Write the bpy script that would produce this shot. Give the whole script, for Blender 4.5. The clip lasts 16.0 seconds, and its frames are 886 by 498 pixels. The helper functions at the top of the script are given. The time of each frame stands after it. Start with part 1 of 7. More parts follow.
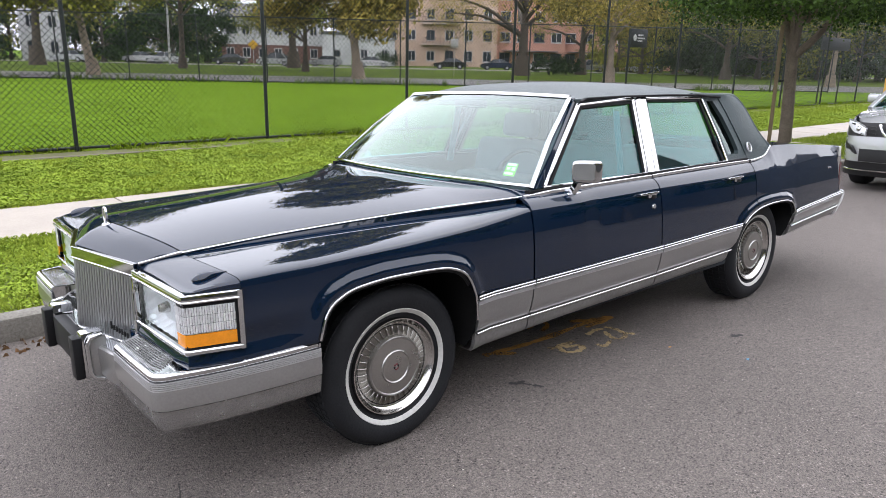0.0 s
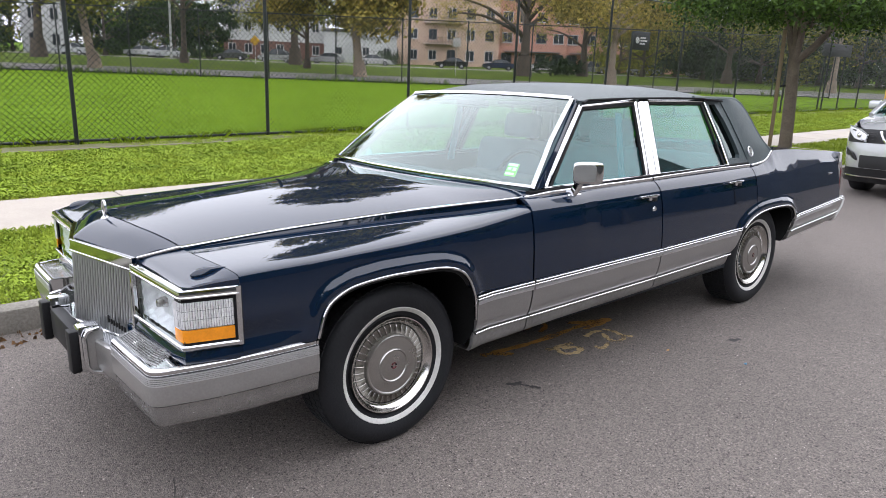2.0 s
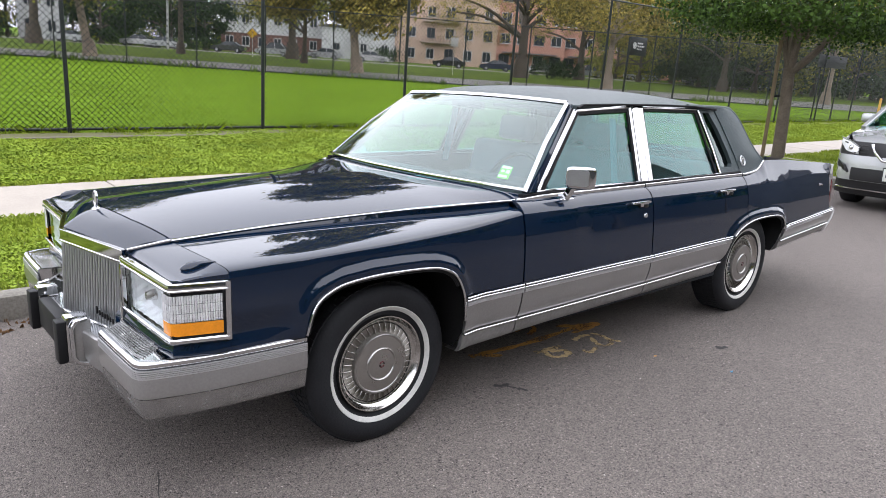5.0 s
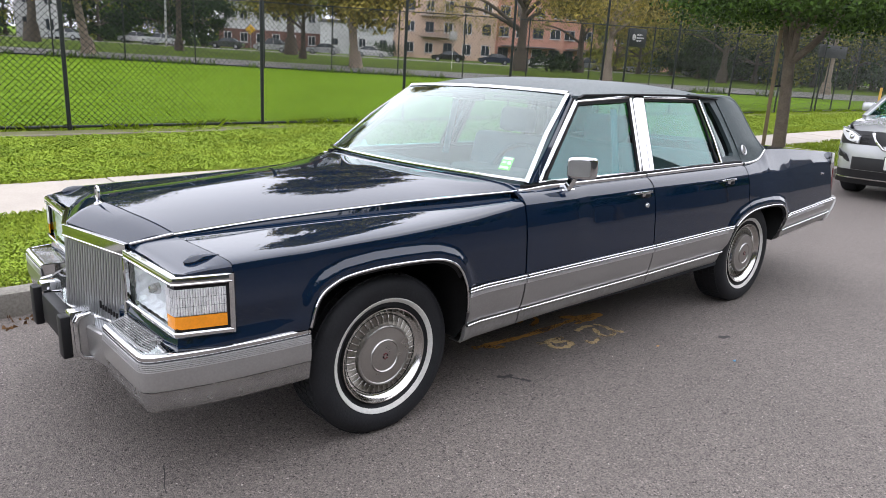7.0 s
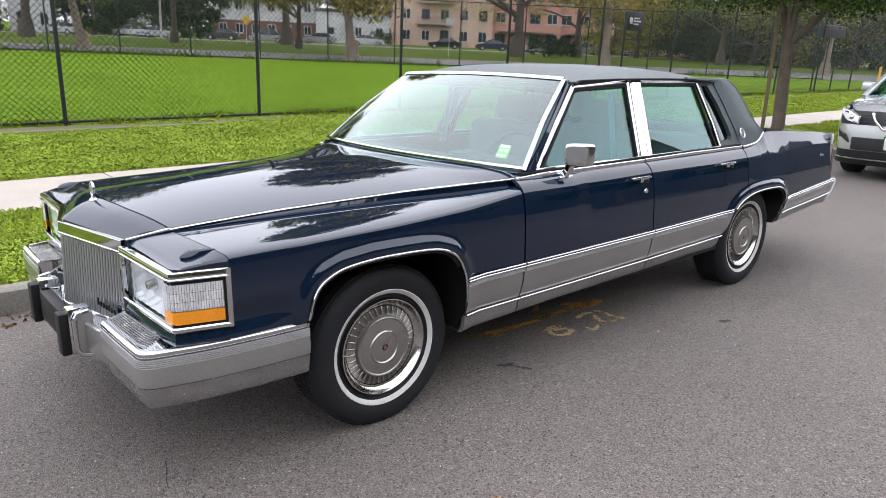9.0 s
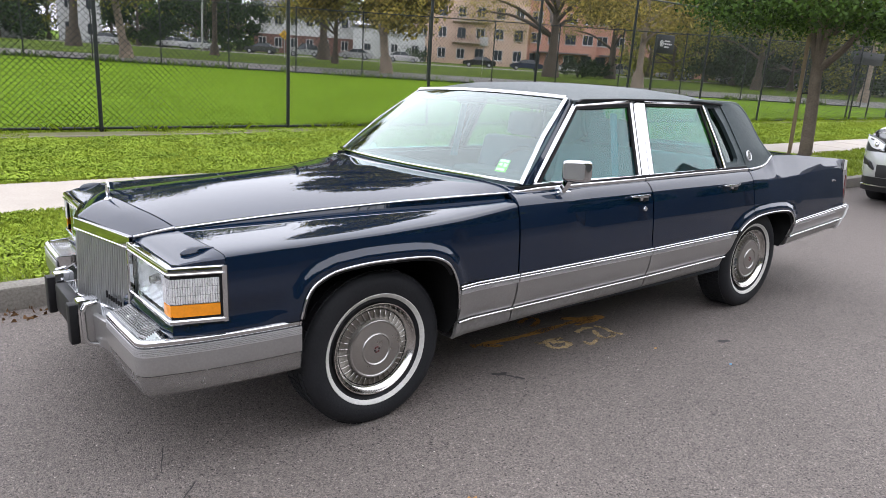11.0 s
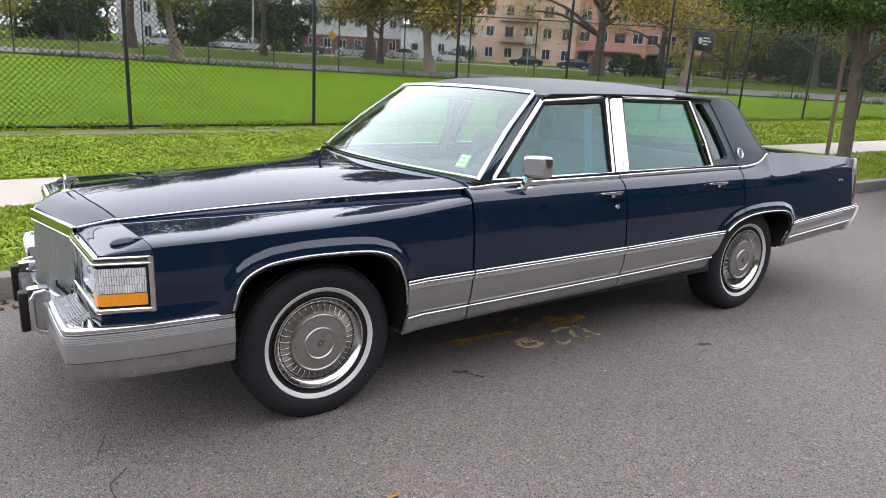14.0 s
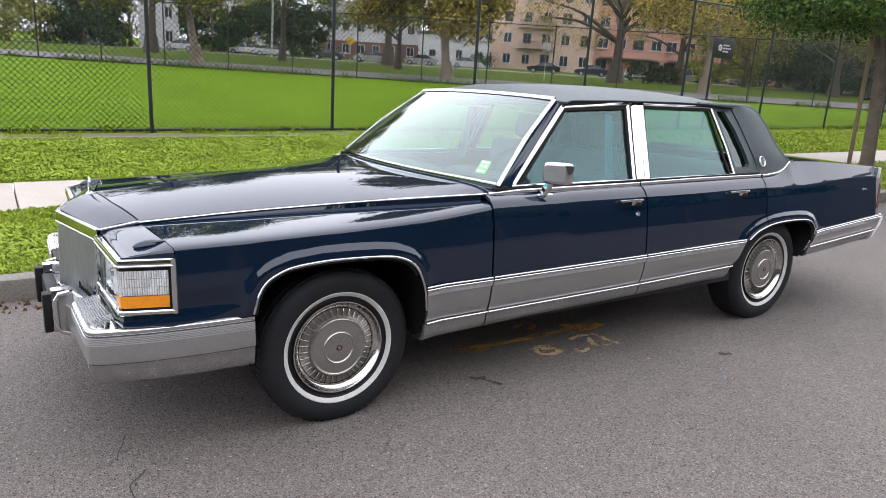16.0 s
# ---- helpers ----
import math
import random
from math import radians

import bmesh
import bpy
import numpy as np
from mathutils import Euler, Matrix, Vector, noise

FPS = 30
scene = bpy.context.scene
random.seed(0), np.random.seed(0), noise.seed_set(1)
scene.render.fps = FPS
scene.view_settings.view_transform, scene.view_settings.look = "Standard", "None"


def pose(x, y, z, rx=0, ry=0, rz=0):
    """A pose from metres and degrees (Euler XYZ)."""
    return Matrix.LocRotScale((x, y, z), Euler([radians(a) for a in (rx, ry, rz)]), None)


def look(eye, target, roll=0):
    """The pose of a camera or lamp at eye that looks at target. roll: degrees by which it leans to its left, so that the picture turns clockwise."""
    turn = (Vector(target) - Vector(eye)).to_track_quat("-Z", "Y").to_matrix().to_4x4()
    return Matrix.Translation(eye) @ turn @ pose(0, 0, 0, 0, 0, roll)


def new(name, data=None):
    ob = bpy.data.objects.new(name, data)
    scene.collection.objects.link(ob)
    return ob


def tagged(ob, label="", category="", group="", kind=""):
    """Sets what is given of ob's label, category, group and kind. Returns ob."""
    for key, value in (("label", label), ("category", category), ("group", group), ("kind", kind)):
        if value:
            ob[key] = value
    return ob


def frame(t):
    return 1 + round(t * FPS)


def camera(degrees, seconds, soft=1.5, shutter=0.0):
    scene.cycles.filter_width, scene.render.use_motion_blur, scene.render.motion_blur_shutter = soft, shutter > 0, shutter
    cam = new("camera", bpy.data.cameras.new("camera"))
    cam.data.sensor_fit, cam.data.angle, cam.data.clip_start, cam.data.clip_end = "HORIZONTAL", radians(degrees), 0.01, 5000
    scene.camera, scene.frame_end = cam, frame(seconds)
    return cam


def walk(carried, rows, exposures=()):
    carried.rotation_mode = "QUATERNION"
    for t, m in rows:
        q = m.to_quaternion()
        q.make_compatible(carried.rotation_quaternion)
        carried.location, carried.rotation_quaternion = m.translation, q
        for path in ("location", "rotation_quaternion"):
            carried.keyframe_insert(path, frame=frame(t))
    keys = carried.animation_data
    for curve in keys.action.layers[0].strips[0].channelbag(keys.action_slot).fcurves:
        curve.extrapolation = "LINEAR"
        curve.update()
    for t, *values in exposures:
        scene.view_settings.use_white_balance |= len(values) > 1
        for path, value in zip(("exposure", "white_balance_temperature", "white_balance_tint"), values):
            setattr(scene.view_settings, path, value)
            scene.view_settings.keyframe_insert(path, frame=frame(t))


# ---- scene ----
cam = camera(64.6, 16.0, soft=0.7)
TILT = pose(0, 0, 0, -2.3, 0, 0)      # the road falls towards the kerb; the car and the path are given along the road
PATH = [
    (0, (-1.605, -3.094, 1.494), (-0.349, -1.609, 1.028), -0.3),
    (0.5, (-1.598, -3.087, 1.496), (-0.321, -1.621, 1.025), 0.0),
    (1, (-1.608, -3.102, 1.492), (-0.335, -1.629, 1.032), 0.3),
    (1.5, (-1.613, -3.094, 1.494), (-0.364, -1.6, 1.04), 0.5),
    (2, (-1.604, -3.085, 1.492), (-0.345, -1.603, 1.024), 0.7),
    (2.5, (-1.603, -3.095, 1.49), (-0.346, -1.614, 1.013), 0.8),
    (3, (-1.604, -3.105, 1.495), (-0.339, -1.629, 1.023), 0.4),
    (5.3, (-1.605, -3.091, 1.5), (-0.328, -1.624, 1.03), 2.6),
    (5.5, (-1.615, -3.096, 1.485), (-0.333, -1.634, 1.017), 2.3),
    (6, (-1.618, -3.11, 1.486), (-0.347, -1.642, 1.006), 1.9),
    (6.5, (-1.618, -3.105, 1.485), (-0.359, -1.628, 1.001), 1.4),
    (7, (-1.612, -3.091, 1.487), (-0.34, -1.626, 1.002), 1.9),
    (7.5, (-1.612, -3.095, 1.489), (-0.338, -1.633, 1.003), 1.9),
    (8, (-1.604, -3.098, 1.489), (-0.338, -1.63, 0.997), 1.4),
    (8.5, (-1.593, -3.084, 1.489), (-0.328, -1.621, 0.978), 1.3),
    (9, (-1.594, -3.088, 1.491), (-0.328, -1.628, 0.973), 0.8),
    (9.2, (-1.602, -3.079, 1.494), (-0.336, -1.621, 0.971), 1.0),
    (11.3, (-1.546, -3.339, 1.484), (-0.345, -1.811, 1.01), 2.1),
    (11.5, (-1.541, -3.386, 1.504), (-0.352, -1.855, 1.012), 1.4),
    (12, (-1.378, -3.468, 1.502), (-0.204, -1.919, 1.033), 2.0),
    (12.5, (-1.216, -3.507, 1.482), (-0.072, -1.93, 1.031), 2.9),
    (13, (-1.168, -3.519, 1.473), (-0.07, -1.918, 0.992), 1.1),
    (13.5, (-1.148, -3.524, 1.475), (-0.042, -1.931, 0.985), 1.0),
    (14, (-1.181, -3.516, 1.477), (-0.081, -1.916, 0.998), 2.0),
    (14.5, (-1.188, -3.499, 1.477), (-0.096, -1.89, 1.009), 1.9),
    (15, (-1.183, -3.489, 1.474), (-0.091, -1.881, 1.005), 2.1),
    (15.5, (-1.188, -3.503, 1.472), (-0.108, -1.891, 0.99), 3.1),
    (16, (-1.194, -3.503, 1.476), (-0.129, -1.875, 1.011), 2.3),
]
walk(cam, [(t, TILT @ look(eye, target, roll)) for t, eye, target, roll in PATH],
     exposures=[(0, 1.23), (16, 1.23)])

# ---- world and sun: an overcast day ----
world = bpy.data.worlds.new("overcast_sky")
scene.world = world
world.use_nodes = True
wn, wl = world.node_tree.nodes, world.node_tree.links
wn.clear()
w_out = wn.new("ShaderNodeOutputWorld")
w_bg = wn.new("ShaderNodeBackground")
w_sky = wn.new("ShaderNodeTexSky")
w_sky.sky_type = 'NISHITA'
w_sky.sun_disc = False
w_sky.sun_elevation = radians(55)
w_sky.sun_rotation = radians(70)
w_sky.air_density = 1.0
w_sky.dust_density = 2.0
w_sky.ozone_density = 1.0
w_grey = wn.new("ShaderNodeHueSaturation")
w_grey.inputs["Saturation"].default_value = 0.22
wl.new(w_sky.outputs[0], w_grey.inputs["Color"])
# the cloud cover evens the sky out and makes it brighter overhead than at the horizon
w_tc = wn.new("ShaderNodeTexCoord")
w_xyz = wn.new("ShaderNodeSeparateXYZ")
wl.new(w_tc.outputs["Generated"], w_xyz.inputs[0])
w_up = wn.new("ShaderNodeMapRange")
w_up.inputs["From Min"].default_value, w_up.inputs["From Max"].default_value = 0.0, 1.0
w_up.inputs["To Min"].default_value, w_up.inputs["To Max"].default_value = 0.98, 1.00
wl.new(w_xyz.outputs["Z"], w_up.inputs["Value"])
w_cloud = wn.new("ShaderNodeMix")
w_cloud.data_type = 'RGBA'
w_cloud.inputs["Factor"].default_value = 0.75
w_cloud.inputs["B"].default_value = (8.5, 8.65, 9.85, 1)
wl.new(w_grey.outputs[0], w_cloud.inputs["A"])
w_mul = wn.new("ShaderNodeVectorMath")
w_mul.operation = 'SCALE'
wl.new(w_cloud.outputs["Result"], w_mul.inputs[0])
wl.new(w_up.outputs[0], w_mul.inputs["Scale"])
wl.new(w_mul.outputs[0], w_bg.inputs["Color"])
w_bg.inputs["Strength"].default_value = 0.13
wl.new(w_bg.outputs[0], w_out.inputs["Surface"])
sun_data = bpy.data.lights.new("sun", 'SUN')
sun_data.energy, sun_data.angle, sun_data.color = 0.5, radians(178), (1.0, 0.97, 0.92)
sun = new("sun", sun_data)
sun.matrix_world = look((0, 0, 30), (-10.8, -4.0, 13.6), 0)

# ---- materials ----
def mat(name, base, rough=0.6, metal=0.0, var=0.15, scale=6.0, fine=80.0, bump=0.0, bump_scale=120.0, coat=0.0,
        coat_rough=0.03, coat_ior=1.5, ior=1.5, spec=0.5, tint=None, island=0.0, rnd=0.0, rough_var=0.0):
    m = bpy.data.materials.new(name)
    m.use_nodes = True
    n, l = m.node_tree.nodes, m.node_tree.links
    b = n["Principled BSDF"]
    b.inputs["Roughness"].default_value = rough
    b.inputs["Metallic"].default_value = metal
    b.inputs["Coat Weight"].default_value = coat
    b.inputs["Coat Roughness"].default_value = coat_rough
    b.inputs["Coat IOR"].default_value = coat_ior
    b.inputs["IOR"].default_value = ior
    b.inputs["Specular IOR Level"].default_value = spec
    b.inputs["Base Color"].default_value = (*base, 1)
    tc = n.new("ShaderNodeTexCoord")
    if var > 0:
        a = n.new("ShaderNodeTexNoise"); a.inputs["Scale"].default_value = scale; a.inputs["Detail"].default_value = 5
        f = n.new("ShaderNodeTexNoise"); f.inputs["Scale"].default_value = fine; f.inputs["Detail"].default_value = 3
        l.new(tc.outputs["Object"], a.inputs["Vector"]); l.new(tc.outputs["Object"], f.inputs["Vector"])
        add = n.new("ShaderNodeMath"); add.operation = 'ADD'
        l.new(a.outputs["Fac"], add.inputs[0]); l.new(f.outputs["Fac"], add.inputs[1])
        last = add.outputs[0]
        if rnd or island:
            src = n.new("ShaderNodeObjectInfo").outputs["Random"] if rnd else n.new("ShaderNodeNewGeometry").outputs["Random Per Island"]
            mr = n.new("ShaderNodeMath"); mr.operation = 'MULTIPLY_ADD'
            l.new(src, mr.inputs[0]); mr.inputs[1].default_value = (rnd or island); l.new(last, mr.inputs[2])
            sub = n.new("ShaderNodeMath"); sub.operation = 'SUBTRACT'; l.new(mr.outputs[0], sub.inputs[0])
            sub.inputs[1].default_value = (rnd or island) / 2
            last = sub.outputs[0]
        ramp = n.new("ShaderNodeMapRange")
        ramp.inputs["From Min"].default_value, ramp.inputs["From Max"].default_value = 0.6, 1.4
        l.new(last, ramp.inputs["Value"])
        mix = n.new("ShaderNodeMix"); mix.data_type = 'RGBA'
        l.new(ramp.outputs[0], mix.inputs["Factor"])
        t2 = tint or base
        mix.inputs["A"].default_value = (*[c * (1 - var) for c in base], 1)
        mix.inputs["B"].default_value = (*[min(1, c * (1 + var)) for c in t2], 1)
        l.new(mix.outputs["Result"], b.inputs["Base Color"])
        if rough_var:
            rr = n.new("ShaderNodeMapRange")
            rr.inputs["To Min"].default_value, rr.inputs["To Max"].default_value = max(0, rough - rough_var), rough + rough_var
            l.new(a.outputs["Fac"], rr.inputs["Value"]); l.new(rr.outputs[0], b.inputs["Roughness"])
    if bump > 0:
        bt = n.new("ShaderNodeTexNoise"); bt.inputs["Scale"].default_value = bump_scale; bt.inputs["Detail"].default_value = 4
        l.new(tc.outputs["Object"], bt.inputs["Vector"])
        bn = n.new("ShaderNodeBump"); bn.inputs["Strength"].default_value = bump; bn.inputs["Distance"].default_value = 0.01
        l.new(bt.outputs["Fac"], bn.inputs["Height"]); l.new(bn.outputs[0], b.inputs["Normal"])
    return m


def glass(name, tint, f0=0.045, gloss_rough=0.0):
    """Thin pane: tinted see-through with a gloss that grows towards glancing view."""
    m = bpy.data.materials.new(name)
    m.use_nodes = True
    n, l = m.node_tree.nodes, m.node_tree.links
    n.clear()
    out = n.new("ShaderNodeOutputMaterial")
    tr = n.new("ShaderNodeBsdfTransparent"); tr.inputs[0].default_value = (*tint, 1)
    gl = n.new("ShaderNodeBsdfGlossy"); gl.inputs["Roughness"].default_value = gloss_rough
    gl.inputs["Color"].default_value = (0.90, 1.0, 0.97, 1)
    lw = n.new("ShaderNodeLayerWeight"); lw.inputs["Blend"].default_value = 0.5
    pw = n.new("ShaderNodeMath"); pw.operation = 'POWER'; pw.inputs[1].default_value = 4.0
    l.new(lw.outputs["Facing"], pw.inputs[0])
    sc = n.new("ShaderNodeMath"); sc.operation = 'MULTIPLY_ADD'; sc.inputs[1].default_value = 1 - f0; sc.inputs[2].default_value = f0
    l.new(pw.outputs[0], sc.inputs[0])
    mx = n.new("ShaderNodeMixShader")
    l.new(sc.outputs[0], mx.inputs[0]); l.new(tr.outputs[0], mx.inputs[1]); l.new(gl.outputs[0], mx.inputs[2])
    l.new(mx.outputs[0], out.inputs[0])
    return m


def asphalt_mat():
    """Worn asphalt: single stones, dark binder, broad tyre polish and patches."""
    m = bpy.data.materials.new("worn_asphalt")
    m.use_nodes = True
    n, l = m.node_tree.nodes, m.node_tree.links
    b = n["Principled BSDF"]
    b.inputs["Roughness"].default_value = 0.85
    tc = n.new("ShaderNodeTexCoord")
    vo = n.new("ShaderNodeTexVoronoi"); vo.inputs["Scale"].default_value = 215
    big = n.new("ShaderNodeTexNoise"); big.inputs["Scale"].default_value = 0.55; big.inputs["Detail"].default_value = 5
    mid = n.new("ShaderNodeTexNoise"); mid.inputs["Scale"].default_value = 75; mid.inputs["Detail"].default_value = 4
    for t in (vo, big, mid):
        l.new(tc.outputs["Object"], t.inputs["Vector"])
    sep = n.new("ShaderNodeSeparateColor")
    l.new(vo.outputs["Color"], sep.inputs[0])
    stone = n.new("ShaderNodeMapRange")
    stone.inputs["To Min"].default_value, stone.inputs["To Max"].default_value = 0.55, 1.45
    l.new(sep.outputs[0], stone.inputs["Value"])
    ptc = n.new("ShaderNodeMapRange")
    ptc.inputs["From Min"].default_value, ptc.inputs["From Max"].default_value = 0.3, 0.7
    ptc.inputs["To Min"].default_value, ptc.inputs["To Max"].default_value = 0.86, 1.14
    l.new(big.outputs["Fac"], ptc.inputs["Value"])
    grain = n.new("ShaderNodeMapRange")
    grain.inputs["From Min"].default_value, grain.inputs["From Max"].default_value = 0.3, 0.7
    grain.inputs["To Min"].default_value, grain.inputs["To Max"].default_value = 0.90, 1.10
    l.new(mid.outputs["Fac"], grain.inputs["Value"])
    # coarser single stones, a few pale, and small dark pits
    vc = n.new("ShaderNodeTexVoronoi"); vc.inputs["Scale"].default_value = 150
    l.new(tc.outputs["Object"], vc.inputs["Vector"])
    sc = n.new("ShaderNodeSeparateColor"); l.new(vc.outputs["Color"], sc.inputs[0])
    coarse = n.new("ShaderNodeFloatCurve")
    cv = coarse.mapping.curves[0]
    cv.points[0].location, cv.points[1].location = (0.0, 0.10), (1.0, 0.95)
    for px, py in ((0.06, 0.30), (0.12, 0.45), (0.2, 0.48), (0.5, 0.49), (0.92, 0.53), (0.97, 0.72)):
        cv.points.new(px, py)
    coarse.mapping.update()
    l.new(sc.outputs[1], coarse.inputs["Value"])
    dbl = n.new("ShaderNodeMath"); dbl.operation = 'MULTIPLY'; dbl.inputs[1].default_value = 2.04
    l.new(coarse.outputs[0], dbl.inputs[0])
    m0 = n.new("ShaderNodeMath"); m0.operation = 'MULTIPLY'
    l.new(dbl.outputs[0], m0.inputs[0]); l.new(stone.outputs[0], m0.inputs[1])
    m1 = n.new("ShaderNodeMath"); m1.operation = 'MULTIPLY'
    m2 = n.new("ShaderNodeMath"); m2.operation = 'MULTIPLY'
    l.new(m0.outputs[0], m1.inputs[0]); l.new(ptc.outputs[0], m1.inputs[1])
    l.new(m1.outputs[0], m2.inputs[0]); l.new(grain.outputs[0], m2.inputs[1])
    col = n.new("ShaderNodeVectorMath"); col.operation = 'SCALE'
    col.inputs[0].default_value = (0.136, 0.118, 0.106)
    l.new(m2.outputs[0], col.inputs["Scale"])
    l.new(col.outputs[0], b.inputs["Base Color"])
    bp = n.new("ShaderNodeBump"); bp.inputs["Strength"].default_value = 0.8; bp.inputs["Distance"].default_value = 0.004
    l.new(vo.outputs["Distance"], bp.inputs["Height"]); bp.invert = True
    l.new(bp.outputs[0], b.inputs["Normal"])
    return m


M = dict(
    paint=mat("navy_paint", (0.0017, 0.0090, 0.0248), 0.03, 0.0, 0.25, 2.0, 300, ior=1.62),
    silver=mat("silver_lower_paint", (0.385, 0.38, 0.372), 0.30, 0.75, 0.12, 2.2, 120, coat=0.5, coat_rough=0.08, rough_var=0.06),
    chrome=mat("chrome", (0.60, 0.605, 0.61), 0.06, 1.0, 0.04, 4.0, 60, rough_var=0.03),
    satin=mat("satin_metal", (0.55, 0.54, 0.52), 0.28, 1.0, 0.08, 9.0, 90, rough_var=0.08),
    cap=mat("wheel_cover_metal", (0.45, 0.44, 0.42), 0.30, 1.0, 0.1, 12.0, 150, rough_var=0.08),
    dish=mat("polished_cover_dish", (0.58, 0.565, 0.54), 0.17, 1.0, 0.06, 12.0, 150, rough_var=0.05),
    # darker than the dish, so that the vanes stand out
    channel=mat("dark_cover_channel", (0.30, 0.285, 0.26), 0.38, 0.9, 0.3, 18.0, 150, rough_var=0.08),
    grille_back=mat("grille_backing", (0.15, 0.155, 0.16), 0.5, 0.4, 0.1),
    # silver darkened for the shade on the down-facing rocker, plus some dirt
    rocker=mat("shaded_dirty_rocker", (0.31, 0.305, 0.295), 0.36, 0.6, 0.25, 5.0, 60),
    rib_back=mat("dark_rib_groove", (0.05, 0.05, 0.052), 0.5, 0.3, 0.1),
    rib=mat("bright_rib", (0.66, 0.66, 0.67), 0.3, 0.7, 0.08, 9, 90),
    # grey tone and speckle put the road's reflection into the colour
    dull=mat("road_mirror_toned_metal", (0.40, 0.40, 0.395), 0.24, 0.85, 0.22, 14.0, 120, rough_var=0.12),
    face_metal=mat("brushed_grey_metal", (0.34, 0.35, 0.34), 0.34, 0.8, 0.1, 12.0, 160),
    grille=mat("grille_metal", (0.40, 0.41, 0.425), 0.34, 0.9, 0.08, 9.0, 90),
    rubber=mat("tyre_rubber", (0.0120, 0.0128, 0.0150), 0.7, 0, 0.3, 9.0, 120, spec=0.35, bump=0.15, bump_scale=90),
    white_wall=mat("whitewall", (0.58, 0.57, 0.54), 0.6, 0, 0.14, 14.0, 90),
    trim_black=mat("black_trim", (0.012, 0.012, 0.013), 0.5, 0, 0.2, spec=0.25),
    gasket=mat("black_gasket", (0.008, 0.008, 0.009), 0.7, 0, 0.2, spec=0.2),
    vinyl=mat("grained_vinyl", (0.044, 0.062, 0.066), 0.48, 0, 0.16, 3.0, 260, spec=0.4, bump=0.25, bump_scale=420),
    wheel_well=mat("dark_wheel_well", (0.008, 0.008, 0.008), 0.9, 0, 0.3, spec=0.1),
    seat=mat("blue_grey_velour", (0.12, 0.15, 0.18), 0.9, 0, 0.25, 8, 160, bump=0.1),
    dash=mat("dark_blue_dashboard", (0.02, 0.028, 0.036), 0.65, 0, 0.2),
    belt=mat("pale_blue_seat_belt", (0.16, 0.33, 0.42), 0.7, 0, 0.12, 20, 200),
    glass=glass("tinted_glass", (0.46, 0.74, 0.74), 0.050),
    windscreen_glass=glass("windscreen_glass", (0.74, 0.96, 0.92), 0.155),
    shade_glass=glass("shade_band_glass", (0.38, 0.43, 0.50), 0.145),
    opera_glass=glass("dark_quarter_glass", (0.16, 0.22, 0.23), 0.07),
    lens=glass("clear_lens", (0.92, 0.94, 0.95), 0.06, 0.05),
    reflector=mat("lamp_reflector", (0.80, 0.81, 0.83), 0.30, 0.25, 0.12, 25, 120),
    # tone differs from flute to flute to paint in the lens's sparkle
    flute=mat("fluted_clear_lens", (0.80, 0.81, 0.82), 0.16, 0.35, 0.2, 45, 160, coat=1, island=0.5),
    amber=mat("amber_lens", (0.84, 0.29, 0.008), 0.25, 0, 0.12, 30, 150, coat=0.6),
    red_lens=mat("red_lens", (0.13, 0.008, 0.008), 0.2, 0, 0.12, 30, 150, coat=1),
    emblem_red=mat("crest_enamel", (0.16, 0.04, 0.045), 0.4, 0, 0.3, 200, 300),
    sticker=mat("green_sticker", (0.22, 0.66, 0.06), 0.6, 0, 0.08),
    sticker_white=mat("white_sticker_print", (0.75, 0.80, 0.70), 0.6, 0, 0.05),
)

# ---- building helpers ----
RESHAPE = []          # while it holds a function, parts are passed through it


def part(name, bm, material, parent=None, label="", smooth=True, angle=35):
    me = bpy.data.meshes.new(name)
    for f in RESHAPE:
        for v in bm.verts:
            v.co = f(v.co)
    bm.normal_update()
    bm.to_mesh(me)
    bm.free()
    if smooth:
        me.polygons.foreach_set("use_smooth", [True] * len(me.polygons))
        me.set_sharp_from_angle(angle=radians(angle))
    me.materials.append(M[material] if isinstance(material, str) else material)
    ob = new(name, me)
    if parent is not None:
        ob.parent = parent
    if label:
        tagged(ob, label)
    return ob


def empty(name, m=None, label="", category="", group="", kind=""):
    ob = new(name)
    ob.empty_display_size = 0.1
    if m is not None:
        ob.matrix_world = m
    return tagged(ob, label, category, group, kind)


def add_box(bm, lo, hi, bevel=0.0, m=None, seg=2):
    vs = [bm.verts.new((x, y, z)) for x in (lo[0], hi[0]) for y in (lo[1], hi[1]) for z in (lo[2], hi[2])]
    fs = [bm.faces.new([vs[i] for i in q]) for q in ((0, 1, 3, 2), (4, 6, 7, 5), (0, 4, 5, 1), (2, 3, 7, 6), (0, 2, 6, 4), (1, 5, 7, 3))]
    if bevel > 0:
        es = {e for f in fs for e in f.edges}
        r = bmesh.ops.bevel(bm, geom=list(es), offset=bevel, segments=seg, affect='EDGES', profile=0.5)
        vs = list({v for f in r["faces"] for v in f.verts} | {v for v in vs if v.is_valid})
    if m is not None:
        bmesh.ops.transform(bm, matrix=m, verts=[v for v in vs if v.is_valid])
    return bm


def box(lo, hi, bevel=0.0, m=None, seg=2):
    lo2 = [min(a, b) for a, b in zip(lo, hi)]; hi2 = [max(a, b) for a, b in zip(lo, hi)]
    return add_box(bmesh.new(), lo2, hi2, bevel, m, seg)


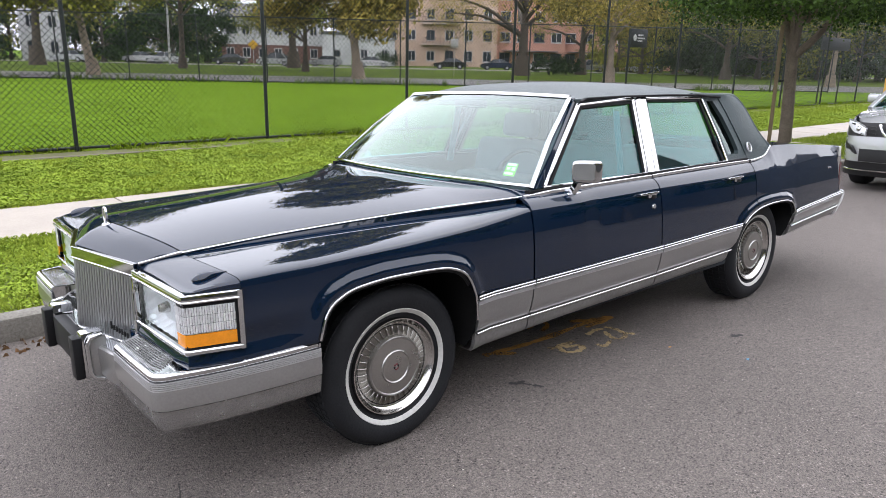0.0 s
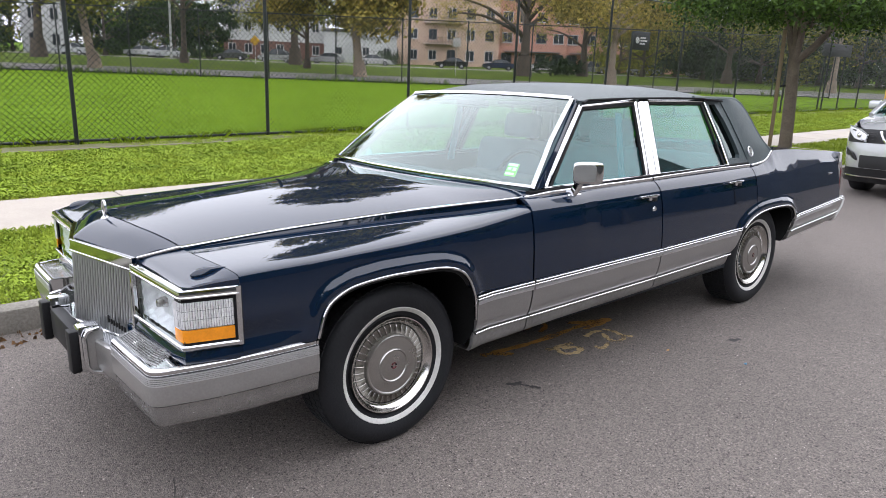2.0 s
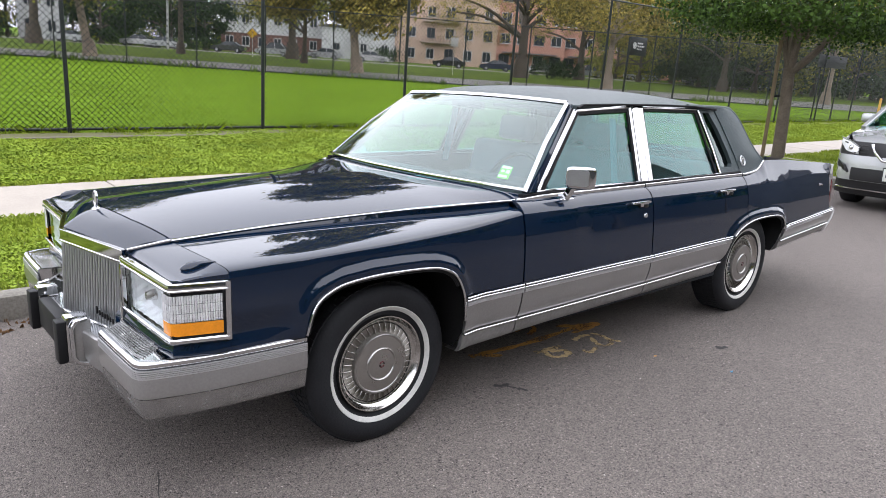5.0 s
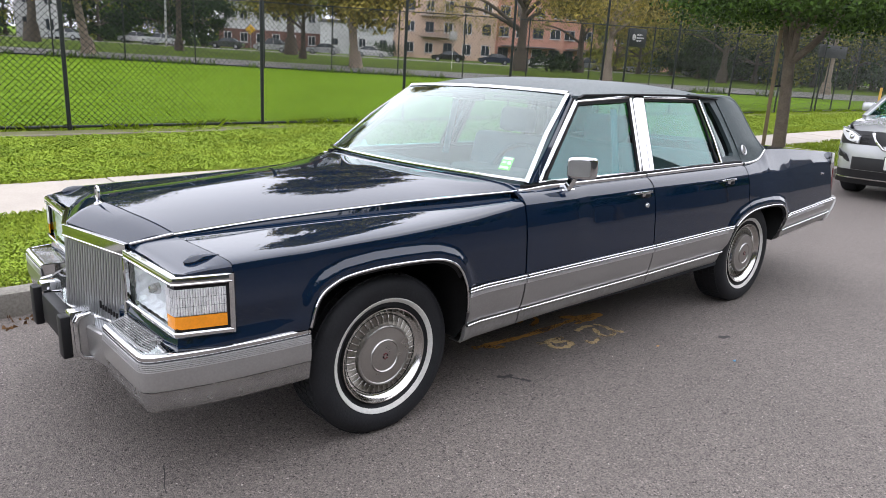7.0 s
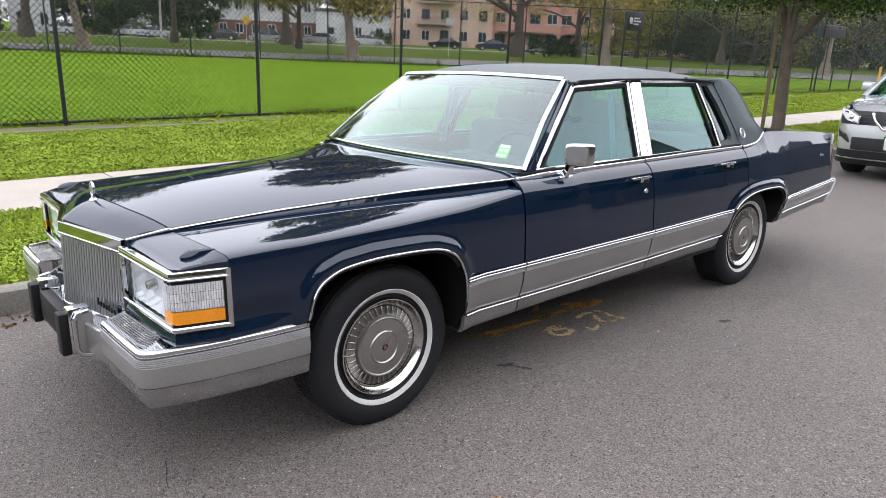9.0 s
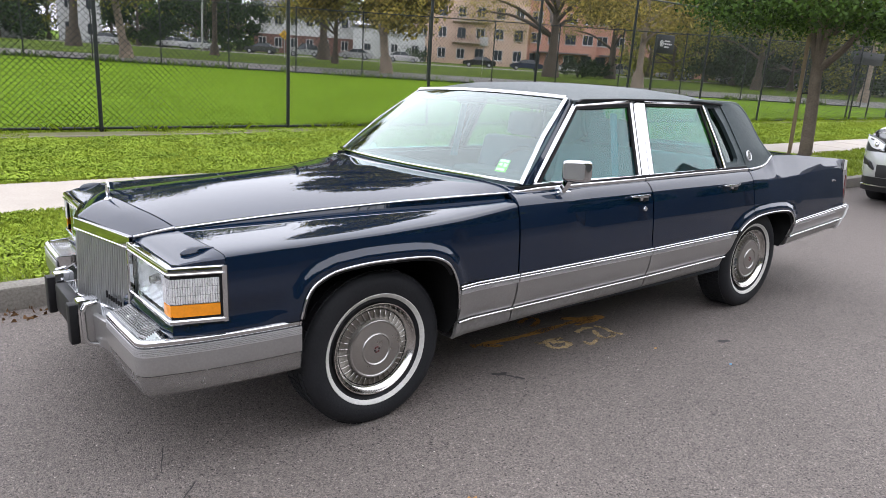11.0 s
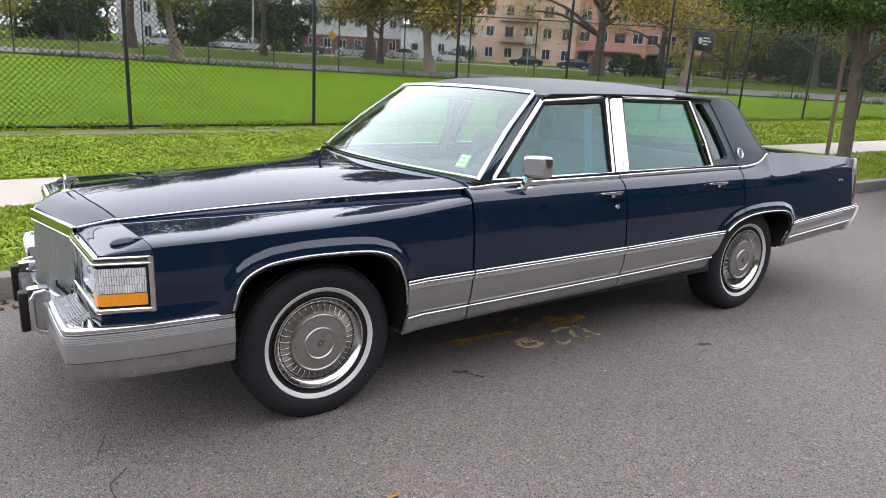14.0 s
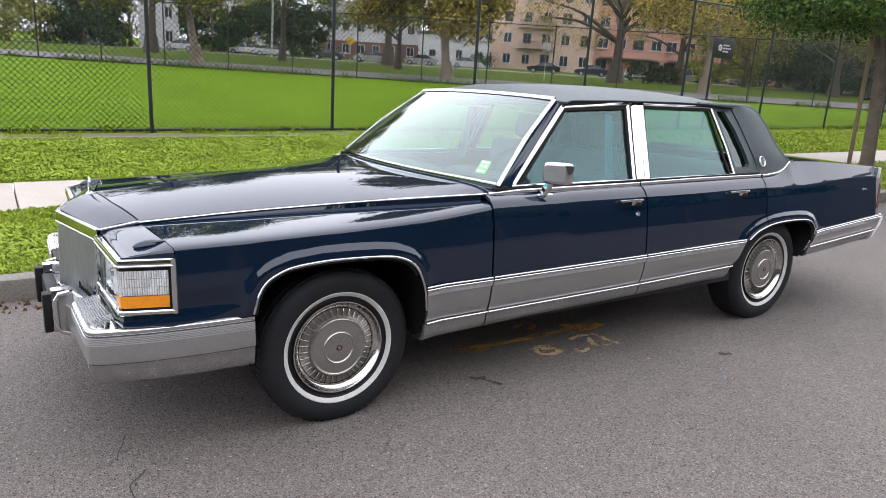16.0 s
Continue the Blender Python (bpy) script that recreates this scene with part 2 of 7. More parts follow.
def loft(rows, close_u=False, close_v=False, caps=False, bm=None):
    """A skin through rows of points."""
    bm = bm or bmesh.new()
    g = [[bm.verts.new(p) for p in r] for r in rows]
    nr, nc = len(g), len(g[0])
    for i in range(nr if close_u else nr - 1):
        for j in range(nc if close_v else nc - 1):
            q = [g[i][j], g[(i + 1) % nr][j], g[(i + 1) % nr][(j + 1) % nc], g[i][(j + 1) % nc]]
            try:
                bm.faces.new(q)
            except ValueError:
                pass
    if caps:
        for r in (g[0], g[-1]):
            try:
                bm.faces.new(r)
            except ValueError:
                pass
    return bm


def panel(rows, depth, inward):
    """A skin with its rim folded inwards by depth along the vector inward."""
    bm = loft(rows)
    w = Vector(inward) * depth
    edge = list(rows[0]) + [r[-1] for r in rows[1:]] + list(reversed(rows[-1][:-1])) + [r[0] for r in reversed(rows[1:-1])]
    a = [bm.verts.new(p) for p in edge]
    b = [bm.verts.new(Vector(p) + w) for p in edge]
    for i in range(len(edge)):
        j = (i + 1) % len(edge)
        bm.faces.new((a[i], a[j], b[j], b[i]))
    bmesh.ops.remove_doubles(bm, verts=bm.verts[:], dist=0.0003)
    bmesh.ops.recalc_face_normals(bm, faces=bm.faces[:])
    return bm


def sweep(path, section, up=(0, 0, 1), closed=False, bm=None, caps=True):
    """A section of (sideways, up) pairs drawn along a path."""
    bm = bm or bmesh.new()
    pts = [Vector(p) for p in path]
    rows, n = [], len(pts)
    for i, p in enumerate(pts):
        a = pts[(i - 1) % n] if closed or i else p
        b = pts[(i + 1) % n] if closed or i < n - 1 else p
        d = (b - a).normalized()
        s = d.cross(Vector(up))
        s = s.normalized() if s.length > 1e-6 else Vector((0, 1, 0))
        u = s.cross(d).normalized()
        k = 1.0
        if 0 < i < n - 1 or closed:
            c = (p - a).normalized().dot((b - p).normalized())
            k = min(1.6, 1 / math.sqrt(max(0.2, (1 + c) / 2)))
        rows.append([p + s * (x * k) + u * y for x, y in section])
    return loft(rows, close_u=closed, close_v=True, caps=caps and not closed, bm=bm)


def ring(r, n=8, flat=1.0):
    return [(r * math.cos(2 * math.pi * i / n), r * flat * math.sin(2 * math.pi * i / n)) for i in range(n)]


def rect(w, h, c=0.0):
    """A rectangle section with its corners cut by c."""
    if c <= 0:
        return [(-w / 2, -h / 2), (w / 2, -h / 2), (w / 2, h / 2), (-w / 2, h / 2)]
    a, b = w / 2, h / 2
    return [(-a + c, -b), (a - c, -b), (a, -b + c), (a, b - c), (a - c, b), (-a + c, b), (-a, b - c), (-a, -b + c)]


def lathe(profile, n=48, bm=None, m=None):
    """Profile of (radius, along) turned about the y axis."""
    rows = []
    for i in range(n):
        a = 2 * math.pi * i / n
        rows.append([Vector((r * math.cos(a), h, r * math.sin(a))) for r, h in profile])
    if m is not None:
        rows = [[m @ p for p in r] for r in rows]
    return loft(rows, close_u=True, bm=bm)


def curve_pts(pts, per=6):
    """Catmull-Rom through the points."""
    p = [Vector(q) for q in pts]
    out = []
    for i in range(len(p) - 1):
        p0, p1, p2, p3 = p[max(i - 1, 0)], p[i], p[i + 1], p[min(i + 2, len(p) - 1)]
        for k in range(per):
            t = k / per
            out.append(0.5 * ((2 * p1) + (p2 - p0) * t + (2 * p0 - 5 * p1 + 4 * p2 - p3) * t * t + (3 * p1 - p0 - 3 * p2 + p3) * t ** 3))
    out.append(p[-1])
    return out


def tab(x, xs, ys):
    return float(np.interp(x, xs, ys))


def slab(outline, thick):
    """A flat outline given thickness along the vector thick."""
    bm = bmesh.new()
    a = [bm.verts.new(p) for p in outline]
    b = [bm.verts.new(Vector(p) + Vector(thick)) for p in outline]
    bm.faces.new(a)
    bm.faces.new(list(reversed(b)))
    for i in range(len(a)):
        j = (i + 1) % len(a)
        bm.faces.new((a[j], a[i], b[i], b[j]))
    bmesh.ops.recalc_face_normals(bm, faces=bm.faces[:])
    return bm


def steps(a, b, n):
    return [a + (b - a) * i / n for i in range(n + 1)]

# ---- ground: road, kerb, verge, pavement, lawn ----
M.update(
    asphalt=asphalt_mat(),
    concrete=mat("pale_concrete", (0.365, 0.325, 0.28), 0.85, 0, 0.14, 2.5, 60, bump=0.25, bump_scale=90, rnd=0.2),
    kerb=mat("grey_concrete_kerb", (0.215, 0.20, 0.172), 0.9, 0, 0.42, 2.6, 60, bump=0.4, bump_scale=60, rnd=0.2),
    edging=mat("weathered_edging", (0.150, 0.128, 0.098), 0.95, 0, 0.4, 1.3, 40, bump=0.4, bump_scale=60, rnd=0.3, tint=(0.14, 0.125, 0.085)),
    bare=mat("dry_bare_soil", (0.115, 0.095, 0.045), 0.95, 0, 0.4, 2.2, 40, bump=0.6, bump_scale=50, tint=(0.105, 0.115, 0.035)),
    # soil darkened to put in the shade between blades and leaves
    soil=mat("shade_darkened_soil", (0.070, 0.098, 0.014), 0.95, 0, 0.4, 1.4, 40, bump=0.6, bump_scale=40, tint=(0.112, 0.142, 0.021)),
    lawn=mat("mown_lawn", (0.083, 0.147, 0.006), 0.95, 0, 0.22, 0.4, 30, spec=0.03, bump=0.5, bump_scale=60, tint=(0.099, 0.168, 0.010)),
    blade=mat("grass_blades", (0.180, 0.256, 0.022), 0.8, 0, 0.35, 2.2, 20, island=0.45, spec=0.15, tint=(0.270, 0.330, 0.044)),
    weed=mat("weed_leaves_low", (0.170, 0.258, 0.026), 0.75, 0, 0.30, 1.3, 14, island=0.26, spec=0.10, tint=(0.245, 0.325, 0.040)),
    blade2=mat("lawn_blades", (0.094, 0.163, 0.006), 0.8, 0, 0.35, 1.2, 20, island=0.4, spec=0.1, tint=(0.145, 0.204, 0.010)),
    leaf_litter=mat("dead_leaves", (0.16, 0.085, 0.035), 0.9, 0, 0.4, 9, 60, island=0.8),
)
SLOPE = math.tan(radians(2.3))
KERB_Y = 1.55


def strip_mesh(name, ys, zs, x0, x1, nx, material, kind="structure", label="", wob=0.0):
    rows = []
    for i in range(nx + 1):
        x = x0 + (x1 - x0) * i / nx
        rows.append([Vector((x, y, z + (wob * noise.noise((x * 0.35, y * 0.35, 3.1)) if wob else 0))) for y, z in zip(ys, zs)])
    bm = loft(rows)
    bmesh.ops.recalc_face_normals(bm, faces=bm.faces[:])
    if sum(f.normal.z for f in bm.faces) < 0:
        bmesh.ops.reverse_faces(bm, faces=bm.faces[:])
    ob = part(name, bm, material)
    return tagged(ob, label, kind=kind)


road_y = [-14.4, -8.0, -5.5, -4.6, -3.5, 0.0, KERB_Y + 0.02]
road_z = [0.02, 0.115, 0.180, 0.180, 3.5 * SLOPE, 0.0, -(KERB_Y + 0.02) * SLOPE]
road = strip_mesh("road", road_y, road_z, -60, 120, 60, "asphalt", label="worn grey asphalt street sloping to the kerb")
strip_mesh("ground", [-1500, -40, -15.0, -14.3], [0.1, 0.1, 0.12, 0.02], -1500, 1500, 10, "soil", label="open ground reaching the horizon")
lawn = strip_mesh("lawn", [7.65, 8.36, 12, 20, 30, 45, 70, 130, 1500], [0.155, 0.165, 0.168, 0.17, 0.17, 0.17, 0.17, 0.17, 0.17], -1500, 1500, 40, "lawn", label="mown green playing field")
strip_mesh("verge", [KERB_Y + 0.14, 1.9, 2.6, 3.47], [0.075, 0.085, 0.10, 0.105], -60, 120, 120, "soil", label="grassy verge between kerb and pavement", wob=0.012)
strip_mesh("fence_bank", [4.84, 5.4, 6.4, 7.2, 7.68], [0.105, 0.12, 0.135, 0.15, 0.155], -60, 120, 120, "soil", label="grass bank below the fence", wob=0.02)
strip_mesh("bare_soil", [7.89, 8.1, 8.34], [0.176, 0.182, 0.176], -60, 60, 120, "bare", label="strip of dry bare soil below the fence", wob=0.01)
M.update(
    spray=None, crack=mat("tar_crack", (0.035, 0.033, 0.032), 0.8, 0, 0.2), bark=mat("grey_brown_bark", (0.125, 0.100, 0.077), 0.95, 0, 0.35, 5, 40, bump=0.8, bump_scale=25),
    stake=mat("weathered_stake", (0.150, 0.112, 0.066), 0.9, 0, 0.25, 6, 60, bump=0.3),
)


def worn_paint(name, col, cover):
    """Spray paint worn into the road: patchy, the road shows between."""
    m = bpy.data.materials.new(name)
    m.use_nodes = True
    n, l = m.node_tree.nodes, m.node_tree.links
    b = n["Principled BSDF"]
    b.inputs["Base Color"].default_value = (*col, 1)
    b.inputs["Roughness"].default_value = 0.9
    tc = n.new("ShaderNodeTexCoord")
    a = n.new("ShaderNodeTexNoise"); a.inputs["Scale"].default_value = 90; a.inputs["Detail"].default_value = 4
    c = n.new("ShaderNodeTexNoise"); c.inputs["Scale"].default_value = 7
    l.new(tc.outputs["Object"], a.inputs["Vector"]); l.new(tc.outputs["Object"], c.inputs["Vector"])
    s = n.new("ShaderNodeMath"); s.operation = 'ADD'
    l.new(a.outputs["Fac"], s.inputs[0]); l.new(c.outputs["Fac"], s.inputs[1])
    r = n.new("ShaderNodeMapRange")
    r.inputs["From Min"].default_value, r.inputs["From Max"].default_value = cover - 0.15, cover + 0.25
    l.new(s.outputs[0], r.inputs["Value"])
    l.new(r.outputs[0], b.inputs["Alpha"])
    return m


M["spray"] = worn_paint("worn_orange_spray_paint", (0.50, 0.25, 0.055), 0.82)
M["spray_pale"] = worn_paint("worn_pale_spray_paint", (0.52, 0.39, 0.20), 0.82)


def on_road(x, y, h=0.002):
    return Vector((x, y, -SLOPE * y + h))


def stroke(name, pts, w, material, parent=None, seed=1, h=0.003):
    rng = random.Random(seed)
    c = curve_pts([(x, y, 0) for x, y in pts], 6)
    rows = []
    for i, p in enumerate(c):
        d = (c[min(i + 1, len(c) - 1)] - c[max(i - 1, 0)]).normalized()
        nn = Vector((-d.y, d.x, 0))
        k = w * (0.5 + 0.2 * rng.uniform(-1, 1)) * (0.5 if i in (0, len(c) - 1) else 1)
        rows.append([on_road(p.x + nn.x * k * e, p.y + nn.y * k * e, h) for e in (-1, 0, 1)])
    return part(name, loft(rows), material, parent)


marks = empty("road_marking", None, "worn orange utility spray marks on the asphalt", kind="structure")
stroke("arrow_shaft", [(0.93, -0.44), (1.10, -0.46), (1.32, -0.48), (1.59, -0.475), (1.77, -0.47), (1.92, -0.49)], 0.042, "spray", marks, 2)
stroke("arrow_head", [(1.73, -0.38), (1.86, -0.45), (2.02, -0.505)], 0.050, "spray", marks, 3)
stroke("arrow_head", [(1.73, -0.52), (1.86, -0.515), (2.02, -0.505)], 0.045, "spray", marks, 4)
stroke("arrow_tail", [(1.00, -0.44), (1.03, -0.49), (1.10, -0.53)], 0.035, "spray", marks, 5)
stroke("scrawl", [(1.28, -0.61), (1.39, -0.62), (1.49, -0.63)], 0.037, "spray_pale", marks, 6)
stroke("scrawl", [(1.35, -0.62), (1.32, -0.70), (1.38, -0.74), (1.45, -0.72), (1.45, -0.68), (1.37, -0.65)], 0.037, "spray_pale", marks, 7)
stroke("scrawl", [(1.63, -0.61), (1.73, -0.59), (1.79, -0.61)], 0.033, "spray_pale", marks, 8)
stroke("scrawl", [(1.82, -0.59), (1.84, -0.67), (1.80, -0.76), (1.71, -0.78), (1.71, -0.72), (1.76, -0.64)], 0.033, "spray_pale", marks, 9)
stroke("scrawl", [(1.82, -0.73), (1.86, -0.79)], 0.030, "spray_pale", marks, 10)
stroke("scrawl", [(1.55, -0.74), (1.56, -0.79), (1.66, -0.76)], 0.033, "spray_pale", marks, 16)
stroke("scrawl", [(1.44, -0.30), (1.58, -0.26), (1.59, -0.33), (1.47, -0.39)], 0.028, "spray", marks, 17)
spots = empty("road_stain", None, "dark tar spots and cracks in the asphalt", kind="structure")
stroke("tar_spot", [(0.775, -0.79), (0.81, -0.82), (0.855, -0.82)], 0.027, "crack", spots, 11)
stroke("tar_spot", [(0.825, -0.835), (0.85, -0.88)], 0.016, "crack", spots, 18)
stroke("tar_spot", [(0.845, -0.895), (0.862, -0.90), (0.875, -0.935)], 0.023, "crack", spots, 19)
stroke("tar_spot", [(2.26, -1.19), (2.33, -1.22)], 0.045, "crack", spots, 12)
stroke("tar_spot", [(4.9, -1.35), (5.0, -1.42)], 0.05, "crack", spots, 13)
stroke("crack", [(-0.806, -0.914), (-0.829, -0.946), (-0.864, -0.983), (-0.877, -1.014), (-0.875, -1.076), (-0.867, -1.139)], 0.006, "crack", spots, 14)
stroke("crack", [(-0.831, -0.60), (-0.846, -0.66), (-0.877, -0.745), (-0.888, -0.796)], 0.004, "crack", spots, 15)

# bits lying on the road
M.update(scrap_blue=mat("blue_scrap", (0.10, 0.28, 0.42), 0.6, 0, 0.15, 30, 120), fallen_leaf=mat("yellow_fallen_leaf", (0.50, 0.27, 0.09), 0.8, 0, 0.3, 40, 150),
         grit=mat("pale_grit", (0.42, 0.39, 0.35), 0.9, 0, 0.35, 30, 90, island=0.9))


def scrap(name, x, y, r, material, label, category, seed):
    rg = random.Random(seed)
    bm = bmesh.new()
    c = bm.verts.new(on_road(x, y, 0.010))
    ring_v = []
    for k in range(9):
        a = k * 2 * math.pi / 9
        q = r * rg.uniform(0.55, 1.15)
        ring_v.append(bm.verts.new(on_road(x + q * 1.5 * math.cos(a), y + q * math.sin(a), rg.uniform(0.004, 0.012))))
    for k in range(9):
        bm.faces.new((c, ring_v[k], ring_v[(k + 1) % 9]))
    bmesh.ops.solidify(bm, geom=bm.faces[:], thickness=0.0015)
    tagged(part(name, bm, material), label, category)


scrap("paper_scrap", 1.98, -1.43, 0.009, "scrap_blue", "small blue paper scrap lying on the asphalt", "litter", 1)
scrap("fallen_leaf", -0.04, -1.59, 0.016, "fallen_leaf", "small yellow fallen leaf lying on the asphalt", "leaf", 2)
scrap("fallen_leaf", 1.82, -1.05, 0.009, "fallen_leaf", "tiny pale fallen leaf lying on the asphalt", "leaf", 3)
rg = random.Random(8)
grit = bmesh.new()
for k in range(420):
    x, y, r = rg.uniform(-2.2, 6.0), rg.uniform(-3.2, 1.45), rg.uniform(0.0015, 0.0045)
    p = on_road(x, y, r * 0.5)
    v = [grit.verts.new(p + Vector((r * a * rg.uniform(0.7, 1.3), r * b * rg.uniform(0.7, 1.3), r * c))) for a, b, c in ((1, 0, 0), (-1, 0, 0), (0, 1, 0), (0, -1, 0), (0, 0, 0.8))]
    for i, j in ((0, 2), (2, 1), (1, 3), (3, 0)):
        grit.faces.new((v[i], v[j], v[4]))
tagged(part("grit", grit, "grit", smooth=False), "pale grit scattered on the asphalt", "grit", kind="stuff")

# kerb stones
kerb = empty("kerb", None, "grey concrete kerb with worn edges", kind="structure")
bm = box((0.004, KERB_Y, -0.20), (2.996, KERB_Y + 0.15, 0.088), 0.014, seg=2)
k0 = part("kerb_stone", bm, "kerb", kerb)
for i in range(-6, 16):
    if i == 0:
        k0.location = (-0.6, 0, 0)
        continue
    o = new("kerb_stone", k0.data)
    o.parent = kerb
    o.location = (-0.6 + 3.0 * i, 0, 0.004 * math.sin(i * 2.1))
# pavement slabs
pave = empty("pavement", None, "pale concrete pavement slabs with narrow joints", kind="structure")
s0 = None
for i in range(-5, 22):
    if s0 is None:
        s0 = part("slab", box((0.006, 3.47, -0.05), (1.514, 4.835, 0.112), 0.008, seg=1), "concrete", pave)
        o = s0
    else:
        o = new("slab", s0.data)
        o.parent = pave
    o.location = (-1.02 + 1.52 * i, 0, 0.003 * math.sin(i * 1.7))
edging = empty("concrete_edging", None, "low concrete edging along the fence", kind="structure")
e0 = part("edging_block", box((0.005, 7.77, 0.0), (2.995, 7.90, 0.190), 0.014, seg=2), "edging", edging)
for i in range(-4, 13):
    o = e0 if i == -4 else new("edging_block", e0.data)
    o.parent = edging
    o.location = (0.2 + 3 * i, 0, 0.012 * math.sin(i * 2.7) - 0.004 - (0.034 if i > 0 else 0.0))


# grass: single bent blades
def blades(name, n, region, zf, hmin, hmax, wid, material, label, seed, patch=0.6, keep=None):
    rng = np.random.default_rng(seed)
    x = rng.uniform(region[0], region[1], n)
    y = rng.uniform(region[2], region[3], n)
    k = np.array([noise.noise((a * 1.1, b * 1.1, seed)) for a, b in zip(x, y)])
    ok = rng.uniform(-1, 1, n) < k * 1.6 + patch
    ok &= (y < 7.66) | (y > 8.30) | (np.array([noise.noise((a * 0.7, 0.3, 9.0)) for a in x]) > np.where(x < 4.3, 0.08, -0.3))
    if keep:
        ok &= rng.uniform(0, 1, n) < np.clip((keep[1] - y) / (keep[1] - keep[0]), 0, 1)
    x, y, k = x[ok], y[ok], k[ok]
    n = len(x)
    z = np.array([zf(a, b) for a, b in zip(x, y)])
    h = rng.uniform(hmin, hmax, n) * (1 + 0.5 * k)
    az = rng.uniform(0, 2 * np.pi, n)
    lean = rng.uniform(0.2, 1.3, n) * h
    la = rng.uniform(0, 2 * np.pi, n)
    w = wid * rng.uniform(0.6, 1.5, n)
    v = np.empty((n, 4, 3))
    v[:, 0] = np.c_[x - np.cos(az) * w / 2, y - np.sin(az) * w / 2, z - 0.01]
    v[:, 1] = np.c_[x + np.cos(az) * w / 2, y + np.sin(az) * w / 2, z - 0.01]
    v[:, 2] = np.c_[x + np.cos(la) * lean * 0.4 + np.cos(az) * w * 0.35, y + np.sin(la) * lean * 0.4 + np.sin(az) * w * 0.35, z + h * 0.7]
    v[:, 3] = np.c_[x + np.cos(la) * lean, y + np.sin(la) * lean, z + h]
    f = np.arange(n * 4).reshape(n, 4)
    me = bpy.data.meshes.new(name)
    me.from_pydata(v.reshape(-1, 3).tolist(), [], np.concatenate([f[:, [0, 1, 2]], f[:, [0, 2, 3]]]).tolist())
    me.materials.append(M[material])
    return tagged(new(name, me), label, "grass", kind="stuff")


vz = lambda x, y: tab(y, [1.69, 1.9, 2.6, 3.47, 4.84, 5.4, 6.4, 7.2, 7.68, 8.36, 12], [0.075, 0.085, 0.10, 0.105, 0.105, 0.12, 0.135, 0.15, 0.155, 0.165, 0.168]) + (0.016 * noise.noise((x * 0.35, y * 0.35, 3.1)) if y < 7.7 else 0)
blades("verge_grass", 52000, (-3.2, 3.5, 1.70, 3.50), vz, 0.016, 0.045, 0.011, "blade", "short uneven yellow-green verge grass", 5)
blades("verge_grass", 26000, (9.0, 24.0, 1.70, 3.50), vz, 0.03, 0.065, 0.016, "blade", "short uneven yellow-green verge grass", 6)
blades("bank_grass", 130000, (-2.6, 6.0, 4.80, 8.45), vz, 0.012, 0.040, 0.014, "blade", "weedy bright green grass below the fence", 7)
blades("bank_grass", 50000, (6.0, 34.0, 4.80, 8.45), vz, 0.03, 0.075, 0.022, "blade", "weedy bright green grass below the fence", 8)
def weeds(name, n, region, zf, size, material, label, seed):
    """Low broad-leaved weeds: small leaves in rosettes, standing in humps with gaps between."""
    rng = np.random.default_rng(seed)
    m = n // 5
    x, y = rng.uniform(region[0], region[1], m), rng.uniform(region[2], region[3], m)
    hump = np.array([noise.noise((a * 3.1, b * 3.1, seed)) + 0.6 * noise.noise((a * 9.0, b * 9.0, seed)) for a, b in zip(x, y)])
    ok = rng.uniform(-0.6, 0.6, m) < hump + 0.38
    x, y, hump = x[ok], y[ok], hump[ok]
    z = np.array([zf(a, b) for a, b in zip(x, y)]) + 0.008 + 0.022 * np.clip(hump + 0.3, 0, 1.2)
    x, y, z = (np.repeat(q, 5) for q in (x, y, z))
    k = len(x)
    az = rng.uniform(0, 2 * np.pi, k)
    tip = rng.uniform(-0.5, 0.9, k)
    s = size * rng.uniform(0.5, 1.4, k)
    u = np.c_[np.cos(az) * np.cos(tip), np.sin(az) * np.cos(tip), np.sin(tip)]
    w = np.c_[-np.sin(az), np.cos(az), rng.uniform(-0.5, 0.5, k)] * 0.42
    p = np.c_[x, y, z + rng.uniform(-0.012, 0.012, k)]
    v = np.stack([p, p + (u * 0.55 + w) * s[:, None], p + u * s[:, None], p + (u * 0.55 - w) * s[:, None]], 1)
    me = bpy.data.meshes.new(name)
    me.from_pydata(v.reshape(-1, 3).tolist(), [], np.arange(k * 4).reshape(k, 4).tolist())
    me.materials.append(M[material])
    return tagged(new(name, me), label, "weeds", kind="stuff")


weeds("bank_weeds", 330000, (-2.6, 6.2, 4.84, 7.70), vz, 0.023, "weed", "low leafy yellow-green weeds on the bank", 21)
weeds("bank_weeds", 110000, (6.2, 30.0, 4.84, 7.8), vz, 0.042, "weed", "low leafy yellow-green weeds on the bank", 22)
weeds("fence_foot_weeds", 60000, (2.5, 20.0, 7.55, 8.33), vz, 0.026, "weed", "low leafy weeds over the sunken edging at the fence", 24)
weeds("verge_weeds", 110000, (-3.2, 3.5, 1.70, 3.47), vz, 0.019, "weed", "low leafy yellow-green weeds on the verge", 23)
blades("lawn_grass", 130000, (-3.0, 30.0, 8.45, 30.0), lambda x, y: 0.168, 0.007, 0.017, 0.024, "blade2", "mown green grass", 9, keep=(10, 30))
blades("fence_weeds", 9000, (-4.0, 34.0, 8.22, 8.52), vz, 0.04, 0.13, 0.016, "blade2", "taller weeds along the foot of the fence", 12, 0.1)
blades("leaf_litter", 900, (-4, 1.5, 1.30, 1.56), lambda x, y: -SLOPE * y + 0.01, 0.004, 0.014, 0.024, "leaf_litter", "dead brown leaves in the gutter", 10, 0.3)

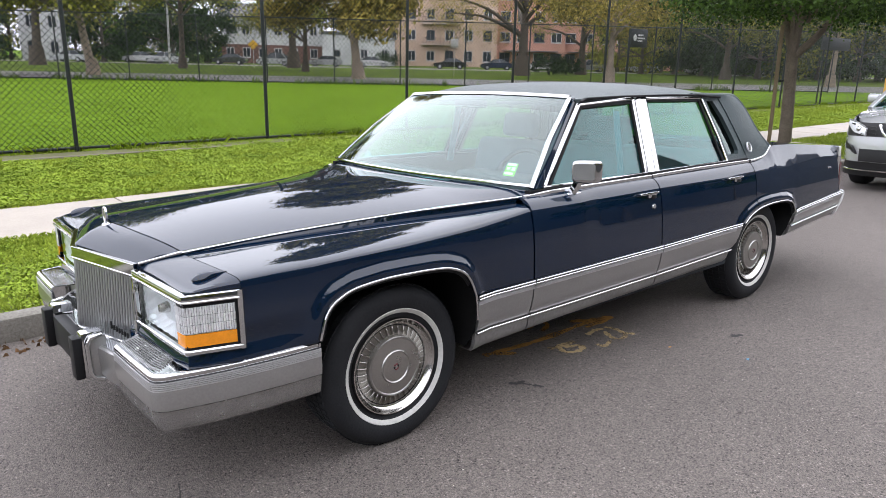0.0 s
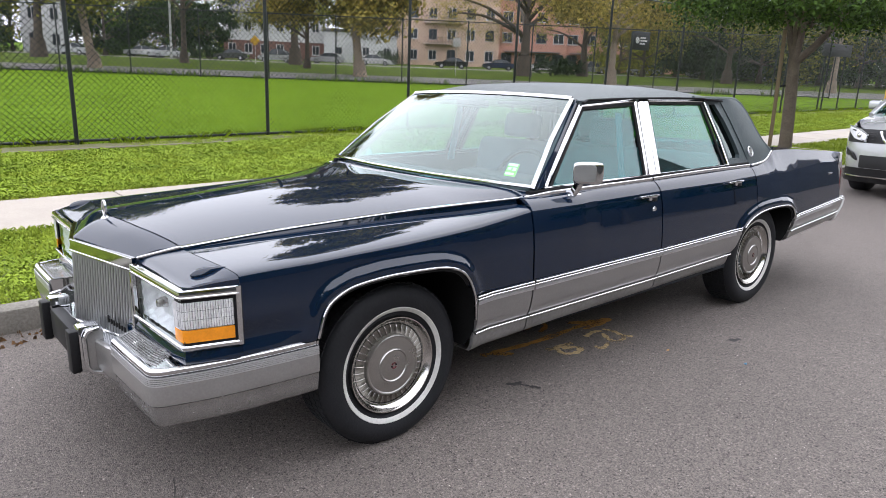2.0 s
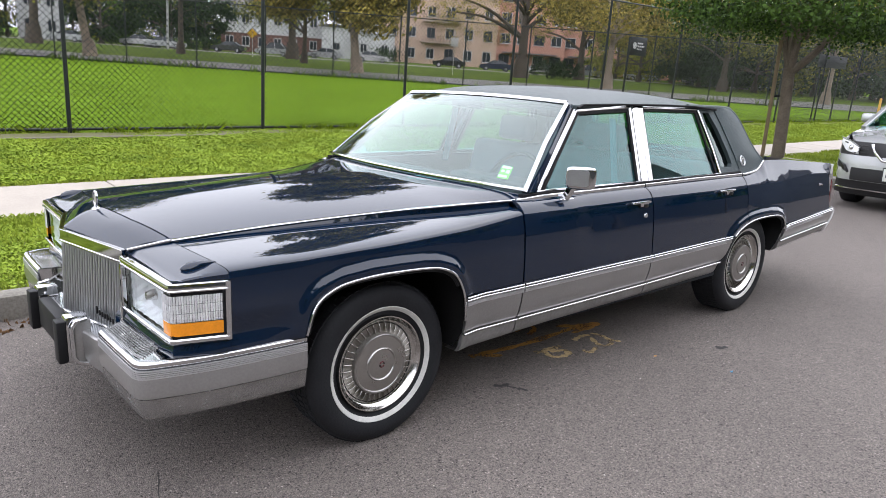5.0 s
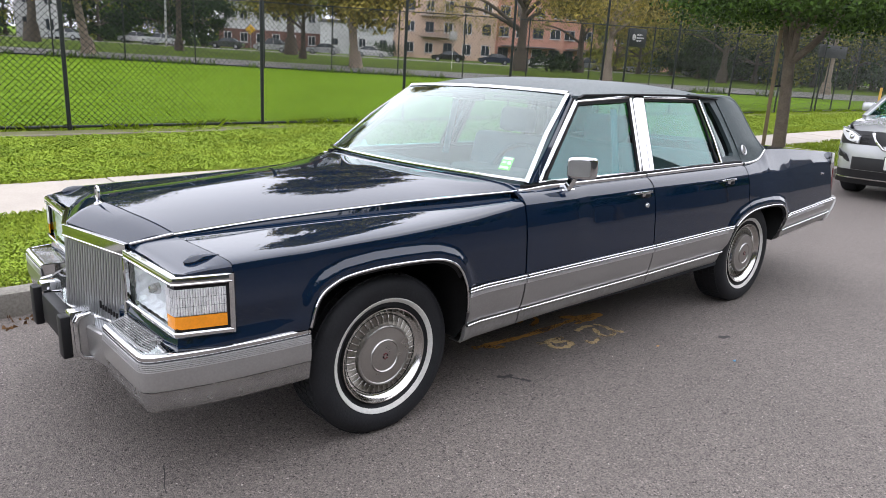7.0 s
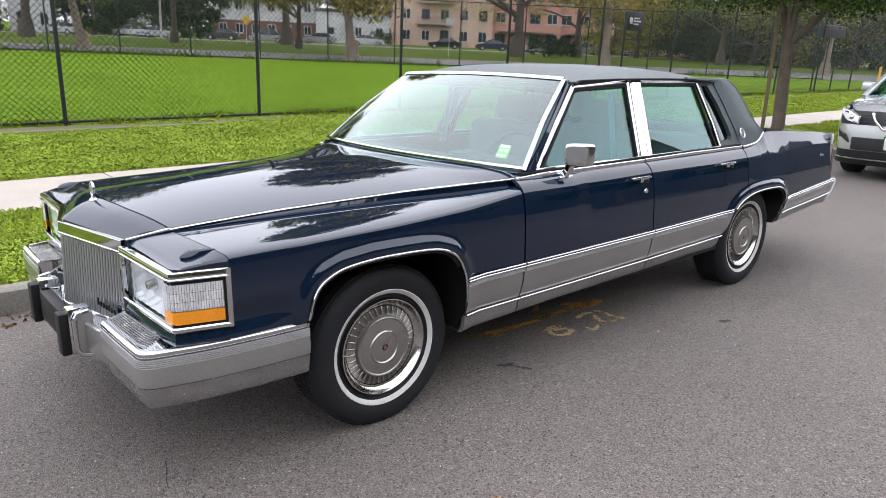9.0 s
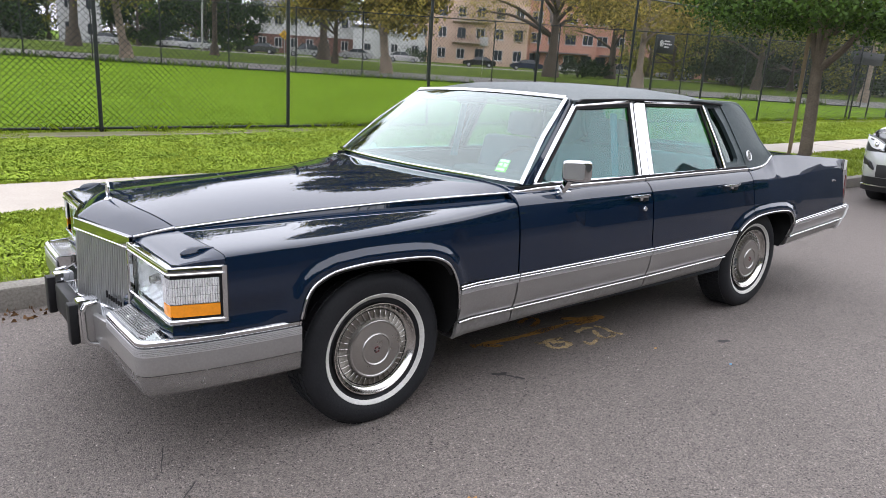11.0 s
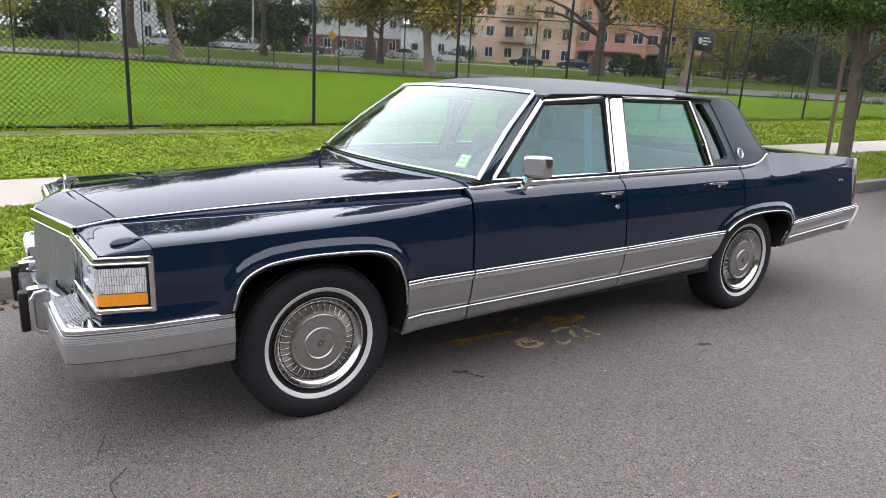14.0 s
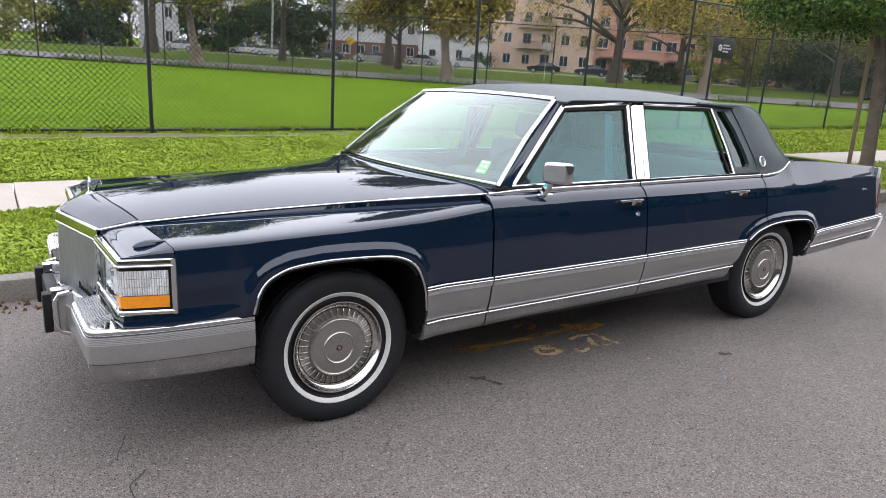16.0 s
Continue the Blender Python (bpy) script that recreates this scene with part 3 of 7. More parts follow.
# ---- the dark blue sedan: x runs from its nose (negative) to its tail, y = 0 is its middle ----
car = empty("sedan_car", TILT, "long navy blue four-door sedan with chrome trim and vinyl roof", "car")



def view_fit(v):
    """The body shaped to fit the camera's view: a little lower over all and longer towards the tail."""
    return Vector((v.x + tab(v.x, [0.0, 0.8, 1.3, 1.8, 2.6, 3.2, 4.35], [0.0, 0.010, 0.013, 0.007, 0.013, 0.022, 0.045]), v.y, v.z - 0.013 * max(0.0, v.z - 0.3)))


RESHAPE.append(view_fit)
HW_X = [-0.96, -0.67, -0.40, 0.0, 0.7, 1.8, 2.6, 3.1, 3.6, 4.35, 4.55]
HW_Y = [0.905, 0.938, 0.952, 0.962, 0.968, 0.970, 0.966, 0.957, 0.942, 0.912, 0.90]
ARCH_F = [(-0.400, 0.48), (-0.392, 0.58), (-0.375, 0.645), (-0.345, 0.695), (-0.30, 0.726), (-0.23, 0.75), (-0.10, 0.762), (0.02, 0.762), (0.14, 0.757),
          (0.22, 0.747), (0.285, 0.722), (0.325, 0.685), (0.352, 0.63), (0.372, 0.56), (0.385, 0.48), (0.388, 0.42), (0.372, 0.34)]
ARCH_R = [(2.64, 0.50), (2.67, 0.555), (2.71, 0.598), (2.78, 0.637), (2.87, 0.664), (2.97, 0.680), (3.10, 0.686), (3.25, 0.683), (3.35, 0.674), (3.415, 0.652),
          (3.448, 0.61), (3.452, 0.57), (3.435, 0.52), (3.40, 0.46), (3.35, 0.41)]


def hw(x):
    return tab(x, HW_X, HW_Y)


def arch_gap(x, z):
    best = 9.0
    for arch in (ARCH_F, ARCH_R):
        for (a, b), (c, d) in zip(arch, arch[1:]):
            ux, uz = c - a, d - b
            t = max(0.0, min(1.0, ((x - a) * ux + (z - b) * uz) / (ux * ux + uz * uz)))
            best = min(best, math.hypot(x - a - ux * t, z - b - uz * t))
    return best


def side_y(x, z):
    """Half width of the flank."""
    y = hw(x) - tab(z, [0.28, 0.36, 0.42, 0.60, 0.75, 0.85, 0.92, 0.95], [0.075, 0.05, 0.025, 0.0, 0.004, 0.013, 0.030, 0.045])
    if x < -0.38:
        y += -0.018 * max(0.0, min(1.0, (0.70 - z) / 0.07)) * max(0.0, min(1.0, (-0.39 - x) / 0.12)) + 0.017 * max(0.0, min(1.0, (0.628 - z) / 0.055)) * max(0.0, min(1.0, (-0.41 - x) / 0.12))
    # the quarter leans in a little more than the doors
    y -= tab(x, [1.8, 2.9, 3.5, 4.3], [0.3, 0.5, 1.0, 1.1]) * tab(z, [0.58, 0.65, 0.75, 0.85, 0.92, 0.95], [0.0, 0.008, 0.018, 0.025, 0.026, 0.026]) if x > 1.2 else 0.0
    if z > 0.4:
        g = arch_gap(x, z)
        y += 0.015 * max(0.0, min(1.0, (0.062 - g) / 0.03))
    return y


def crease_z(x):
    return tab(x, [-0.68, -0.6, -0.5, -0.3, 0.0, 0.4, 0.74, 1.8, 2.5, 2.9, 3.2, 3.6, 4.35], [0.852, 0.854, 0.857, 0.862, 0.868, 0.884, 0.919, 0.914, 0.904, 0.896, 0.894, 0.904, 0.935])


STRIP = [(-0.712, -0.530, 0.884), (-0.30, -0.552, 0.905), (0.20, -0.640, 0.932), (0.50, -0.745, 0.953), (0.785, -0.862, 0.974)]
STRIP_C = curve_pts(STRIP, 8)


def strip_at(x):
    xs = [p.x for p in STRIP_C]
    return tab(x, xs, [-p.y for p in STRIP_C]), tab(x, xs, [p.z for p in STRIP_C])


def top_edge(x):
    """Where the flank's shoulder ends: hood edge, window sill or deck edge (half width, height)."""
    if x < 0.74:
        return strip_at(x)
    if x < 2.88:
        return 0.868, 0.976
    z = tab(x, [2.88, 3.00, 3.09, 3.16, 3.20, 3.225, 3.30, 3.6, 4.34], [0.976, 0.982, 0.990, 1.010, 1.034, 1.050, 1.058, 1.048, 0.990])
    y = sum(tab(x + d, [2.88, 3.05, 3.12, 3.20, 3.26, 3.40, 4.00, 4.34], [0.868, 0.862, 0.856, 0.839, 0.831, 0.829, 0.829, 0.823]) for d in (-0.03, -0.015, 0.0, 0.015, 0.03)) / 5
    return (y if x > 3.0 else 0.868 + (y - 0.868) * (x - 2.88) / 0.12), z


def low_z(x):
    z = 0.570 if x < -0.39 else 0.597
    if -0.40 <= x <= 0.39:
        z = max(z if x > 0 else 0.570, tab(x, [a for a, _ in ARCH_F[:14]], [b for _, b in ARCH_F[:14]]))
    elif 2.64 <= x <= 3.452:
        z = max(0.597, tab(x, [a for a, _ in ARCH_R[:12]], [b for _, b in ARCH_R[:12]]))
    elif x > 3.452:
        z = tab(x, [3.452, 4.4], [0.592, 0.632])
    return z


NSH = 14


def flank(s, xs, nlow=12, nsh=NSH):
    rows = []
    for x in xs:
        zl, zc = low_z(x), crease_z(x)
        r = [Vector((x, s * side_y(x, z), z)) for z in steps(zl, zc, nlow)]
        yc = side_y(x, zc)
        sh = 0.040 * max(0.0, 1 - (x + 0.664) / 0.5)      # the seam before the fender runs aslant
        yt, zt = top_edge(x - sh)
        a, c = r[-1], Vector((x - sh, s * yt, zt))
        if x < 0.74:
            # flat fender top: a low step under the hood strip, then a tight roll into the flank
            drop = tab(x, [-0.66, -0.3, 0.5, 0.74], [0.006, 0.016, 0.027, 0.026])
            e = c + Vector((0, s * 0.008, -drop))
            f = max(0.0, min(1.0, (x - 0.35) / 0.39))
            p1 = Vector((x, s * (yc - 0.008), zc + (e.z - zc) * 0.62))
            p2 = Vector((x - sh * 0.6, e.y + (a.y - e.y) * (0.78 - 0.10 * f), e.z - 0.003 + 0.002 * f))
            for i in range(1, nsh):
                t = i / (nsh - 1)
                r.append(a * (1 - t) ** 3 + p1 * 3 * t * (1 - t) ** 2 + p2 * 3 * t * t * (1 - t) + e * t ** 3)
            r.append(c)
        else:
            q = max(0.0, min(1.0, (x - 2.9) / 0.5))
            q = q * q * (3 - 2 * q)
            ctrl = Vector((x, s * (yc - 0.018), zc + (zt - zc) * 0.72)).lerp(a.lerp(c, 0.5) + Vector((0, s * 0.002, 0.001)), q)
            for i in range(1, nsh + 1):
                t = i / nsh
                r.append(a * (1 - t) ** 2 + ctrl * 2 * t * (1 - t) + c * t * t)
        rows.append(r)
    return rows


def dense(a, b, n, extra=()):
    return sorted(set([round(v, 4) for v in steps(a, b, n)] + [e for e in extra if a < e < b]))


AX = [a for a, _ in ARCH_F] + [a for a, _ in ARCH_R] + [-0.37, -0.32, -0.27, 0.31, 0.34, 2.69, 2.74, 3.44]
for s in (-1, 1):
    inn = (0, -s, 0)
    fender = part("front_fender", panel(flank(s, dense(-0.664, 0.735, 60, AX), 22), 0.03, inn), "paint", car)
    d1 = part("front_door", panel(flank(s, dense(0.745, 1.786, 16)), 0.03, inn), "paint", car)
    d2 = part("rear_door", panel(flank(s, dense(1.796, 2.894, 32, AX), 22), 0.03, inn), "paint", car)
    qp = part("quarter_panel", panel(flank(s, dense(2.903, 4.335, 60, AX), 24), 0.03, inn), "paint", car)
    end = flank(s, [4.334])[0]
    part("quarter_end", slab([p for p in end] + [Vector((4.334, s * 0.78, end[-1].z)), Vector((4.334, s * 0.78, end[0].z))], (0.006, 0, 0)), "paint", qp)
    # fender cap in front of the seam, over the lamps
    A, B, C, D = Vector((-0.844, s * 0.425, 0.838)), Vector((-0.838, s * 0.878, 0.830)), Vector((-0.6665, s * 0.916, 0.862)), Vector((-0.7035, s * 0.532, 0.883))
    rows = []
    shoulder = flank(s, [-0.664])[0][12:][::-1]
    for u in steps(0, 1, 14):
        q = min(NSH - 1, int(u * NSH))
        a, d = A.lerp(B, u), shoulder[q].lerp(shoulder[q + 1], u * NSH - q) + Vector((-0.003, 0, 0))
        row = [a + Vector((0.004, 0, -0.012)), a + Vector((0.0, 0, 0))]
        for v in steps(0.06, 1, 8):
            p = a.lerp(d, v)
            p.z += 0.006 * math.sin(math.pi * min(1, v * 0.9 + 0.1)) * (1 - 0.3 * u) - 0.009 * max(0.0, 1 - v / 0.25) ** 2
            row.append(p)
        rows.append(row)
    # roll down to the flank at the outer side
    for k, (dy, dz) in enumerate(((0.012, -0.006), (0.020, -0.018), (0.024, -0.04))):
        base = rows[14]
        rows.append([Vector((p.x, s * min(abs(p.y) + dy, 0.883 + max(0.0, p.x + 0.836) * 0.28), max(p.z + dz, 0.832))) for p in base])
    part("fender_cap", panel(rows, 0.02, (0, 0, -1)), "paint", car)
    # tell-tale pod on the fender cap
    prof = [(-0.785, 0.003, 0.003), (-0.776, 0.015, 0.012), (-0.755, 0.019, 0.017), (-0.72, 0.017, 0.015), (-0.674, 0.003, 0.003)]
    rows = [[Vector((x, s * (0.835 + (x + 0.7) * 0.25 + w * math.cos(a)), 0.866 + (x + 0.70) * 0.16 + max(-0.01, h * math.sin(a)))) for a in steps(0, 2 * math.pi, 10)] for x, w, h in prof]
    part("fender_pod", loft(rows), "paint", fender)

    # wheel wells
    for arch, cx in ((ARCH_F, 0.0), (ARCH_R, 3.086)):
        rows = [[Vector((x, s * y, z)) for y in (side_y(x, z) - 0.006, 0.84, 0.62, 0.50)] for x, z in arch]
        bm = loft(rows)
        pts = [(x, z) for x, z in arch]
        c = bm.verts.new((cx, s * 0.50, 0.36))
        vs = [bm.verts.new((x, s * 0.50, z)) for x, z in pts]
        for i in range(len(vs) - 1):
            bm.faces.new((c, vs[i], vs[i + 1]))
        part("wheel_well", bm, "wheel_well", car)
    # bright lips round the wheel openings
    for arch, lo in ((ARCH_F, 1), (ARCH_R, 2)):
        pts = [Vector((p.x, s * (side_y(p.x, p.y) + 0.003), p.y)) for p in curve_pts([(a, b, 0) for a, b in (arch[lo:15] if arch is ARCH_F else arch[lo:12])], 4)]
        t = part("arch_trim", sweep(pts, rect(0.011, 0.012, 0.003), up=(0, 1, 0)), "chrome", fender if arch is ARCH_F else qp)
        pts2 = [p + Vector((0, -s * 0.012, 0)) + (Vector((0 if arch is ARCH_F else 3.06, p.y, 0.36)) - p) * 0.025 for p in pts]
        part("arch_edge", sweep(pts2[:-10] if arch is ARCH_F else pts2, rect(0.014, 0.012, 0.003), up=(0, 1, 0)), "trim_black", fender if arch is ARCH_F else qp)

    # silver lower cladding with its bright strips, a piece to each panel
    for host, xa, xb in ((fender, 0.392, 0.735), (d1, 0.745, 1.786), (d2, 1.796, 2.640), (qp, 3.462, 4.398)):
        xs = dense(xa, xb, max(4, int((xb - xa) / 0.08)))
        rear = xa > 3
        zt = lambda x: tab(x, [0.39, 1.8, 2.6], [0.597, 0.600, 0.606]) if not rear else tab(x, [3.45, 4.35], [0.592, 0.632])
        zb = lambda x: tab(x, [0.39, 1.8, 2.6], [0.408, 0.420, 0.432]) if not rear else tab(x, [3.45, 4.35], [0.470, 0.512])
        zr = lambda x: tab(x, [0.39, 1.0, 2.4], [0.315, 0.335, 0.352]) if not rear else tab(x, [3.45, 4.35], [0.395, 0.440])
        fx = lambda x, z: x - (max(0.0, z - 0.48) * 0.17 if host is fender and x < 0.42 else 0.0) + ((2.64 - xa) * 0 if not (host is d2 and x > 2.6) else max(0, (z - 0.50)) * 0.4 - max(0, 0.50 - z) * 0.35) - (max(0.0, 0.60 - z) * 0.5 * max(0.0, (x - 4.15) / 0.25) if rear else 0.0)
        rows = []
        for x in xs:
            t, b = zt(x), zb(x)
            rows.append([Vector((fx(x, z), s * (side_y(x, z) + o), z)) for z, o in ((t - 0.026, 0.009), (t - 0.044, 0.009), (t - 0.046, 0.006), (t - 0.075, 0.008), (t * 0.5 + b * 0.5, 0.0085), (t * 0.3 + b * 0.7, 0.006), (b + 0.022, 0.001), (b + 0.005, -0.004))])
        clad = part("lower_cladding", panel(rows, 0.02, inn), "silver", host, "silver painted cladding")
        for k, (dz, h) in enumerate(((0.006, 0.010), (0.019, 0.010))):
            part("bright_strip", sweep([Vector((fx(x, zt(x)), s * (side_y(x, zt(x)) + 0.010), zt(x) - dz)) for x in xs], rect(0.012, h, 0.003)), "chrome", clad)
        part("strip_groove", sweep([Vector((fx(x, zt(x)), s * (side_y(x, zt(x)) + 0.006), zt(x) - 0.0125)) for x in xs], rect(0.010, 0.006)), "gasket", clad)
        for k in range(4):
            part("fine_rib", sweep([Vector((fx(x, zt(x) - 0.03), s * (side_y(x, zt(x)) + 0.0105), zt(x) - 0.0285 - 0.0045 * k)) for x in xs[0:]], rect(0.004, 0.0028)), "rib", clad)
        part("lower_strip", sweep([Vector((fx(x, zb(x)), s * (side_y(x, zb(x)) + 0.007), zb(x))) for x in xs], rect(0.012, 0.009, 0.003)), "chrome", clad)
        rows = []
        for x in xs:
            b, r = zb(x) - 0.006, zr(x)
            rows.append([Vector((fx(x, z), s * (side_y(x, zb(x)) - o), z)) for z, o in ((b, 0.004), (b - 0.012, 0.005), (b * 0.4 + r * 0.6, 0.010), (r + 0.012, 0.020), (r, 0.034), (r - 0.004, 0.10))])
        part("rocker", panel(rows, 0.02, inn), "rocker", host)

    # belt trim along the sills, round the foot of the roof
    belt = [(0.765, 0.866, 0.972)] + [(x, 0.870, 0.980) for x in (0.95, 1.4, 1.79)]
    part("belt_trim", sweep([Vector((x, s * y, z)) for x, y, z in belt], rect(0.014, 0.022, 0.005)), "chrome", d1)
    part("belt_trim", sweep([Vector((x, s * y, z)) for x, y, z in ((1.80, 0.870, 0.981), (2.3, 0.870, 0.985), (2.893, 0.869, 0.982))], rect(0.014, 0.022, 0.005)), "chrome", d2)
    part("belt_trim", sweep([Vector((x, s * (top_edge(x)[0] + 0.005), top_edge(x)[1] + 0.005)) for x in steps(2.904, 3.235, 24)], rect(0.016, 0.016, 0.005)), "chrome", qp)

    # door handles, lock, script
    for host, hx in ((d1, 1.575), (d2, 2.515)):
        y0 = side_y(hx, 0.895)
        h = part("door_handle", box((hx + 0.09, s * (y0 - 0.004), 0.876), (hx + 0.165, s * (y0 + 0.012), 0.910), 0.006), "chrome", host, "chrome handle")
        part("handle_grip", box((hx - 0.005, s * (y0 + 0.004), 0.900), (hx + 0.165, s * (y0 + 0.026), 0.912), 0.005), "chrome", h)
        part("handle_button", box((hx + 0.115, s * (y0 + 0.004), 0.872), (hx + 0.16, s * (y0 + 0.016), 0.893), 0.004), "trim_black", h)
    part("door_lock", lathe([(0.0, 0.008), (0.012, 0.007), (0.015, 0.0)], 16, m=Matrix.Translation((1.712, s * side_y(1.71, 0.83), 0.829)) @ Matrix.Diagonal((1, s, 1, 1))), "chrome", d1)
    for k in range(3):
        part("script_badge", box((4.13 + 0.022 * k, s * (side_y(4.15, 0.835) - 0.001), 0.826 + 0.004 * (k % 2)), (4.148 + 0.022 * k, s * (side_y(4.15, 0.835) + 0.003), 0.846 - 0.004 * k), 0.001), "chrome", qp)

# ---- hood and the panel before it ----
def seam_x(y):
    return tab(abs(y), [0, 0.25, 0.53], [-0.806, -0.770, -0.706])


CREST = np.polyfit([-0.81, -0.4, 0.2, 0.72], [0.933, 0.971, 1.004, 1.024], 2)     # height of the crest line along the hood


def hood_z(x, t):
    """Height at x and t = share of the way from the middle (0) to the edge (1)."""
    zs = strip_at(max(-0.712, min(x, 0.78)))[1]
    zc = float(np.polyval(CREST, x))
    ridge = math.sqrt(t * t + 0.0009) - 0.03
    return zs + (zc - zs) * (1 - 0.42 * ridge - 0.593 * t ** 2.6)


rows = []
for t in [v / 40 for v in range(-40, 41)]:
    r = []
    for v in steps(0, 1, 24):
        x0, x1 = seam_x(t * 0.53), 0.800 - 0.124 * (1 - t * t)
        x = x0 + 0.004 + (x1 - x0) * v
        ys = strip_at(max(-0.712, min(0.78, x)))[0] - 0.012
        z = hood_z(x, abs(t))
        up_end = max(0.0, (v - 0.80) / 0.20) ** 2 * (1 - abs(t) ** 10)
        r.append(Vector((x, ys * t, z + (1.006 + 0.008 * (1 - t * t) - z) * up_end)))
    rows.append(r)
hood = part("hood", panel(rows, 0.025, (0, 0, -1)), "paint", car)
for s in (-1, 1):
    low = 0.001 if s < 0 else -0.012        # the far strips are sunk out of the camera's sight
    part("hood_edge_strip", sweep([Vector((p.x, s * -p.y, p.z + low)) for p in STRIP_C if p.x < 0.77], rect(0.018, 0.011, 0.004)), "chrome", hood)
    front = [Vector((-0.840, s * 0.440, 0.846)), Vector((-0.775, s * 0.49, 0.868)), Vector((-0.712, s * 0.532, 0.887))]
    front = [p + Vector((0, 0, low)) for p in front]
    part("hood_edge_strip", sweep(front, rect(0.016, 0.012, 0.004)), "chrome", car)
rows = []
for t in [v / 24 for v in range(-24, 25)]:
    yf, yb = 0.428 * t, 0.525 * t
    f = Vector((-0.953 + (0.953 - 0.842) * abs(t), yf, 0.866 - 0.022 * abs(t)))
    b = Vector((seam_x(yb) - 0.002, yb, hood_z(seam_x(yb), abs(t))))
    r = [f + Vector((0.004, 0, -0.014)), f]
    for v in steps(0.08, 1, 8):
        p = f.lerp(b, v)
        p.z += 0.012 * math.sin(math.pi * v)
        r.append(p)
    rows.append(r)
header = part("header_panel", panel(rows, 0.02, (0, 0, -1)), "paint", car)
# standing ornament: a wreath on a foot
bm = lathe([(0.0, 0.0), (0.018, 0.0), (0.016, 0.006), (0.008, 0.012), (0.006, 0.02)], 16, m=Matrix.Translation((-0.826, 0, 0.926)) @ pose(0, 0, 0, 90, 0, 0))
orn = part("hood_ornament", bm, "chrome", car, "chrome wreath ornament")
ringpts = [Vector((-0.826, 0.020 * math.sin(a), 0.972 + 0.030 * -math.cos(a))) for a in steps(0, 2 * math.pi, 20)[:-1]]
part("ornament_wreath", sweep(ringpts, ring(0.005, 6), up=(1, 0, 0), closed=True), "chrome", orn)
part("ornament_crest", box((-0.830, -0.009, 0.953), (-0.822, 0.009, 0.990), 0.003), "satin", orn)

# ---- grille: two shallow wings meeting at a prow ----
for s in (-1, 1):
    p0t, p1t = Vector((-0.955, 0, 0.802)), Vector((-0.846, s * 0.408, 0.790))
    p0b, p1b = Vector((-0.969, 0, 0.514)), Vector((-0.860, s * 0.408, 0.514))
    out = Vector((-0.95, -s * -0.31, 0)).normalized()
    back = Vector((0.02, 0, 0))
    grille = part("grille", slab([p0t + back, p1t + back, p1b + back, p0b + back], (0.02, 0, 0)), "grille_back", car, "bright vertical-bar grille")
    nb = 23
    for k in range(nb):
        u = (k + 0.5) / nb
        a, b = p0t.lerp(p1t, u), p0b.lerp(p1b, u)
        part("grille_bar", sweep([a, b], rect(0.0128, 0.020, 0.003), up=(p1t - p0t).normalized().cross(Vector((0, 0, 1)))), "grille", grille)
    for a, b, w in ((p0b, p1b, 0.020),):
        part("grille_sill", sweep([a + Vector((-0.004, 0, -0.004)), b + Vector((-0.004, 0, -0.004))], rect(0.030, w, 0.004)), "chrome", grille)
    part("grille_side", sweep([p1t + Vector((-0.002, s * 0.010, 0.03)), p1b + Vector((-0.002, s * 0.010, -0.01))], rect(0.024, 0.03, 0.004), up=(1, 0, 0)), "satin", grille)
    # bright header above the bars
    h0, h1 = Vector((-0.958, 0, 0.834)), Vector((-0.846, s * 0.425, 0.820))
    part("grille_header", sweep([h0, h1], [(-0.010, -0.026), (0.012, -0.026), (0.012, 0.026), (-0.004, 0.026), (-0.010, 0.018)]), "chrome", grille)
    part("header_bead", sweep([h0 + Vector((-0.008, 0, 0.022)), h1 + Vector((-0.008, 0, 0.022))], rect(0.012, 0.008, 0.003)), "chrome", grille)
    part("header_bead", sweep([h0 + Vector((-0.010, 0, -0.024)), h1 + Vector((-0.010, 0, -0.024))], rect(0.012, 0.010, 0.003)), "chrome", grille)
    if s < 0:
        for k in range(7):
            c = p0b.lerp(p1b, 0.68 + 0.042 * k) + Vector((-0.026, 0, 0.060 - 0.003 * k))
            h = (0.020, 0.010, 0.011, 0.010, 0.014, 0.010, 0.011)[k]
            part("script_badge", box(c + Vector((-0.003, -0.0055, -0.010)), c + Vector((0.004, 0.0055, h)), 0.002), "trim_black", grille)

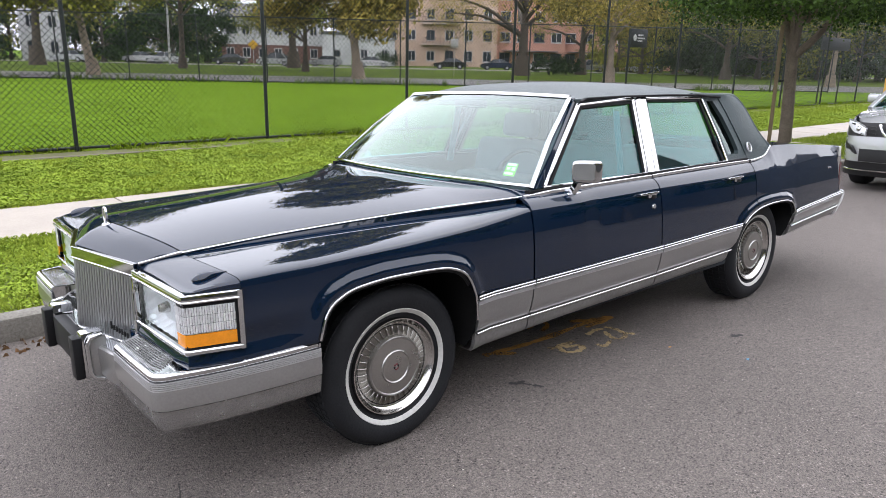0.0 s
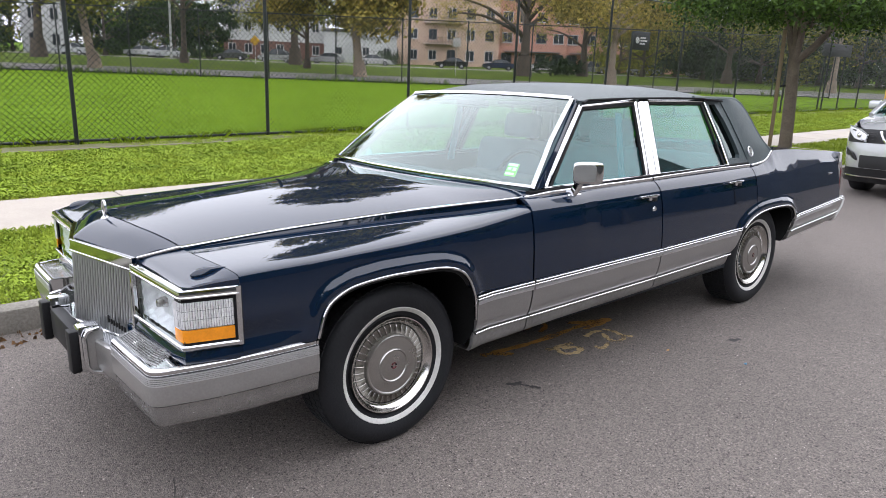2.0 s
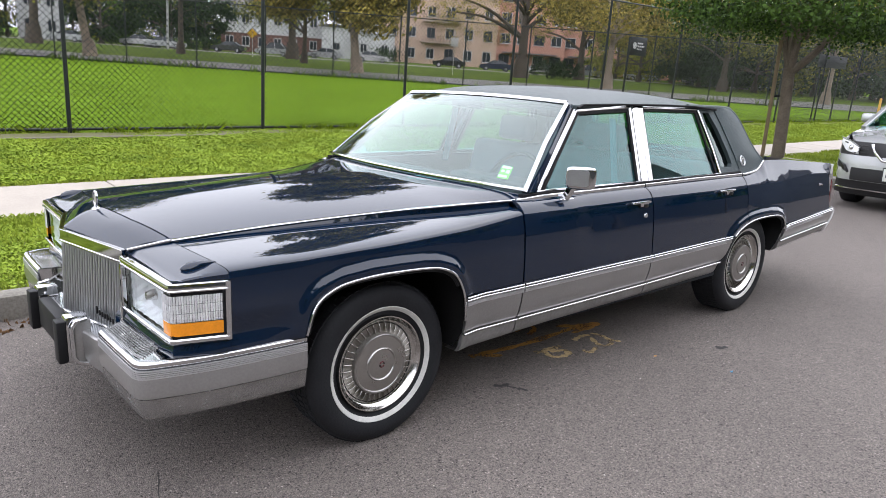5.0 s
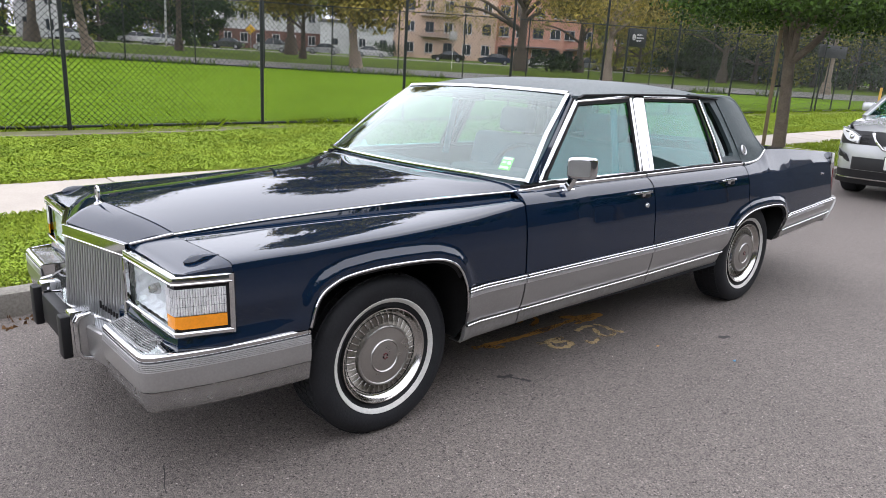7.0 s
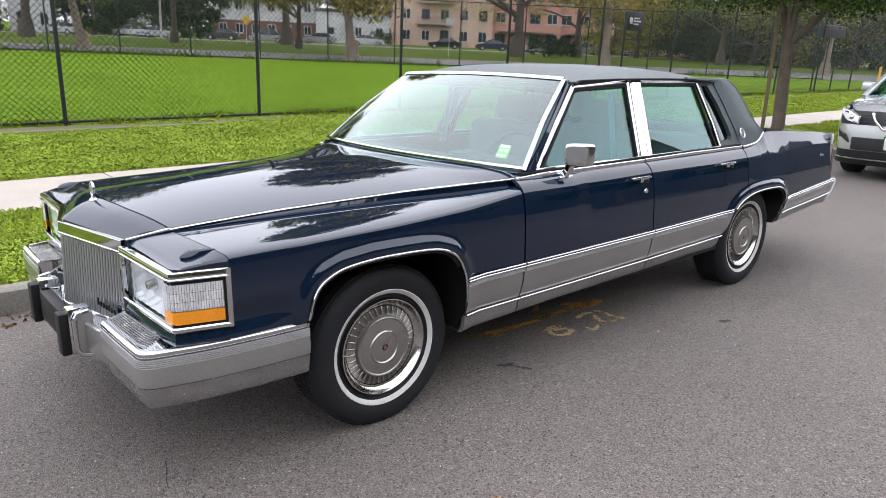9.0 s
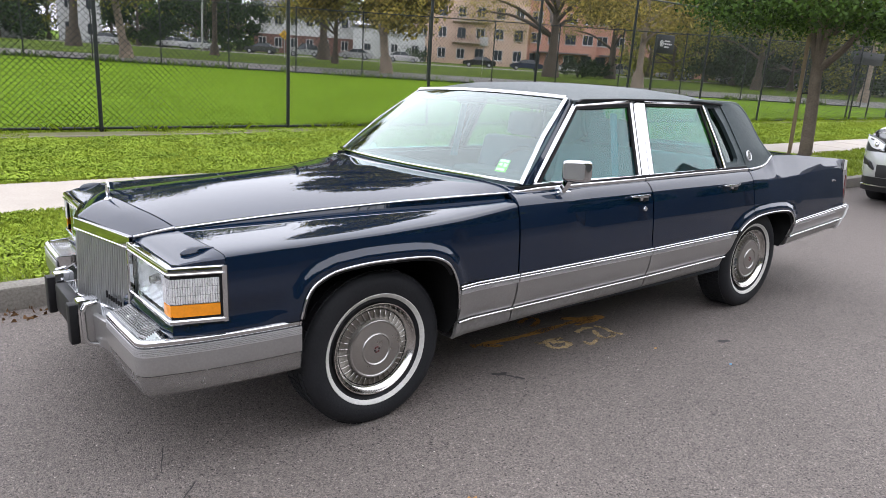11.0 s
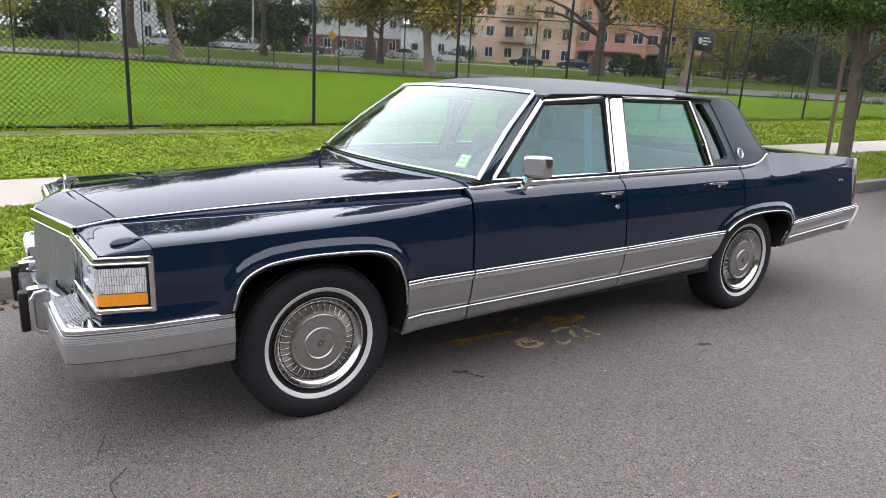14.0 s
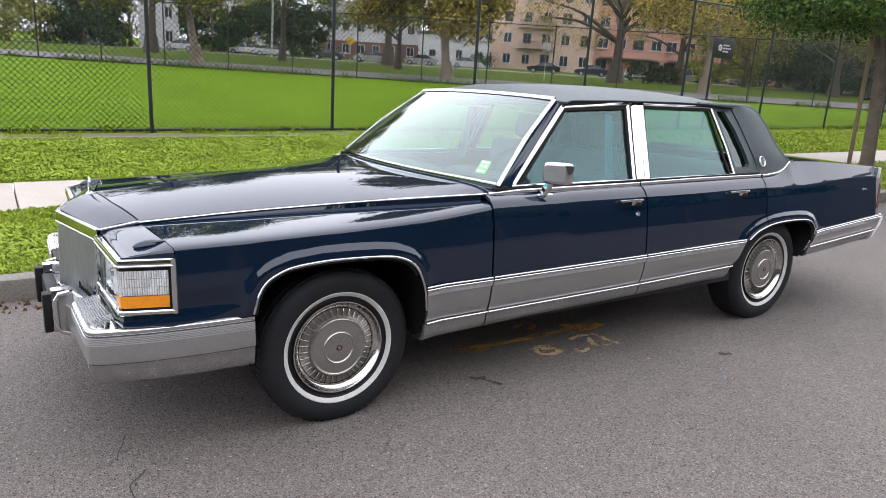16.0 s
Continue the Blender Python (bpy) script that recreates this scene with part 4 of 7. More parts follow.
# ---- lamps ----
for s in (-1, 1):
    F0, F1 = Vector((-0.862, s * 0.440, 0)), Vector((-0.848, s * 0.868, 0))
    S0, S1 = Vector((-0.836, s * 0.886, 0)), Vector((-0.672, s * 0.932, 0))
    plan = [F0, F1, (F1 + S0) / 2 + Vector((-0.003, s * 0.003, 0)), S0, S1]
    z0, z1 = 0.628, 0.826
    up = lambda p, z: Vector((p.x, p.y, z))
    inw = [Vector((0.05, 0, 0)), Vector((0.05, -s * 0.02, 0)), Vector((0.04, -s * 0.03, 0)), Vector((0.02, -s * 0.045, 0)), Vector((0, -s * 0.05, 0))]
    bm = loft([[up(p + i, z0 - 0.01) for p, i in zip(plan, inw)], [up(p + i, z1) for p, i in zip(plan, inw)]])
    lamp = part("headlamp", bm, "reflector", car, "chrome-framed headlamp with wraparound turn lens")
    part("lamp_frame_top", sweep([up(p, z1 - 0.013) for p in plan], [(-0.012, -0.016), (0.010, -0.016), (0.0115, -0.012), (0.008, -0.008), (0.008, 0.007), (0.004, 0.014), (-0.012, 0.016)] if s < 0 else [(0.012, -0.016), (-0.010, -0.016), (-0.0115, -0.012), (-0.008, -0.008), (-0.008, 0.007), (-0.004, 0.014), (0.012, 0.016)]), "chrome", lamp)
    part("lamp_frame_bottom", sweep([up(p, z0 - 0.004) for p in plan], rect(0.022, 0.020, 0.005)), "chrome", lamp)
    part("lamp_frame_side", sweep([up(S1, z1), up(S1, z0 - 0.012)], rect(0.020, 0.018, 0.004), up=(0, 1, 0)), "chrome", lamp)
    part("lamp_gasket", sweep([up(S1 + Vector((-0.014, -s * 0.004, 0)), z1 - 0.03), up(S1 + Vector((-0.014, -s * 0.004, 0)), z0 + 0.008)], rect(0.008, 0.016), up=(0, 1, 0)), "gasket", lamp)
    part("lamp_gasket", sweep([up(p + Vector((0.002, -s * 0.002, 0)), z1 - 0.036) for p in plan[2:]], rect(0.01, 0.014)), "gasket", lamp)
    part("lamp_gasket", sweep([up(p + Vector((0.002, -s * 0.002, 0)), z0 + 0.012) for p in plan[2:]], rect(0.01, 0.014)), "gasket", lamp)
    part("lamp_divider", sweep([up(F0, z1 - 0.02), up(F0, z0)], rect(0.02, 0.02, 0.004), up=(0, 1, 0)), "chrome", lamp)
    # clear front lens
    a, b = F0.lerp(F1, 0.05), F0.lerp(F1, 0.86)
    rows = []
    for u in steps(0, 1, 12):
        p = a.lerp(b, u) + Vector((0.006 - 0.012 * math.sin(math.pi * u), 0, 0))
        rows.append([up(p, z) for z in steps(z0 + 0.008, z1 - 0.034, 4)])
    part("headlamp_lens", loft(rows), "lens", lamp)
    # faceted reflector behind it
    rows = []
    for i in range(13):
        u = i / 12
        p = a.lerp(b, u)
        rows.append([up(p + Vector((0.020 + 0.045 * math.sin(math.pi * u) * math.sin(math.pi * v) + 0.004 * ((i + k) % 2), 0, 0)), z0 + 0.004 + (z1 - z0 - 0.034) * v) for k, v in enumerate(steps(0, 1, 8))])
    part("headlamp_reflector", loft(rows), "reflector", lamp, smooth=False)
    c = a.lerp(b, 0.45) + Vector((0.045, 0, 0.715))
    part("bulb_shield", lathe([(0.0, -0.03), (0.014, -0.028), (0.020, -0.01), (0.022, 0.02)], 16, m=Matrix.Translation(c) @ pose(0, 0, 0, 0, 0, -90)), "satin", lamp)
    # wraparound lens: clear flutes over an amber band
    e = F0.lerp(F1, 0.89)
    wrap = [e, F1, plan[2], S0, S0.lerp(S1, 0.90)]
    off = [Vector((-0.002, 0, 0)), Vector((-0.002, s * 0.001, 0)), Vector((-0.001, s * 0.002, 0)), Vector((0, s * 0.002, 0)), Vector((0, s * 0.002, 0))]
    def along(u):
        d = [0.0]
        for i in range(len(wrap) - 1):
            d.append(d[-1] + (wrap[i + 1] - wrap[i]).length)
        q = u * d[-1]
        for i in range(len(wrap) - 1):
            if q <= d[i + 1] + 1e-9:
                f = (q - d[i]) / (d[i + 1] - d[i])
                return wrap[i].lerp(wrap[i + 1], f) + off[i].lerp(off[i + 1], f)
        return wrap[-1] + off[-1]
    nfl = 27
    # dark sheet behind the flutes, painted in as the shade of their grooves
    back = [[up(along(k / 16) + Vector((0.006, -s * 0.004, 0)), z) for z in (0.688, 0.786)] for k in range(17)]
    part("lens_back", loft(back), "rib_back", lamp)
    lens_bm = bmesh.new()
    for k in range(nfl):
        ends = [along((k + e) / nfl) for e in (0.06, 0.5, 0.94)]
        nrm = Vector((-0.6, s, 0)).normalized() if k > 3 else Vector((-1, s * 0.2, 0)).normalized()
        for j in range(3):
            za, zb = 0.6905 + j * 0.0313, 0.6905 + (j + 1) * 0.0313 - 0.0010
            loft([[up(p + nrm * (o + q), z) for z, q in ((za, 0.0), ((za + zb) / 2, 0.0012), (zb, 0.0))] for p, o in zip(ends, (0.0, 0.0026, 0.0))], bm=lens_bm)
    tagged(part("turn_lens", lens_bm, "flute", lamp, "clear fluted lens", smooth=False), kind="stuff")
    rows = [[up(along(k / 12) + Vector((-0.001, s * 0.002, 0)), z) for z in (0.643, 0.648, 0.664, 0.684, 0.688)] for k in range(13)]
    part("amber_lens", loft(rows), "amber", lamp, "amber turn lens")

# ---- front bumper: swept in bands from the wheel round to the middle ----
half = [(-0.385, 0.950), (-0.55, 0.944), (-0.75, 0.925), (-0.90, 0.893), (-0.942, 0.878), (-0.960, 0.853), (-0.964, 0.80), (-0.968, 0.64), (-0.970, 0.49)]
bumper = None
def band(sec, pts, s, z=0.0):
    return sweep([Vector((x, s * y, 0)) for x, y in pts], [(s * a, b + z) for a, b in sec], caps=True)


for s in (-1, 1):
    pts = [tuple(p)[:2] for p in curve_pts([(x, y, 0) for x, y in half], 4)]
    face = part("bumper_face", band([(0.006, 0.512), (0.0075, 0.47), (0.004, 0.442), (-0.03, 0.442), (-0.03, 0.512)], pts, s), "silver", car, "silver painted bumper face with chrome bands")
    part("bumper_top_band", band([(-0.012, 0.572), (-0.004, 0.570), (0.003, 0.564), (0.004, 0.556), (0.002, 0.550), (-0.03, 0.550), (-0.03, 0.566)], pts, s), "chrome", face, "chrome")
    part("bumper_rib_band", band([(0.001, 0.550), (0.003, 0.546), (0.004, 0.512), (-0.03, 0.512), (-0.03, 0.550)], pts, s), "rib_back", face)
    for k in range(5):
        part("fine_rib", band([(0.0075, 0.5442 - k * 0.0066), (0.0075, 0.5396 - k * 0.0066), (0.0, 0.5396 - k * 0.0066), (0.0, 0.5442 - k * 0.0066)], pts, s), "rib", face)
    part("bumper_lower_band", band([(0.001, 0.439), (-0.001, 0.436), (-0.005, 0.405), (-0.014, 0.366), (-0.024, 0.356), (-0.05, 0.352), (-0.07, 0.356), (-0.07, 0.439)], pts, s), "dull", face, "lower metal band, greyed and speckled as if mirroring the road")
    # flat top of the bumper, ribbed
    top = [(-0.80, 0.900), (-0.89, 0.877), (-0.940, 0.850), (-0.952, 0.80), (-0.958, 0.64), (-0.960, 0.49)]
    ins = [(-0.78, 0.84), (-0.80, 0.80), (-0.83, 0.76), (-0.845, 0.70), (-0.855, 0.58), (-0.860, 0.45)]
    rows = [[Vector((a, s * b, 0.570)), Vector(((a + c) / 2, s * (b + d) / 2, 0.574)), Vector((c, s * d, 0.580))] for (a, b), (c, d) in zip(top, ins)]
    part("bumper_top", panel(rows, 0.02, (0, 0, -1)), "chrome", face)
    for k in range(9):
        v = 0.12 + 0.085 * k
        pth = [Vector((a, s * b, 0.573)).lerp(Vector((c, s * d, 0.581)), v) for (a, b), (c, d) in zip(top[2:], ins[2:])]
        part("top_rib", sweep(pth, rect(0.004, 0.004)), "dull", face)
    # end of the corner piece where the bumper steps down to the middle
    part("bumper_step", slab([Vector((-0.970, s * 0.487, 0.568)), Vector((-0.86, s * 0.44, 0.575)), Vector((-0.86, s * 0.44, 0.40)), Vector((-0.935, s * 0.487, 0.365))], (0, s * 0.012, 0)), "chrome", face)
    # middle section
    mid = [(-0.942, 0.48), (-0.962, 0.40), (-0.985, 0.25), (-0.992, 0.0)]
    part("bumper_middle", band([(0.0, 0.512), (0.006, 0.506), (0.006, 0.490), (0.004, 0.40), (-0.02, 0.360), (-0.06, 0.355), (-0.06, 0.508)], mid, s), "silver", car, "silver bumper middle")
    rows = [[Vector((x + 0.004, s * y, 0.511)), Vector((x + 0.05, s * y, 0.512)), Vector((x + 0.085, s * y, 0.514))] for x, y in mid]
    part("bumper_middle_top", panel(rows, 0.02, (0, 0, -1)), "chrome", car)
    # guards
    g = part("bumper_guard", box((-1.034, s * 0.198, 0.372), (-0.950, s * 0.272, 0.566), 0.014), "chrome", car, "chrome guard with black rubber face")
    part("guard_pad", box((-1.064, s * 0.203, 0.376), (-1.030, s * 0.266, 0.548), 0.007), "trim_black", g, "black rubber")
    part("guard_flange", sweep([Vector((-0.965, s * 0.306, 0.560)), Vector((-1.006, s * 0.302, 0.552)), Vector((-1.020, s * 0.300, 0.530)), Vector((-1.018, s * 0.300, 0.41)), Vector((-1.004, s * 0.302, 0.386)), Vector((-0.97, s * 0.306, 0.376))], rect(0.016, 0.018, 0.004), up=(0, 1, 0)), "chrome", g)
    part("guard_cheek", box((-1.010, s * 0.268, 0.385), (-0.950, s * 0.300, 0.552), 0.005), "silver", g)
part("plate_holder", box((-1.040, -0.165, 0.405), (-0.990, 0.165, 0.530), 0.008), "trim_black", car, "empty black plate holder")

# body-coloured apron between bumper and lamps
for s in (-1, 1):
    pl = [(-0.655, 0.918), (-0.72, 0.905), (-0.80, 0.888), (-0.838, 0.866), (-0.850, 0.80), (-0.858, 0.43), (-0.87, 0.38)]
    rows = []
    for k, (x, y) in enumerate(pl):
        ox = Vector((0, 1, 0)) if k < 2 else (Vector((-0.5, 0.8, 0)) if k < 4 else Vector((-1, 0.1, 0)))
        ox.y *= s
        ox *= 0.8 if k < 3 else 1.0
        if k < 2:       # meets the flank
            rows.append([Vector((x - 0.008, s * (side_y(x, z) - 0.002), z)) for z in (0.630, 0.616, 0.602, 0.590, 0.580, 0.570)])
            continue
        rows.append([Vector((x, s * y, z)) + ox * o for z, o in ((0.630, -0.008), (0.616, -0.004), (0.602, 0.001), (0.588, 0.007), (0.576, 0.012), (0.556, 0.012))])
    part("front_apron", panel(rows, 0.015, (0, 0, -1)), "paint", car)
# under-body, closing the car below and behind the lamps
part("underbody", box((-0.42, -0.70, 0.27), (3.3, 0.70, 0.38), 0.03), "wheel_well", car)
part("engine_bay", box((-0.80, -0.46, 0.34), (0.70, 0.46, 0.80), 0.02), "wheel_well", car)
part("radiator_wall", box((-0.765, -0.84, 0.42), (-0.72, 0.84, 0.80), 0.01), "wheel_well", car)
part("firewall", box((0.66, -0.86, 0.34), (0.74, 0.86, 0.93), 0.01), "wheel_well", car)
part("floor_pan", box((0.72, -0.86, 0.30), (3.0, 0.86, 0.36), 0.01), "dash", car)
part("trunk_floor", box((3.0, -0.80, 0.46), (4.28, 0.80, 0.90), 0.02), "wheel_well", car)

# ---- greenhouse ----
def glass_y(z):
    return 0.855 - 0.4125 * (z - 1.0)


def on_side(s, pts, out=0.0):
    return [Vector((x, s * (glass_y(z) + out), z)) for x, z in pts]


def ws_base(t):
    return Vector((0.822 - 0.125 * (1 - t * t), 0.858 * t, 1.008 + 0.008 * (1 - t * t)))


def ws_top(t):
    return Vector((1.310 - 0.050 * (1 - t * t), 0.662 * t, 1.420 + 0.016 * (1 - t * t)))


ts = [v / 12 for v in range(-12, 13)]
rows = []
for t in ts:
    a, b = ws_base(t), ws_top(t)
    r = []
    for v in steps(0.02, 0.97, 11):
        p = a.lerp(b, v)
        n = Vector((-0.65, 0, 0.76))
        r.append(p + n * (0.018 + 0.020 * (1 - t ** 4)) * math.sin(math.pi * v) ** 0.7)
    rows.append(r)
ws = part("windscreen", loft([r[:10] for r in rows]), "windscreen_glass", car, "green-tinted windscreen")
shade = part("shade_band", loft([r[9:] for r in rows]), "shade_glass", ws, "grey-violet tinted band along the top")
ws.visible_shadow = shade.visible_shadow = False
part("windscreen_trim", sweep([ws_base(t) + Vector((-0.008, 0, 0.012)) for t in ts], rect(0.017, 0.014, 0.004), up=(-0.65, 0, 0.76)), "chrome", car)
part("windscreen_trim", sweep([ws_top(t) + Vector((0.0, 0, 0.004)) for t in ts], rect(0.028, 0.014, 0.004), up=(-0.5, 0, 0.8)), "chrome", car)
part("cowl", panel([[ws_base(t) + Vector((-0.050, 0, -0.050)), ws_base(t) + Vector((-0.022, 0, -0.026)), ws_base(t) + Vector((0.0, 0, -0.012)), ws_base(t) + Vector((0.05, 0, -0.03))] for t in ts], 0.02, (0, 0, -1)), "paint", car)
for s in (-1, 1):
    a, b = ws_base(s), ws_top(s)
    part("windscreen_trim", sweep([a + Vector((0.0, 0, 0.0)), a.lerp(b, 0.5) + Vector((-0.012, 0, 0.013)), b], rect(0.024, 0.014, 0.004), up=(-0.6, s * 0.3, 0.7)), "chrome", car)
    # painted pillar between windscreen and door glass
    p1, p2 = Vector((0.925, s * 0.852, 1.004)), Vector((1.372, s * 0.676, 1.404))
    rows = []
    for v in steps(0, 1, 6):
        f, g = a.lerp(b, v), p1.lerp(p2, v)
        rows.append([f + Vector((0.006, 0, -0.012)), f.lerp(g, 0.3) + Vector((-0.002, s * 0.014, 0.004)), f.lerp(g, 0.7) + Vector((0, s * 0.012, 0.002)), g + Vector((0, -s * 0.004, 0))])
    part("windscreen_pillar", panel(rows, 0.03, (0.5, -s * 0.8, 0)), "paint", car)
    part("pillar_seal", sweep([p1 + Vector((-0.03, s * 0.006, 0)), p2 + Vector((-0.03, s * 0.006, 0.004))], rect(0.012, 0.012)), "gasket", car)
    # front quarter of the sill, dark infill below the chrome
    part("door_sill", sweep([Vector((0.80, s * 0.856, 0.990)), Vector((1.8, s * 0.858, 0.994)), Vector((2.88, s * 0.858, 0.994))], rect(0.03, 0.02, 0.004)), "gasket", car)

    # front door window
    fo = [(0.917, 1.012), (1.334, 1.383), (1.830, 1.408), (1.760, 1.003)]
    fg = [(0.950, 1.000), (1.352, 1.370), (1.806, 1.385), (1.745, 1.000)]
    g = part("door_glass", slab(on_side(s, fg, -0.008), (0, -s * 0.004, 0)), "glass", car, "green-tinted side glass")
    g.visible_shadow = False
    w = part("window_frame", sweep(on_side(s, [fo[0], fo[1]], 0.004), rect(0.026, 0.014, 0.004), up=(0, s, 0.4)), "chrome", car, "chrome window frame")
    part("frame_top", sweep(on_side(s, [fo[1], fo[2]], 0.004), rect(0.016, 0.014, 0.004), up=(0, s, 0.4)), "chrome", w)
    part("frame_rear", sweep(on_side(s, [fo[2], fo[3]], 0.004), rect(0.022, 0.014, 0.004), up=(0, s, 0.4)), "chrome", w)
    part("frame_sill", sweep(on_side(s, [(0.905, 1.006), (1.77, 1.000)], 0.006), rect(0.012, 0.012, 0.003), up=(0, s, 0.4)), "chrome", w)
    part("frame_seal", sweep(on_side(s, [fg[0], fg[1], fg[2], fg[3]], -0.002), rect(0.016, 0.012), up=(0, s, 0.4)), "gasket", w)
    # broad bright centre pillar on the rear door
    rows = []
    for v in steps(0, 1, 6):
        a2, b2 = Vector((1.862, 0, 1.414)).lerp(Vector((1.786, 0, 0.996)), v), Vector((1.962, 0, 1.414)).lerp(Vector((1.893, 0, 0.996)), v)
        rows.append([Vector((p.x, s * (glass_y(p.z) + o), p.z)) for p, o in ((a2, 0.0), (a2.lerp(b2, 0.12), 0.010), (a2.lerp(b2, 0.42), 0.012), (a2.lerp(b2, 0.50), 0.006), (a2.lerp(b2, 0.58), 0.012), (a2.lerp(b2, 0.9), 0.010), (b2, 0.0))])
    part("centre_pillar", panel(rows, 0.02, (0, -s, 0)), "chrome", car, "bright metal centre pillar")
    # thin black line painted in for the dark streak reflected in the pillar
    for dx in (0.055,):
        part("pillar_groove", sweep(on_side(s, [(1.862 + dx, 1.410), (1.788 + dx, 0.998)], 0.007), rect(0.002, 0.004), up=(0, s, 0.4)), "gasket", car)
    part("pillar_gap", sweep(on_side(s, [(1.846, 1.410), (1.776, 0.996)], -0.004), rect(0.022, 0.01), up=(0, s, 0.4)), "gasket", car)
    # rear door window
    rg = [(1.955, 1.392), (2.520, 1.384), (2.600, 1.000), (1.885, 1.000)]
    g = part("door_glass", slab(on_side(s, rg, -0.008), (0, -s * 0.004, 0)), "glass", car, "green-tinted side glass")
    g.visible_shadow = False
    w = part("window_frame", sweep(on_side(s, [(1.960, 1.404), (2.545, 1.398)], 0.004), rect(0.014, 0.014, 0.004), up=(0, s, 0.4)), "chrome", car, "chrome window frame")
    part("frame_rear", sweep(on_side(s, [(2.545, 1.400), (2.612, 1.15), (2.632, 0.998)], 0.004), rect(0.022, 0.014, 0.004), up=(0, s, 0.4)), "chrome", w)
    part("frame_sill", sweep(on_side(s, [(1.89, 1.000), (2.63, 1.000)], 0.006), rect(0.012, 0.012, 0.003), up=(0, s, 0.4)), "chrome", w)
    part("frame_seal", sweep(on_side(s, [rg[3], rg[0], rg[1], rg[2]], -0.002), rect(0.016, 0.012), up=(0, s, 0.4)), "gasket", w)
    # small fixed pane in its padded surround
    og = [(2.598, 1.378), (2.672, 1.376), (2.738, 1.27), (2.795, 1.12), (2.808, 1.055), (2.790, 1.034), (2.668, 1.034), (2.655, 1.10), (2.62, 1.26)]
    g = part("opera_glass", slab(on_side(s, og, -0.022), (0, -s * 0.004, 0)), "opera_glass", car, "narrow dark quarter glass")
    ou = [(2.560, 1.402), (2.745, 1.392), (2.800, 1.28), (2.865, 1.10), (2.893, 0.996), (2.640, 0.998), (2.625, 1.12), (2.595, 1.27)]
    bm = bmesh.new()
    outer = on_side(s, [ou[0], ou[1], ou[2], ou[3], (2.882, 1.03), ou[4], ou[5], ou[6], ou[7]], 0.004)
    inner = on_side(s, [og[0], og[1], og[2], og[3], og[4], og[5], og[6], og[7], og[8]], 0.006)
    deep = on_side(s, [og[0], og[1], og[2], og[3], og[4], og[5], og[6], og[7], og[8]], -0.024)
    loft([outer, inner, deep], close_v=True, bm=bm)
    bmesh.ops.recalc_face_normals(bm, faces=bm.faces[:])
    part("opera_surround", bm, "vinyl", car, "dark vinyl surround")

# ---- vinyl roof ----
RX = [1.262, 1.34, 1.5, 1.7, 1.9, 2.1, 2.3, 2.5, 2.65, 2.78, 2.88, 2.95, 3.0, 3.035, 3.06, 3.085, 3.105, 3.13, 3.16, 3.20, 3.235, 3.262]
RZ = [1.443, 1.462, 1.488, 1.497, 1.500, 1.498, 1.492, 1.482, 1.470, 1.455, 1.436, 1.414, 1.388, 1.358, 1.322, 1.280, 1.240, 1.196, 1.150, 1.108, 1.080, 1.062]


def roof_edge(i):
    """Half width and height of the roof's edge at station i."""
    x, zc = RX[i], RZ[i]
    z = min(zc - 0.010, tab(x, [1.26, 1.4, 2.2, 2.6, 2.8, 2.95], [1.424, 1.424, 1.424, 1.418, 1.406, 1.385]))
    return glass_y(z) + 0.012, z


tsr = [-1, -0.985, -0.95, -0.9, -0.8, -0.65, -0.45, -0.2, 0, 0.2, 0.45, 0.65, 0.8, 0.9, 0.95, 0.985, 1]
rows = []
for i, x in enumerate(RX[:13]):
    w, ze = roof_edge(i)
    xx = lambda t: x + (0.06 * t * t if i == 0 else (0.035 * t * t if i == 1 else 0))
    r = [Vector((xx(t), w * t, ze - 0.012 + (RZ[i] - ze + 0.012) * (1 - abs(t) ** 3.2))) for t in tsr]
    rows.append(r)
roof = part("roof", panel(rows, 0.03, (0, 0, -1)), "vinyl", car, "dark grained vinyl roof")
part("roof_lining", loft([[Vector((p.x, p.y * 0.96, p.z - 0.03)) for p in r] for r in rows[:12]]), "seat", car)
